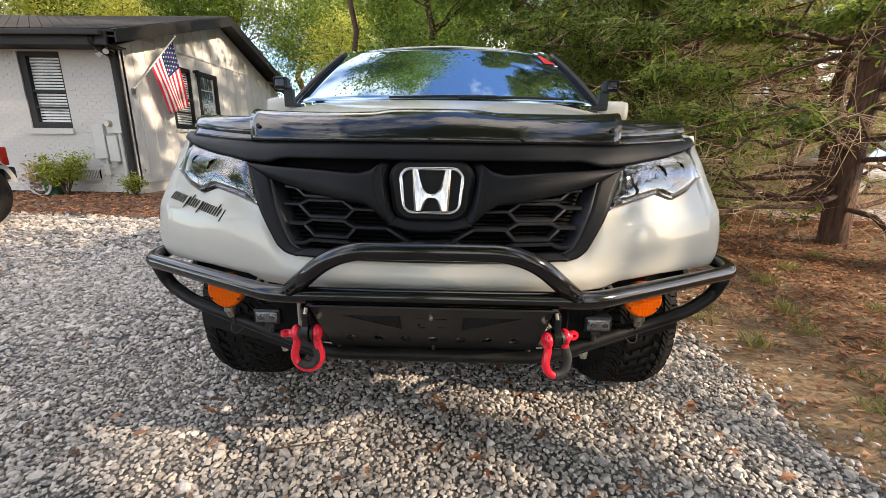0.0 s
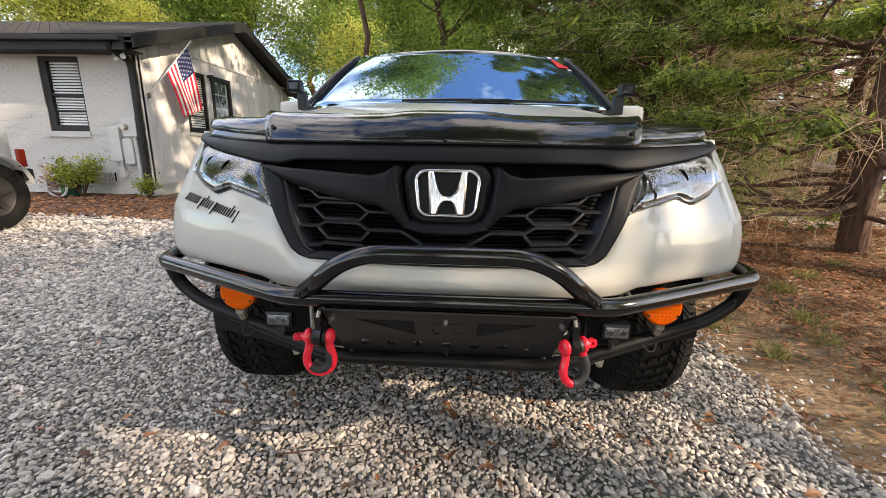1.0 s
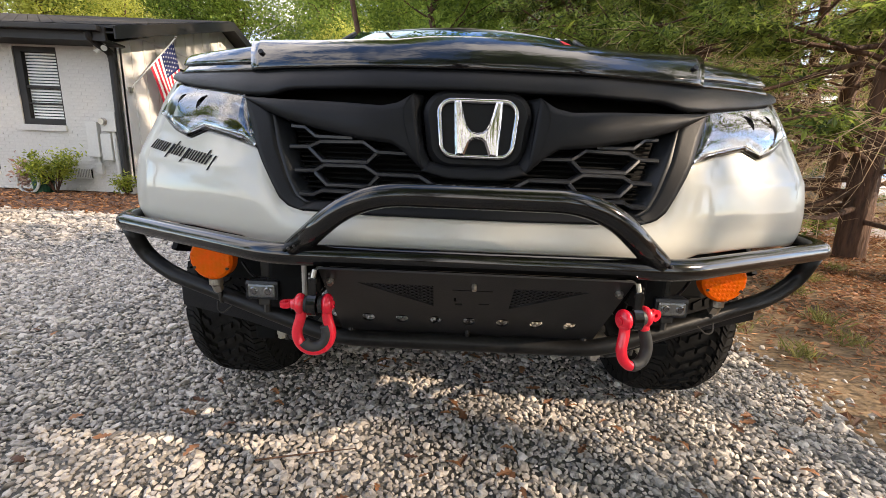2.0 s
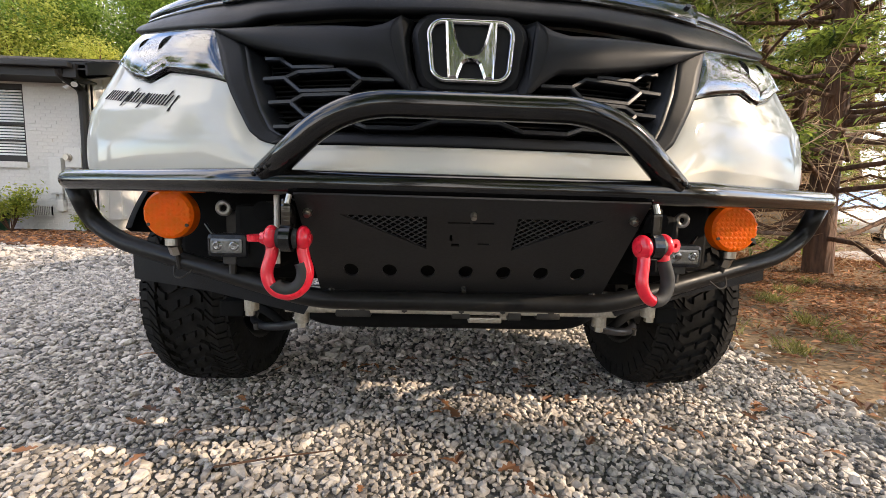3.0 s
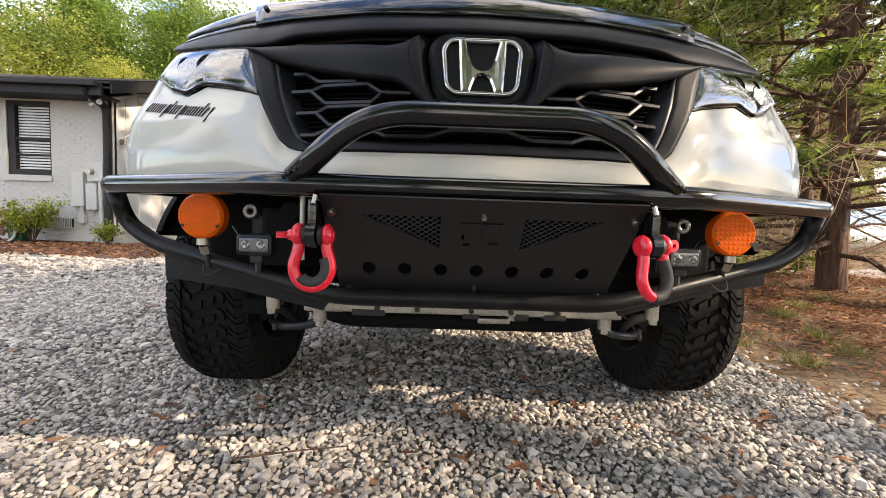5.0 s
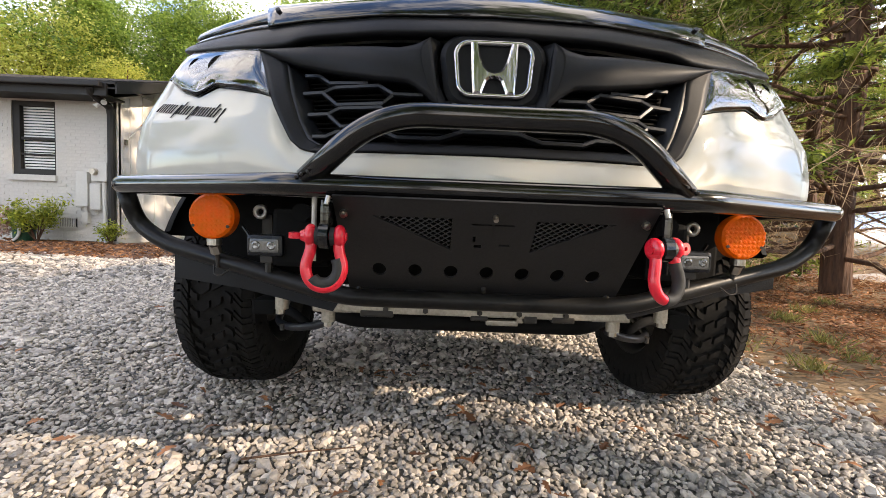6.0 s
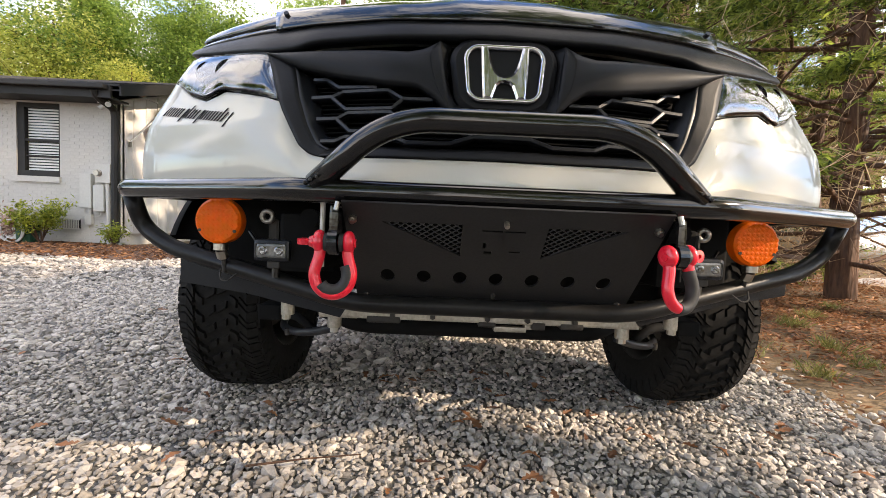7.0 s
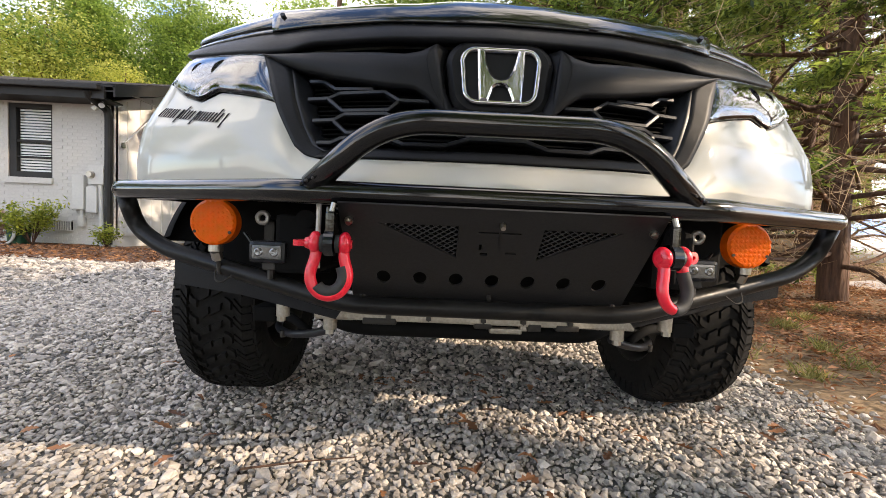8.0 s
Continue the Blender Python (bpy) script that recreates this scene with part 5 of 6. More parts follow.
p = np.column_stack([rng.normal(0.45, 0.9, 170), rng.uniform(0.80, 2.5, 170)])
p = np.concatenate([p, np.column_stack([rng.uniform(-4, -1.2, 30), rng.uniform(0.9, 4, 30)])])
p = p[p[:, 0] < 1.6]
v, f = dry_leaf_mesh(np.column_stack([p, np.full(len(p), 0.024)]), 0.055, rng)
tagged(mesh_np("fallen_leaf_scatter", v, f, BROWNLEAF), "brown fallen leaves lying on the gravel", "fallen leaves", kind="stuff")
stick = part("stick", sweep(bmesh.new(), [(-0.62, 1.70, 0.022), (-0.47, 1.73, 0.03), (-0.32, 1.77, 0.026)], 0.0035, n=6, taper=0.5), BARK)
tagged(stick, "thin dry stick lying on the gravel", "stick")


def grass_tuft(x, y, n, tall, seed):
    r = np.random.default_rng(seed)
    base = np.column_stack([r.normal(0, 0.05, n), r.normal(0, 0.05, n), np.zeros(n)])
    lean = np.column_stack([r.normal(0, 0.5, n), r.normal(0, 0.5, n), np.ones(n)])
    lean /= np.linalg.norm(lean, axis=1)[:, None]
    L = tall * r.uniform(0.5, 1.2, n)[:, None]
    s = np.cross(lean, r.normal(size=(n, 3)))
    s = s / np.linalg.norm(s, axis=1)[:, None] * 0.003
    v = np.stack([base - s, base + s, base + lean * L * 0.6 + s * 0.6, base + lean * L + np.array([0, 0, -1]) * L * 0.12], 1).reshape(-1, 3)
    ob = mesh_np("grass_tuft", v, np.arange(4 * n).reshape(n, 4), GRASSM)
    ob.location = (x, y, float(ground_height(np.array(x), np.array(y))) - 0.01)
    return tagged(ob, "small tuft of yellow-green grass on bare soil", "grass", "grass tufts by the drive", "stuff")


for k, (x, y, n, h) in enumerate(((1.95, 2.75, 90, 0.10), (2.55, 3.3, 110, 0.12), (2.1, 3.9, 90, 0.10), (2.9, 4.0, 120, 0.13), (3.5, 4.5, 100, 0.12), (2.25, 2.4, 60, 0.07), (2.7, 2.7, 60, 0.08),
                                  (3.3, 3.4, 80, 0.10), (1.9, 4.9, 90, 0.12), (2.2, 5.6, 90, 0.12), (3.0, 5.2, 100, 0.12), (2.0, 3.3, 70, 0.08), (4.2, 5.0, 80, 0.12), (1.85, 1.9, 40, 0.06), (2.05, 2.1, 80, 0.08), (2.4, 2.95, 90, 0.09), (1.82, 3.1, 70, 0.08), (2.35, 1.75, 60, 0.07))):
    grass_tuft(x, y, n, h, 40 + k)

# pale lane beyond the first trees
lx, ly = np.meshgrid(np.linspace(5.6, 40, 70), np.linspace(0, 1, 9), indexing="ij")
lane_y = 7.2 + 0.10 * (lx - 5.6) + (1.6 + 0.05 * (lx - 5.6)) * ly + 0.10 * np.sin(1.9 * lx)
idx = np.arange(lx.size).reshape(lx.shape)
quads = np.stack([idx[:-1, :-1], idx[1:, :-1], idx[1:, 1:], idx[:-1, 1:]], -1).reshape(-1, 4)
g = mesh_np("lane", np.stack([lx, lane_y, ground_height(lx, lane_y) + 0.012], -1).reshape(-1, 3), quads, LANE, smooth=True)
tagged(g, "pale worn concrete lane beyond the trees", "lane", kind="structure")

# ---- house ----
HX, HY = -7.45, 9.9
house = thing("house", (-11.0, 14.9, 0), "single-storey white painted brick house with black trim", "house")
TO_HOUSE = Matrix.Translation((11.0, -14.9, 0))


def hpart(name, bm, material, parent=None, label="", smooth=False):
    bm.transform(TO_HOUSE)
    return part(name, bm, material, parent or house, label, smooth)


def hbox(name, lo, hi, material, parent=None, bevel=0.0, label=""):
    lo, hi = Vector(lo), Vector(hi)
    return hpart(name, box(bmesh.new(), (lo + hi) / 2, hi - lo, bevel), material, parent, label)


WX0, WX1, WZ0, WZ1 = -9.69, -8.72, 1.42, 3.05
west = -17.0
brick_wall = hpart("wall_brick", box(box(box(box(bmesh.new(), ((west + WX0) / 2, HY + 0.118, 1.6), (WX0 - west, 0.22, 3.2)), ((WX1 + HX) / 2, HY + 0.118, 1.6), (HX - WX1, 0.22, 3.2)),
                                         ((WX0 + WX1) / 2, HY + 0.118, WZ0 / 2), (WX1 - WX0, 0.22, WZ0)), ((WX0 + WX1) / 2, HY + 0.118, (WZ1 + 3.2) / 2), (WX1 - WX0, 0.22, 3.2 - WZ1)), MORTAR, label="white painted brick wall")
# courses of bricks standing proud of their joints
bv, bf = [], []
brng = np.random.default_rng(8)
for row in range(41):
    z0 = -0.03 + row * 0.0755
    x = west + (row % 2) * 0.105
    while x < HX - 0.02:
        x1 = min(x + 0.203, HX)
        if not (x1 > WX0 - 0.02 and x < WX1 + 0.02 and z0 + 0.066 > WZ0 - 0.08 and z0 < WZ1) and x > -12.5 and not (x > -8.74 and x1 - x > 0.2 and x1 < HX):
            dy = brng.uniform(-0.003, 0.003)
            y0, e = HY + 0.002 + dy, 0.004
            k = len(bv)
            bv += [(x, HY + 0.03, z0), (x1, HY + 0.03, z0), (x1, HY + 0.03, z0 + 0.066), (x, HY + 0.03, z0 + 0.066), (x + e, y0, z0 + e), (x1 - e, y0, z0 + e), (x1 - e, y0, z0 + 0.066 - e), (x + e, y0, z0 + 0.066 - e)]
            bf += [(k + 4, k + 5, k + 6, k + 7), (k, k + 1, k + 5, k + 4), (k + 1, k + 2, k + 6, k + 5), (k + 2, k + 3, k + 7, k + 6), (k + 3, k, k + 4, k + 7)]
        x += 0.213
bk = mesh_np("brickwork", np.array(bv) + np.array([11.0, -14.9, 0]), bf, BRICK, brick_wall)
tagged(bk, kind="stuff")
one = bmesh.new()
e = 0.004
vs = [one.verts.new(p) for p in ((0, 0.028, 0), (0.203, 0.028, 0), (0.203, 0.028, 0.066), (0, 0.028, 0.066), (e, 0, e), (0.203 - e, 0, e), (0.203 - e, 0, 0.066 - e), (e, 0, 0.066 - e))]
for q in ((4, 5, 6, 7), (0, 1, 5, 4), (1, 2, 6, 5), (2, 3, 7, 6), (3, 0, 4, 7)):
    one.faces.new([vs[k] for k in q])
brick_mesh = bpy.data.meshes.new("brick")
one.to_mesh(brick_mesh)
one.free()
brick_mesh.materials.append(BRICK)
for row in range(41):
    z0 = -0.03 + row * 0.0755
    x = west + (row % 2) * 0.105
    while x < HX - 0.02:
        x1 = min(x + 0.203, HX)
        if x > -8.74 and x1 - x > 0.2 and x1 < HX and not (x1 > WX0 - 0.02 and x < WX1 + 0.02 and z0 + 0.066 > WZ0 - 0.08 and z0 < WZ1):
            b1 = new("brick", brick_mesh)
            b1.parent = brick_wall
            b1.location = (x + 11.0, HY + 0.002 + brng.uniform(-0.003, 0.003) - 14.9, z0)
        x += 0.213

# gable wall in boards and battens
EAVE_Z, RIDGE_Y, RIDGE_Z, BACK_Y = 3.18, 14.1, 4.76, 18.3
gable = bmesh.new()
out = [(HY + 0.02, 0.16), (BACK_Y, 0.16), (BACK_Y, EAVE_Z + 0.05), (RIDGE_Y, RIDGE_Z), (HY + 0.02, EAVE_Z)]
OPEN = [(11.62, 1.50, 12.58, 3.13), (12.80, 0.35, 13.82, 3.15)]
es = []
for lp in [out] + [[(a, b), (c, b), (c, d), (a, d)] for a, b, c, d in OPEN]:
    vs = [gable.verts.new((0, y, z)) for y, z in lp]
    es += [gable.edges.new((vs[k], vs[(k + 1) % len(vs)])) for k in range(len(vs))]
bmesh.ops.triangle_fill(gable, edges=es, use_beauty=True, normal=(1, 0, 0))
g = bmesh.ops.extrude_face_region(gable, geom=gable.faces[:])
for v in g["geom"]:
    if isinstance(v, bmesh.types.BMVert):
        v.co.x = -0.18
for v in gable.verts:
    v.co.x += HX
bmesh.ops.recalc_face_normals(gable, faces=gable.faces)
gable_wall = hpart("wall_gable", gable, SIDING, label="white vertical board siding, sun-dappled")
y = HY + 0.12
while y < BACK_Y - 0.1:
    top = EAVE_Z + (RIDGE_Z - EAVE_Z) * (1 - abs(y - RIDGE_Y) / (RIDGE_Y - HY)) - 0.06
    spans = [(0.24, top)]
    for a, b, c, d in OPEN:
        if a - 0.09 < y < c + 0.09:
            spans = [s for s in ((0.24, b - 0.1), (d + 0.1, top)) if s[1] - s[0] > 0.15]
    for z0, z1 in spans:
        bt = box(bmesh.new(), (HX + 0.009, y, (z0 + z1) / 2), (0.018, 0.05, z1 - z0))
        bt.transform(TO_HOUSE)
        part("batten", bt, SIDING, gable_wall)
    y += 0.405
hbox("gable_belt", (HX + 0.001, HY + 0.05, 3.48), (HX + 0.03, BACK_Y - 0.4, 3.53), SIDING, gable_wall)
hbox("gable_foot", (HX - 0.16, HY + 0.02, -0.2), (HX + 0.02, BACK_Y, 0.20), MORTAR)
hbox("water_table", (HX + 0.021, HY + 0.02, 0.19), (HX + 0.05, BACK_Y, 0.25), SIDING)
hbox("wall_back", (west, BACK_Y - 0.2, 0), (HX - 0.19, BACK_Y, 3.3), SIDING)
hbox("wall_far_end", (west, HY + 0.25, 0), (west + 0.2, BACK_Y - 0.21, 3.3), SIDING)
hbox("corner_board", (HX - 0.10, HY - 0.035, -0.05), (HX - 0.02, HY - 0.003, 3.2), SIDING)

# roof: two shingled slopes, fascia, rake boards, soffit
RX0, RX1, EAVE_BASE = west - 0.4, -6.92, 3.32
for y0, y1 in ((9.35, RIDGE_Y), (18.85, RIDGE_Y)):
    bm = bmesh.new()
    vs = [bm.verts.new(p) for p in ((RX0, y0, EAVE_BASE), (RX1, y0, EAVE_BASE), (RX1, y1, RIDGE_Z + 0.09), (RX0, y1, RIDGE_Z + 0.09))]
    vt = [bm.verts.new(v.co + Vector((0, 0, 0.05))) for v in vs]
    bm.faces.new(vs)
    bm.faces.new(vt)
    for k in range(4):
        bm.faces.new((vs[k], vs[(k + 1) % 4], vt[(k + 1) % 4], vt[k]))
    bmesh.ops.recalc_face_normals(bm, faces=bm.faces)
    slab = hpart("roof", bm, BLACKTRIM, label="low grey shingle roof")
    sv, sf = [], []
    rows = 34
    for r in range(rows):
        t0, t1 = r / rows, (r + 1.25) / rows
        for k in range(38):
            xa = RX0 + (RX1 - RX0) * (k + 0.5 * (r % 2)) / 38.5
            xb = min(RX1, xa + (RX1 - RX0) / 38.5 - 0.012)
            za, zb = EAVE_BASE + 0.055 + (RIDGE_Z + 0.09 - EAVE_BASE) * t0 + 0.020, EAVE_BASE + 0.055 + (RIDGE_Z + 0.09 - EAVE_BASE) * min(1, t1) + 0.004
            ya, yb = y0 + (y1 - y0) * t0, y0 + (y1 - y0) * min(1, t1)
            q = len(sv)
            sv += [(xa, ya, za), (xb, ya, za), (xb, yb, zb), (xa, yb, zb), (xa, ya, za - 0.012), (xb, ya, za - 0.012)]
            sf += [(q, q + 1, q + 2, q + 3), (q + 4, q + 5, q + 1, q)]
    sh_ob = mesh_np("shingles", np.array(sv) + np.array([11.0, -14.9, 0]), sf, SHINGLE, slab)
    tagged(sh_ob, kind="stuff")
hbox("fascia", (RX0, 9.32, 3.07), (RX1 - 0.2, 9.38, 3.33), BLACKTRIM)
gut = bmesh.new()
box(gut, ((RX0 + RX1) / 2 - 0.1, 9.25, 3.28), (RX1 - RX0 - 0.3, 0.12, 0.11), 0.02)
hpart("gutter", gut, BLACKTRIM)
hbox("soffit", (RX0, 9.38, 3.085), (RX1 - 0.25, HY - 0.002, 3.12), BLACKTRIM)
for ya, yb in ((9.35, RIDGE_Y), (18.85, RIDGE_Y)):
    bm = sheet([[(RX1 + 0.004, ya + (yb - ya) * t, EAVE_BASE + (RIDGE_Z + 0.09 - EAVE_BASE) * t - 0.20 + q * 0.24) for q in (0, 1)] for t in np.linspace(0, 1, 9)], 0.04, lambda i, j: (-1, 0, 0))
    hpart("rake_board", bm, BLACKTRIM)
    bm = sheet([[(RX1 - 0.04 - q * 0.45, ya + (yb - ya) * t, EAVE_BASE + (RIDGE_Z + 0.09 - EAVE_BASE) * t - 0.07) for q in (0, 1)] for t in np.linspace(0, 1, 9)], 0.03, lambda i, j: (0, 0, -1))
    hpart("rake_soffit", bm, BLACKTRIM)
hpart("downspout", sweep(bmesh.new(), fillet([(HX + 0.01, 9.30, 3.22), (HX + 0.01, 9.36, 3.10), (HX + 0.02, HY - 0.10, 2.95), (HX + 0.03, HY - 0.075, 2.8), (HX + 0.03, HY - 0.075, 0.0)], 0.08), 0.076, n=10), BLACKTRIM, label="black downspout")
flood = bmesh.new()
cyl(flood, (HX + 0.02, 9.62, 3.085), (HX + 0.02, 9.62, 3.06), 0.055, n=16)
for tip_f, r_f in (((HX - 0.07, 9.50, 3.05), 0.055), ((HX + 0.12, 9.52, 2.98), 0.055), ((HX - 0.10, 9.56, 2.90), 0.05)):
    v_f = Vector(tip_f) - Vector((HX + 0.02, 9.62, 3.03))
    cyl(flood, Vector((HX + 0.02, 9.62, 3.03)) + v_f * 0.25, tip_f, 0.028, r_f, n=16)
hpart("floodlight", flood, BLIND, label="white twin-headed floodlight under the eave")


def window(name, lo, hi, axis):
    """A black-framed sash window with white blinds behind its panes, in a wall that faces -y or +x."""
    holder = thing(name, (0, 0, 0), "", "")
    holder.parent = house
    holder.location = TO_HOUSE @ Vector((0, 0, 0))
    a0, z0 = lo
    a1, z1 = hi
    def put(nm, p0, p1, q0, q1, d0, d1, mt, lb=""):
        if axis == "y":
            c, s = ((p0 + p1) / 2, HY + (d0 + d1) / 2, (q0 + q1) / 2), (p1 - p0, d1 - d0, q1 - q0)
        else:
            c, s = (HX - (d0 + d1) / 2, (p0 + p1) / 2, (q0 + q1) / 2), (d1 - d0, p1 - p0, q1 - q0)
        return part(nm, box(bmesh.new(), c, s, 0.004), mt, holder, lb)
    j = 0.10
    put("jamb", a0, a0 + j * 1.6, z0, z1, 0.035, 0.12, BLACKTRIM)
    put("jamb", a1 - j * 0.5, a1, z0, z1, 0.035, 0.12, BLACKTRIM)
    put("head", a0 + j * 1.6, a1 - j * 0.5, z1 - 0.10, z1, 0.035, 0.12, BLACKTRIM)
    put("window_sill", a0 + j * 1.6, a1 - j * 0.5, z0, z0 + 0.13, 0.035, 0.12, BLACKTRIM)
    i0, i1, k0, k1 = a0 + j * 1.6, a1 - j * 0.5, z0 + 0.13, z1 - 0.10
    mid = (k0 + k1) / 2 - 0.02
    put("meeting_rail", i0, i1, mid - 0.03, mid + 0.03, 0.05, 0.10, BLACKTRIM)
    put("sash_bar", i0, i1, k0 + (mid - k0) * 0.46, k0 + (mid - k0) * 0.46 + 0.035, 0.055, 0.10, BLACKTRIM)
    n = int((k1 - k0) / 0.062)
    for r in range(n):
        zz = k0 + (k1 - k0) * (r + 0.5) / n
        put("blind_slat", i0 + 0.01, i1 - 0.01, zz - 0.019, zz + 0.019, 0.112, 0.120, BLIND)
    put("pane", i0, i1, k0, k1, 0.135, 0.142, HOUSEGLASS)
    return holder


window("window_1", (WX0, WZ0), (WX1, WZ1), "y")
hbox("stone_sill", (WX0 - 0.06, HY - 0.05, WZ0 - 0.13), (WX1 + 0.03, HY + 0.03, WZ0 - 0.002), BRICK)
window("window_2", (OPEN[0][0], OPEN[0][1]), (OPEN[0][2], OPEN[0][3]), "x")
hbox("window_sill_board", (HX + 0.001, OPEN[0][0] - 0.05, OPEN[0][1] - 0.08), (HX + 0.05, OPEN[0][2] + 0.05, OPEN[0][1] - 0.002), SIDING)
# glazed white door with black casing
a, b, c, d = OPEN[1]
door = hbox("door", (HX - 0.09, a + 0.13, b + 0.03), (HX - 0.04, c - 0.13, d - 0.13), SIDING, label="white glazed door")
for p0, p1, q0, q1 in ((a, a + 0.12, b, d), (c - 0.12, c, b, d), (a + 0.12, c - 0.12, d - 0.12, d)):
    hbox("door_casing", (HX - 0.12, p0, q0), (HX + 0.025, p1, q1), BLACKTRIM)
for r in range(4):
    for k in range(3):
        y0 = a + 0.22 + (c - a - 0.44) * k / 3
        z0 = b + 1.15 + 1.55 * r / 4
        pn = box(bmesh.new(), (HX - 0.036, y0 + (c - a - 0.44) / 6, z0 + 0.19), (0.008, (c - a - 0.44) / 3 - 0.03, 0.35))
        pn.transform(TO_HOUSE)
        part("pane", pn, HOUSEGLASS, door)
kn = cyl(bmesh.new(), (HX - 0.04, a + 0.18, b + 0.95), (HX + 0.02, a + 0.18, b + 0.95), 0.03, n=14)
kn.transform(TO_HOUSE)
part("door_handle", kn, BOLT, door)
lan = box(cyl(bmesh.new(), (HX + 0.001, 12.69, 3.10), (HX + 0.06, 12.69, 3.10), 0.04, n=12), (HX + 0.11, 12.69, 3.05), (0.10, 0.10, 0.18), 0.02)
tagged(part("wall_lamp", lan, BLACKTRIM), "black wall lantern beside the door", "wall lamp")

# service boxes on the brick wall
meter = thing("electric_meter", (-7.55, HY - 0.01, 1.4), "grey painted electric meter cabinet with conduit on the brick wall", "meter")
def mpart(name, bm, parent=None, material=None, label=""):
    bm.transform(Matrix.Translation((7.55, -HY + 0.01, -1.4)))
    return part(name, bm, material or GREYBOX, parent or meter, label)
mpart("meter_cabinet", box(bmesh.new(), (-7.66, HY - 0.07, 1.53), (0.34, 0.13, 0.42), 0.012))
mpart("meter_dial", cyl(cyl(bmesh.new(), (-7.75, HY - 0.135, 1.53), (-7.75, HY - 0.16, 1.53), 0.085, n=24), (-7.75, HY - 0.16, 1.53), (-7.75, HY - 0.21, 1.53), 0.068, 0.06, n=24), None, BOLT, "glass-fronted dial")
mpart("long_box", box(bmesh.new(), (-8.07, HY - 0.055, 1.14), (0.26, 0.11, 0.77), 0.012))
mpart("small_box", box(bmesh.new(), (-7.775, HY - 0.055, 0.98), (0.235, 0.11, 0.58), 0.012))
mpart("stub_pipe", box(cyl(bmesh.new(), (-8.02, HY - 0.05, 0.76), (-8.02, HY - 0.05, 0.62), 0.035, n=12), (-8.02, HY - 0.05, 0.50), (0.13, 0.09, 0.24), 0.01))
mpart("conduit", cyl(bmesh.new(), (-7.59, HY - 0.07, 1.34), (-7.56, HY - 0.07, -0.05), 0.045, n=12))
mpart("cable", sweep(bmesh.new(), fillet([(-7.76, HY - 0.05, 0.70), (-7.78, HY - 0.05, 0.58), (-7.95, HY - 0.04, 0.56)], 0.05), 0.008, n=6))
vent = thing("foundation_vent", (-8.48, HY - 0.01, 0.38), "painted metal foundation vent in the brick wall", "vent")
bm = box(bmesh.new(), (0, 0.0, 0), (0.44, 0.02, 0.24), 0.004)
# near-black sheet painted in for the shade of the opening
part("backing", bm, DARK, vent)
for k in range(11):
    part("slat", box(bmesh.new(), (-0.19 + 0.038 * k, -0.016, 0), (0.018, 0.016, 0.19)), BRICK, vent)
for z in (-0.11, 0.11):
    part("rim", box(bmesh.new(), (0, -0.016, z), (0.46, 0.018, 0.03)), BRICK, vent)

# flag on a slanted pole
flag = thing("flag", (HX + 0.02, 10.25, 2.30), "red and white striped flag with starred blue canton, on a pole", "flag")
root, tip = Vector((0.0, 0.0, 0.0)), Vector((0.63, 0.82, 1.33))
part("pole", sweep(bmesh.new(), [root, tip], 0.014, n=8), BLIND, flag)
part("bracket", box(bmesh.new(), (0.01, 0.0, -0.02), (0.04, 0.08, 0.12), 0.01), BOLT, flag)
bm = bmesh.new()
bmesh.ops.create_icosphere(bm, subdivisions=2, radius=0.03, matrix=Matrix.Translation(tip))
part("finial", bm, BOLT, flag)
FRED = mat("flag_red", (0.55, 0.02, 0.045), 0.7, vary=0.1, bump=0.001)
FWHITE = mat("flag_white", (0.74, 0.72, 0.70), 0.7, vary=0.06, bump=0.001)
FBLUE = mat("flag_blue", (0.02, 0.03, 0.12), 0.7, vary=0.15, bump=0.001)
axis_v = (tip - root).normalized()


def cloth(h, f):
    """The flag's cloth: h along the pole from its tip (0) down (1), f out along the fly, hanging down in folds."""
    p = tip - axis_v * (0.12 + 0.86 * h)
    hang = Vector((-0.12, 0.50, -1.46)).lerp(Vector((0.05, 0.42, -1.02)), h)
    fold = Vector((0.8, -0.35, 0.1)) * (0.06 * math.sin(8 * h + 3.2 * f) * f)
    return p + hang * f + fold


def cloth_piece(name, h0, h1, f0, f1, material, lift=0.0, n=12):
    g = [[cloth(h0 + (h1 - h0) * i / 3, f0 + (f1 - f0) * j / n) + Vector((lift, -lift, 0)) for j in range(n + 1)] for i in range(4)]
    return part(name, sheet(g, 0.003, lambda i, j: (-1, 0, 0)), material, flag, smooth=True)


for k in range(13):
    cloth_piece("stripe", k / 13, (k + 1) / 13, 0.0 if k > 6 else 0.40, 1.0, FRED if k % 2 == 0 else FWHITE)
cloth_piece("canton", 0.0, 7 / 13, 0.0, 0.40, FBLUE)
for r in range(6):
    for k in range(5):
        h0, f0 = (r + 0.6) / 12 * 1.02, (k + 0.4 + 0.5 * (r % 2)) / 5.6 * 0.40
        for lift in (0.006,):
            st_bm = bmesh.new()
            cc = cloth(h0, f0) + Vector((lift, -lift, 0))
            e1, e2 = (cloth(h0 + 0.02, f0) - cloth(h0, f0)).normalized(), (cloth(h0, f0 + 0.02) - cloth(h0, f0)).normalized()
            vs = [st_bm.verts.new(cc + (e1 * math.cos(2 * math.pi * q / 10) + e2 * math.sin(2 * math.pi * q / 10)) * (0.024 if q % 2 == 0 else 0.011)) for q in range(10)]
            st_bm.faces.new(vs)
            gx2 = bmesh.ops.extrude_face_region(st_bm, geom=st_bm.faces[:])
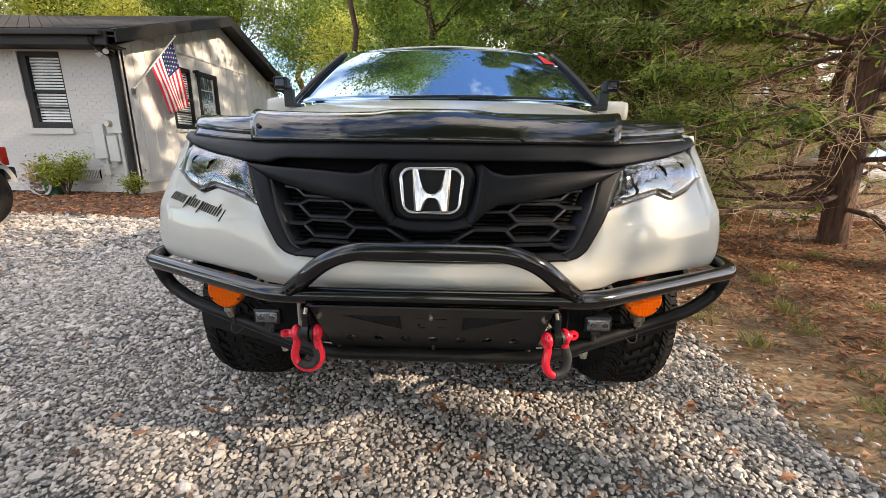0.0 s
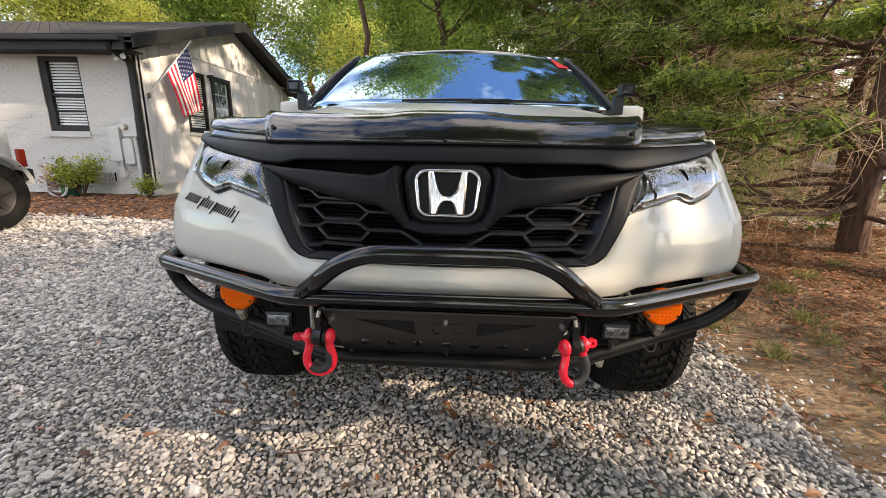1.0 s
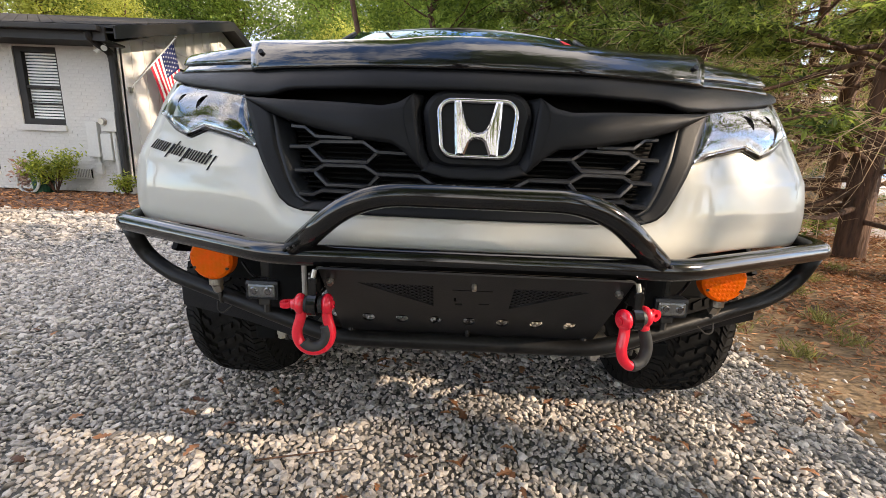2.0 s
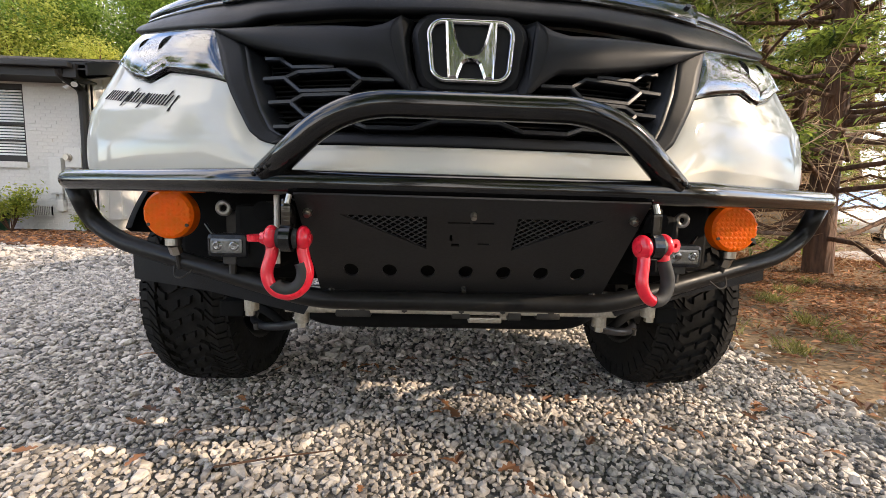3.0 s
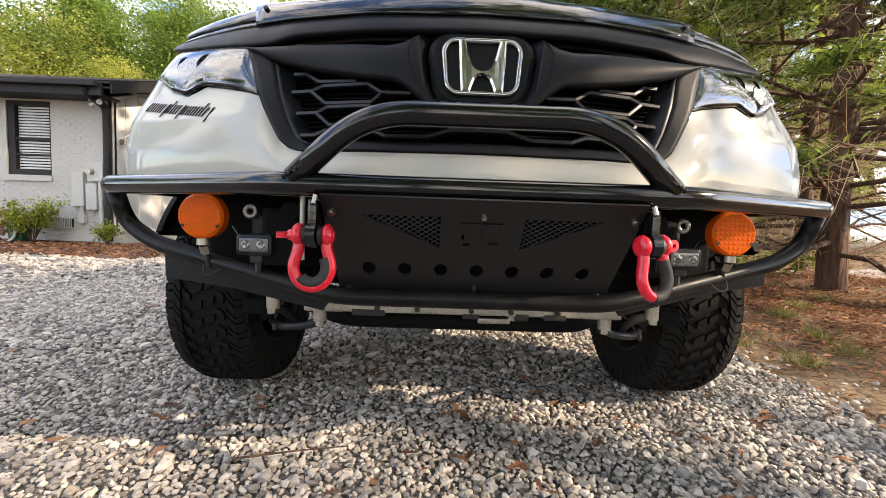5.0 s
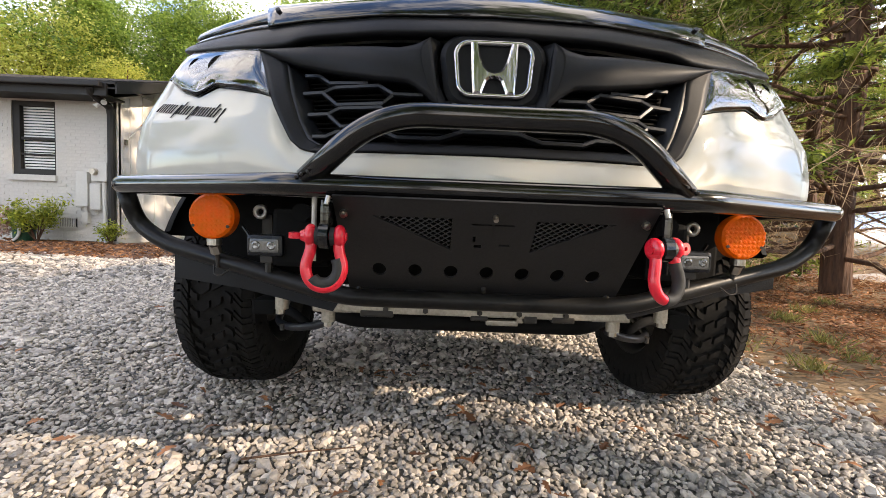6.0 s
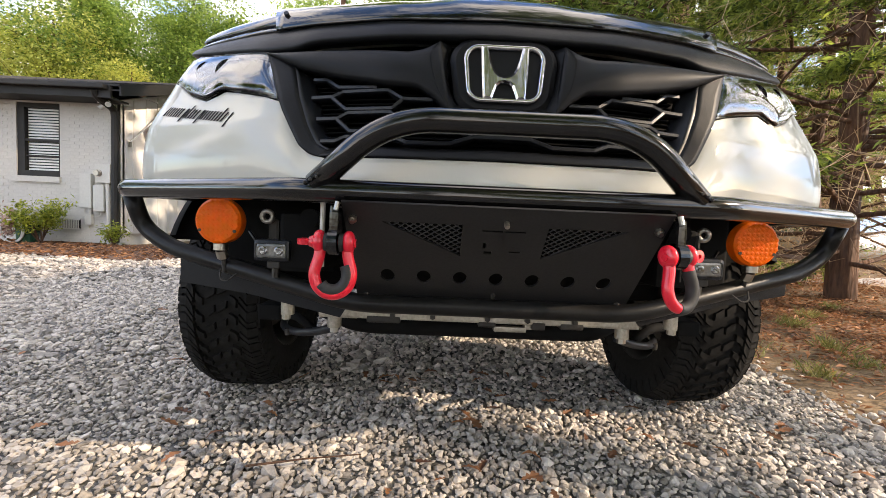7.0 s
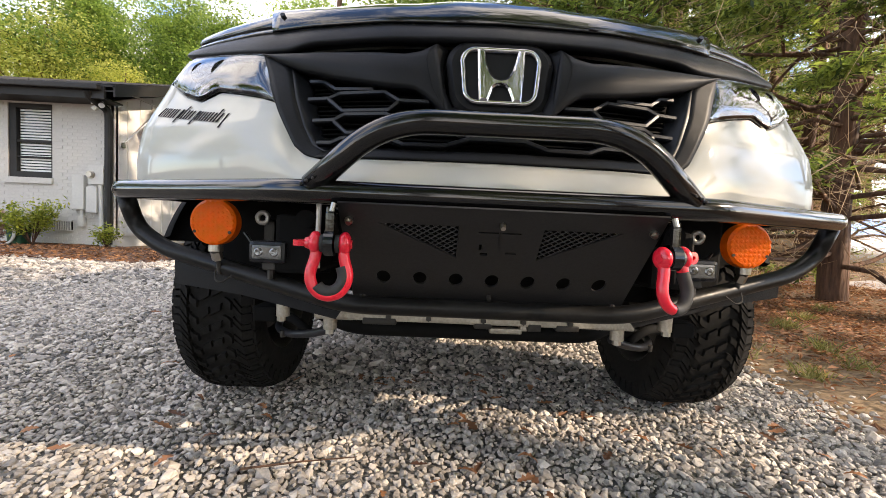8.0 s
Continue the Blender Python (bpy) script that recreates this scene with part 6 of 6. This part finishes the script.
            for q in gx2["geom"]:
                if isinstance(q, bmesh.types.BMVert):
                    q.co += Vector((0.002, -0.002, 0))
            part("star", st_bm, FWHITE, flag)

# mulch bed, shrub, hose pot, edging
mx, my = np.meshgrid(np.linspace(-15, -4.4, 54), np.linspace(6.45, 9.95, 18), indexing="ij")
mz = ground_height(mx, my) + 0.012 + 0.02 * np.sin(5 * mx + 3 * my) * np.sin(4 * my)
ed = np.vectorize(far_edge)(mx)
my2 = np.maximum(my, ed - 0.02)
idx = np.arange(mx.size).reshape(mx.shape)
quads = np.stack([idx[:-1, :-1], idx[1:, :-1], idx[1:, 1:], idx[:-1, 1:]], -1).reshape(-1, 4)
g = mesh_np("mulch_bed", np.stack([mx, my2, mz], -1).reshape(-1, 3), quads, MULCH, smooth=True)
tagged(g, "dark bark mulch bed along the house", "flower bed", kind="structure")
p = np.column_stack([rng.uniform(-13, -4.2, 5000), rng.uniform(6.5, 9.8, 5000)])
v, f = leaf_quads(np.column_stack([p, ground_height(p[:, 0], p[:, 1]) + 0.03]), 0.09, 0.03, rng, flat=0.7)
tagged(mesh_np("mulch_chips", v, f, STRAW), "rust brown chips and dry leaves on the mulch", "mulch", kind="stuff")


def shrub(name, x, y, r, tall, n, seed, label):
    rg = np.random.default_rng(seed)
    s = thing(name, (x, y, float(ground_height(np.array(x), np.array(y)))), label, "shrub")
    bm = bmesh.new()
    ends = []
    for k in range(16):
        a = rg.uniform(0, 6.28)
        e = Vector((math.cos(a) * r * rg.uniform(0.3, 1), math.sin(a) * r * rg.uniform(0.3, 1), tall * rg.uniform(0.6, 1.0)))
        sweep(bm, [(0, 0, 0), e * 0.5 + Vector((0, 0, 0.1 * tall)), e], 0.009, n=5, taper=0.4)
        ends.append(e)
    part("stems", bm, BARK, s)
    c = np.array([ends[i] for i in rg.integers(0, 16, n)]) * rg.uniform(0.55, 1.05, (n, 1)) + rg.normal(0, 0.08, (n, 3))
    c[:, 2] = np.abs(c[:, 2]) + 0.03
    v, f = leaf_quads(c, 0.075, 0.03, rg, flat=0.3)
    mesh_np("foliage", v, f, SHRUBLEAF, s)
    return s


shrub("shrub", -8.58, 9.3, 0.50, 0.86, 2600, 71, "feathery yellow-green shrub before the brick wall")
shrub("small_shrub", -7.2, 9.5, 0.22, 0.42, 500, 72, "small grassy shrub at the house corner")
pot = thing("hose_pot", (-8.95, 9.40, -0.06), "green hose pot with a coiled hose and dry flowers", "hose pot")
part("drum", cyl(bmesh.new(), (0, 0, 0), (0, 0, 0.42), 0.17, 0.20, n=20), mat("green_plastic", (0.012, 0.07, 0.035), 0.4), pot)
for k in range(3):
    ringp = [(-0.16 + 0.02 * k + 0.24 * math.cos(a), -0.20, 0.26 + 0.24 * math.sin(a)) for a in np.linspace(0, 2 * math.pi, 25)]
    part("hose_coil", sweep(bmesh.new(), ringp, 0.014, n=8, caps=False), GREYBOX, pot, smooth=True)
dv, df = leaf_quads(np.random.default_rng(4).normal((-0.30, -0.1, 0.42), (0.09, 0.09, 0.16), (260, 3)), 0.09, 0.05, np.random.default_rng(5))
tagged(mesh_np("dry_flower_head", dv, df, leaf_mat("dry_petals", (0.30, 0.16, 0.12), (0.62, 0.45, 0.36), 0.2), pot), kind="stuff")
tap = cyl(box(bmesh.new(), (-9.3, HY - 0.06, 0.62), (0.16, 0.10, 0.14), 0.01), (-9.25, HY - 0.1, 0.54), (-9.25, HY - 0.1, 0.40), 0.012, n=8)
tagged(part("outdoor_tap", tap, GREYBOX), "grey tap box on the brick wall", "tap")

# ---- second vehicle, parked by the house ----
jeep = thing("parked_truck", (-6.17, 5.45, 0), "grey off-road vehicle with knobbly tyres parked on the gravel", "car")
JW = copy_thing(wheel0, pose(0, 0, 0))
JW.parent = jeep
JW.name = "wheel"
JW.matrix_basis = pose(0.0, 0.0, 0.445) @ Matrix.Diagonal((1.0, 1.13, 1.13, 1))
copy_thing(JW, pose(-1.55, 0.0, 0.445, 20, 0, 180))
copy_thing(JW, pose(0.0, -2.6, 0.445, 40))
copy_thing(JW, pose(-1.55, -2.6, 0.445, 60, 0, 180))
JG = mat("silver_grey_paint", (0.36, 0.37, 0.37), 0.3, vary=0.06, coat=0.8)
def jbox(name, c, s, mt, bevel=0.02, label=""):
    return part(name, box(bmesh.new(), c, s, bevel), mt, jeep, label)
jbox("body", (-0.78, -1.22, 1.02), (1.62, 3.3, 0.62), JG, 0.10)
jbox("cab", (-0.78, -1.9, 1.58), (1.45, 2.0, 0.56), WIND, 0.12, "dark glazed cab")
jbox("roof", (-0.78, -1.9, 1.88), (1.40, 1.9, 0.06), JG, 0.02)
jbox("bumper", (-0.78, 0.49, 0.70), (1.78, 0.16, 0.17), TRIM, 0.03)
jbox("hood", (-0.78, -0.15, 1.32), (1.36, 1.15, 0.10), JG, 0.04)
fl = bmesh.new()
rs = []
for k in range(17):
    a = radians(12 + 156 * k / 16)
    rs.append([fl.verts.new((xx, r * math.cos(a), 0.47 + r * math.sin(a))) for xx, r in ((-0.16, 0.56), (0.16, 0.53), (0.18, 0.50), (-0.16, 0.52))])
for a, b in zip(rs, rs[1:]):
    for q in range(4):
        fl.faces.new((a[q], a[(q + 1) % 4], b[(q + 1) % 4], b[q]))
bmesh.ops.recalc_face_normals(fl, faces=fl.faces)
part("fender_flare", fl, JG, jeep, smooth=True)
jbox("marker_lamp", (0.145, 0.40, 0.93), (0.05, 0.10, 0.24), mat("red_lens", (0.30, 0.02, 0.01), 0.25, coat=0.5), 0.015, "red-orange marker lamp")


# ---- pale car beyond the trees ----
far_car = thing("parked_car", (11.6, 12.4, 0.0), "pale grey car parked on the lane beyond the trees", "car")
secs = []
for x, lo, hi, hw in ((-2.15, 0.45, 0.78, 0.74), (-2.0, 0.34, 0.92, 0.86), (-1.1, 0.30, 1.00, 0.90), (0.0, 0.30, 1.02, 0.90), (1.3, 0.30, 1.04, 0.90), (2.0, 0.36, 0.98, 0.86), (2.15, 0.48, 0.80, 0.76)):
    secs.append([(x, -hw, lo), (x, -hw, (lo + hi) / 2), (x, -hw + 0.07, hi), (x, hw - 0.07, hi), (x, hw, (lo + hi) / 2), (x, hw, lo)])
part("body", loft(secs), JG, far_car, smooth=True)
secs = []
for x, hi, hw in ((-1.15, 1.01, 0.80), (-0.45, 1.50, 0.66), (1.1, 1.54, 0.66), (1.95, 1.03, 0.78)):
    secs.append([(x, -0.82, 0.99), (x, -hw, hi), (x, hw, hi), (x, 0.82, 0.99)])
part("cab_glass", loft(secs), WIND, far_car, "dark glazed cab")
part("roof", box(bmesh.new(), (0.33, 0, 1.545), (1.75, 1.34, 0.05), 0.02), JG, far_car)
for x in (-1.35, 1.35):
    for sg in (-1, 1):
        w1 = cyl(bmesh.new(), (x, sg * 0.70, 0.31), (x, sg * 0.91, 0.31), 0.32, n=24)
        t1 = part("tyre", w1, RUBBER, far_car)
        part("rim", cyl(bmesh.new(), (x, sg * 0.905, 0.31), (x, sg * 0.925, 0.31), 0.20, n=20), RIM, t1)
far_car.rotation_euler = (0, 0, radians(12))


# ---- trees ----
def limb(bm, a, b, r0, r1, rng, n=6, bend=0.12, segs=5):
    """A tapering, slightly crooked limb. Returns its points."""
    a, b = Vector(a), Vector(b)
    L = (b - a).length
    pts = []
    for k in range(segs + 1):
        t = k / segs
        j = Vector(rng.normal(0, 1, 3)) * bend * L * math.sin(math.pi * t) * 0.35
        pts.append(a.lerp(b, t) + j)
    sweep(bm, pts, r0, n=n, taper=r1 / r0, caps=False)
    return pts


def broadleaf(seed, tall, spread, leaf, n_clump, per, bare=0.28, girth=0.016):
    """A broad-leaved tree: trunk, limbs, and clumps of single leaves at the limbs' ends."""
    r = np.random.default_rng(seed)
    t = thing("broadleaf_tree", (0, 0, 0), "", "")
    trunk = bmesh.new()
    top = Vector((r.normal(0, 0.3), r.normal(0, 0.3), tall * 0.9))
    stem = limb(trunk, (0, 0, -0.1), top, girth * tall, 0.03, r, n=10, bend=0.05, segs=9)
    ends = []
    for k in range(34):
        h = bare + (0.95 - bare) * (k + r.random()) / 34
        i = min(8, int(h * 9))
        base = stem[i].lerp(stem[i + 1], h * 9 - i if i < 9 else 1)
        a = r.uniform(0, 6.283)
        reach = spread * (1 - 0.65 * max(0, h - 0.35) / 0.65) * r.uniform(0.55, 1.05)
        e = base + Vector((math.cos(a) * reach, math.sin(a) * reach, reach * r.uniform(0.1, 0.65)))
        pts = limb(trunk, base, e, 0.045 * tall / 10 * (1.2 - h), 0.008, r, n=5)
        ends += pts[2:]
    part("trunk", trunk, BARK, t, smooth=True)
    c = np.array([ends[i] for i in r.integers(0, len(ends), n_clump)]) + r.normal(0, 0.35, (n_clump, 3))
    sizes = r.uniform(0.22, 0.62, n_clump)
    m = np.repeat(np.arange(n_clump), per)
    p = c[m] + r.normal(0, 1, (len(m), 3)) * sizes[m][:, None] * np.array([1, 1, 0.55])
    v, f = leaf_quads(p, leaf, leaf * 0.55, r, flat=0.35)
    return t, (v, f)


def twig_mesh(start, away, thick, r):
    """Crooked three-sided twigs with a side shoot each, as arrays."""
    L = np.linalg.norm(away, axis=1)[:, None]
    kink = start + away * 0.5 + r.normal(0, 0.12, start.shape) * L
    shoot = kink + (away * 0.35 + r.normal(0, 0.35, start.shape) * L)
    vs, fs, n0 = [], [], 0
    for a, b, t0, t1 in ((start, kink, thick, thick * 0.7), (kink, start + away, thick * 0.7, thick * 0.25), (kink, shoot, thick * 0.55, thick * 0.2)):
        d = b - a
        d = d / (np.linalg.norm(d, axis=1)[:, None] + 1e-9)
        u = np.cross(d, np.array([0.31, 0.72, 0.62]))
        u /= np.linalg.norm(u, axis=1)[:, None] + 1e-9
        w = np.cross(d, u)
        ring = [np.cos(q) * u + np.sin(q) * w for q in (0, 2.094, 4.189)]
        v = np.stack([a + ring[k] * t0 for k in range(3)] + [b + ring[k] * t1 for k in range(3)], 1)
        base = n0 + 6 * np.arange(len(a))[:, None, None]
        fs.append((np.array([(0, 1, 4, 3), (1, 2, 5, 4), (2, 0, 3, 5)])[None] + base).reshape(-1, 4))
        vs.append(v.reshape(-1, 3))
        n0 += 6 * len(a)
    return np.concatenate(vs), np.concatenate(fs)


def evergreen(seed, tall, spread, n_branch, per, twigs, low=0.08, girth=0.17, leafy=0.0, blade=0.074, low_share=0.22):
    """A cedar: straight trunk, level limbs with drooping flat sprays, and bare dead twigs low down."""
    r = np.random.default_rng(seed)
    t = thing("evergreen_tree", (0, 0, 0), "", "")
    trunk, bare = bmesh.new(), []
    stem = limb(trunk, (0, 0, -0.15), (r.normal(0, 0.15), r.normal(0, 0.15), tall), girth, 0.02, r, n=12, bend=0.03, segs=9)
    sprays, dirs = [], []
    for k in range(n_branch):
        h = low + (0.97 - low) * (k + r.random()) / n_branch
        q = h * 9
        i = min(8, int(q))
        base = stem[i].lerp(stem[i + 1], q - i)
        a = r.uniform(0, 6.283)
        reach = spread * (1 - h) ** 0.7 * r.uniform(0.6, 1.1) + 0.25
        e = base + Vector((math.cos(a) * reach, math.sin(a) * reach, reach * r.uniform(-0.25, 0.22)))
        pts = limb(trunk, base, e, 0.030 * (1.3 - h), 0.006, r, n=5, bend=0.18)
        start = 2 if h < 0.35 and leafy else 0.4
        m = int(per * 1.9 * (0.4 + reach / spread) * (1.0 if h > leafy or r.random() < low_share else 0.04))
        d_out = np.array([math.cos(a), math.sin(a), 0])
        side = np.array([-math.sin(a), math.cos(a), 0])
        # tufts of short sprays set along the limb, dense in the middle and with gaps between
        tufts = max(2, int(3 + 6 * reach / spread))
        which = r.integers(0, tufts, m)
        w0 = np.sort(r.uniform(start / 5, 1.0, tufts) ** 0.8)
        lat0 = r.normal(0, 1, tufts) * (0.06 + 0.30 * (1.05 - w0) * min(1, reach / 1.5))
        size = r.uniform(0.05, 0.125, tufts)
        w = w0[which]
        pp = np.array([np.interp(w, np.linspace(0, 1, 6), [p[d] for p in pts]) for d in range(3)]).T
        lat = lat0[which][:, None] + 0 * pp[:, :1]
        pp = pp + side * lat - np.array([0, 0, 0.35]) * np.abs(lat) + r.normal(0, 1, (m, 3)) * size[which][:, None] * np.array([1.15, 1.15, 0.6])
        sprays.append(pp)
        dirs.append(d_out * 0.9 + side * np.sign(lat) * 0.5 + np.array([0, 0, -0.35]) + 0 * pp)
        m2 = twigs * (9 if h < leafy else 4 if h < 0.45 else 1)
        w2 = r.uniform(0.1, 0.95, m2)
        s0 = np.array([np.interp(w2, np.linspace(0, 1, 6), [p[d] for p in pts]) for d in range(3)]).T
        away = r.normal(0, 0.22, (m2, 3)) + d_out * r.uniform(0.1, 0.5, (m2, 1)) + np.array([0, 0, -0.06])
        bare.append((s0, away))
    part("trunk", trunk, BARK, t, smooth=True)
    a0, aw = np.concatenate([q[0] for q in bare]), np.concatenate([q[1] for q in bare])
    v, f = twig_mesh(a0, aw, 0.0042, r)
    tagged(mesh_np("dead_twig", v, f, TWIG, t), "bare tan dead twigs", kind="stuff")
    p, d = np.concatenate(sprays), np.concatenate(dirs)
    v, f = leaf_quads(p, blade, blade * 0.24, r, flat=0.4, droop=d * 0.8)
    return t, (v, f)


def plant(proto, x, y, size, turn, label, cat, group):
    ob = copy_thing(proto, pose(x, y, float(ground_height(np.array(float(x)), np.array(float(y)))), 0, 0, turn))
    ob.scale = (size, size, size)
    return tagged(ob, label, cat, group)


def proto_tree(made, material, crown):
    t, (v, f) = made
    mesh_np(crown, v, f, material, t)
    return t


EVER = [proto_tree(evergreen(11, 11.0, 3.0, 110, 130, 4, 0.06, 0.15, 0.25, 0.085), NEEDLE, "sprays"), proto_tree(evergreen(12, 9.0, 2.7, 80, 85, 1, 0.05, 0.17, 0.0, 0.16), NEEDLE, "sprays"),
        proto_tree(evergreen(13, 12.0, 3.0, 80, 70, 2, 0.06, 0.16, 0.20, 0.18), NEEDLE, "sprays"), proto_tree(evergreen(14, 12.0, 2.4, 190, 210, 1, 0.02, 0.10, 0.0, 0.115), NEEDLE, "sprays"),
        proto_tree(evergreen(16, 11.5, 3.3, 150, 450, 4, 0.045, 0.16, 0.135, 0.100, 0.30), NEEDLE, "sprays"), proto_tree(evergreen(17, 2.7, 1.5, 46, 95, 4, 0.14, 0.022, 0.0, 0.10), NEEDLE_YOUNG, "sprays")]
BROAD = [proto_tree(broadleaf(21, 11.0, 3.4, 0.13, 420, 70), LEAF, "crown"), proto_tree(broadleaf(22, 13.0, 3.0, 0.12, 380, 65, 0.35), LEAF, "crown"),
         proto_tree(broadleaf(24, 12.0, 3.8, 0.15, 95, 85, 0.30), LEAF, "crown"), proto_tree(broadleaf(23, 9.0, 2.8, 0.12, 300, 60, 0.2), LEAF_YELLOW, "crown"),
         proto_tree(broadleaf(25, 15.0, 3.0, 0.13, 105, 130, 0.55, 0.004), LEAF, "crown"), proto_tree(broadleaf(26, 15.0, 5.2, 0.14, 300, 80, 0.5, 0.012), LEAF, "crown")]
EV = ("dark green evergreen tree with bare lower twigs beside the drive", "tree", "evergreens along the drive")
for k, (x, y, s, turn, which) in enumerate(((4.95, 5.65, 1.0, 20, 4), (7.2, 8.6, 1.0, 140, 0), (5.3, 10.4, 1.0, 250, 0), (6.4, 12.8, 1.05, 75, 0), (4.6, 14.4, 1.1, 300, 1), (6.0, 17.5, 1.1, 10, 2),
                                            (4.2, 19.0, 1.0, 190, 1), (9.6, 19.0, 1.2, 45, 2), (9.6, 13.6, 1.0, 330, 0), (3.4, 24.0, 1.1, 120, 1), (7.0, 23.0, 1.2, 260, 2), (3.6, 8.9, 1.2, 70, 3), (13.0, 22.5, 1.3, 20, 2),
                                            (17.0, 26.0, 1.3, 220, 1), (22.0, 24.5, 1.3, 20, 2), (20.0, 31.0, 1.5, 90, 2), (14.5, 15.8, 1.2, 50, 1), (12.0, 17.0, 1.25, 110, 2), (18.0, 17.5, 1.3, 240, 1), (19.0, 21.5, 1.4, 10, 2), (15.0, 29.0, 1.5, 60, 2),
                                            (8.5, 21.5, 1.2, 80, 1), (11.5, 20.5, 1.2, 170, 1), (14.0, 25.0, 1.4, 300, 1), (16.5, 22.0, 1.4, 130, 1), (9.0, 31.0, 1.6, 210, 1), (12.5, 33.0, 1.6, 15, 1), (18.0, 36.0, 1.7, 75, 1), (24.0, 36.0, 1.7, 160, 1), (10.5, 27.0, 1.4, 150, 2), (27.0, 29.0, 1.5, 200, 1),
                                            (8.4, 10.9, 1.0, 10, 0), (3.0, 13.0, 1.35, 200, 3))):
    plant(EVER[which], x, y, s, turn, *EV)
YC = ("young bright green cedar with loose low sprays", "tree", "young cedars under the evergreens")
for x, y, s, turn in ((4.6, 8.6, 0.9, 250),):
    plant(EVER[5], x, y, s, turn, *YC)
BR = ("tall broad-leaved tree with green summer leaves", "tree", "woods behind the house")
for k, (x, y, s, turn, which) in enumerate(((-1.0, 16.2, 1.05, 250, 0), (-3.5, 14.2, 1.65, 30, 4), (-3.5, 27, 1.2, 30, 0), (-7.5, 25.5, 1.15, 80, 1), (-11.5, 24.5, 1.2, 130, 0), (-15.5, 25.0, 1.2, 190, 1), (0.2, 30, 1.2, 240, 1), (-5.5, 33, 1.5, 310, 0), (-10, 34, 1.5, 20, 1),
                                            (-18.5, 30, 1.5, 60, 0), (3.5, 35, 1.5, 100, 0), (-1.5, 40, 1.7, 200, 1), (-21, 24, 1.3, 270, 0), (-25, 32, 1.6, 20, 1), (8, 38, 1.6, 330, 1), (-14, 40, 1.8, 150, 1), (13, 30, 1.5, 10, 0), (-30, 22, 1.4, 200, 0))):
    plant(BROAD[which], x, y, s, turn, *BR)
YL = ("tree with yellow-green early autumn leaves", "tree", "woods behind the house")
for x, y, s, turn in ((-20.0, 21.5, 1.25, 0), (-24.5, 20.0, 1.2, 100), (-16.0, 22.0, 1.0, 210), (-5.8, 22.8, 0.9, 300), (-28.0, 27.0, 1.5, 60)):
    plant(BROAD[3], x, y, s, turn, *YL)
BH = ("unseen broad-leaved tree across the drive, added for reflections and shade", "tree", "trees across the drive")
# all out of view: added for reflections, (-0.5, -3.4) to block sky light
for x, y, s, turn, which in ((-3.2, -9.0, 0.85, 40, 0), (-23.0, 2.5, 1.0, 160, 1), (-25.0, 7.5, 1.1, 220, 0), (-22.0, -3.5, 1.0, 300, 0), (-29.0, 13.0, 1.2, 20, 1), (2.2, -2.6, 1.1, 100, 5), (-0.5, -3.4, 1.1, 215, 0), (6, -18, 1.3, 80, 0)):
    plant(BROAD[which], x, y, s, turn, *BH)
# added out of view, placed and turned to break the sun into dapples
for x, y, s, turn in ((9.86, -0.88, 1.0, 237), (8.28, 3.32, 1.05, 64), (8.90, -1.67, 1.0, 190)):
    plant(BROAD[2], x, y, s, turn, "unseen thin-crowned tree with sparse green leaves, added to dapple the sun", "tree", "thin trees beyond the evergreens")
# unseen blockers of sun and sky; (11.0, -4.35) shades the nearest gravel
for x, y, s, turn, which in ((4.4, -6.5, 1.0, 30, 0), (7.6, -4.6, 1.1, 220, 1), (11.0, -6.5, 1.2, 310, 0), (11.0, -4.35, 1.3, 75, 3)):
    plant(EVER[which], x, y, s, turn, "unseen dark green evergreen tree across the drive, added for shade", "tree", "evergreens along the drive")
for proto in EVER + BROAD:
    for o in (*proto.children_recursive, proto):
        bpy.data.objects.remove(o)

# tangle of dead branches between the trunks
brg = np.random.default_rng(31)
n = 3600
b0 = np.column_stack([4.4 + 11 * brg.random(n) ** 1.4, 5.6 + 14 * brg.random(n) ** 1.3, np.abs(brg.normal(0.6, 1.3, n)) + 0.05])
v, f = twig_mesh(b0, brg.normal(0, 0.22, (n, 3)) * np.array([1.2, 1.0, 0.6]), 0.0045, brg)
tagged(mesh_np("brushwood", v, f, TWIG), "tangle of dry tan branches between the trunks", "brushwood", kind="stuff")

# woods that close the view beyond the evergreens
n = 26000
wx, wy = brg.uniform(6, 60, n), brg.uniform(26, 48, n)
wz = np.abs(brg.normal(0, 1, n)) * 3.2
v, f = leaf_quads(np.column_stack([wx, wy + 0.3 * (30 - wx).clip(-25, 25), wz]), 0.34, 0.16, brg, flat=0.3)
tagged(mesh_np("far_woods", v, f, LEAF_WOODS), "dim brown and green undergrowth of the far woods", "woods", kind="stuff")
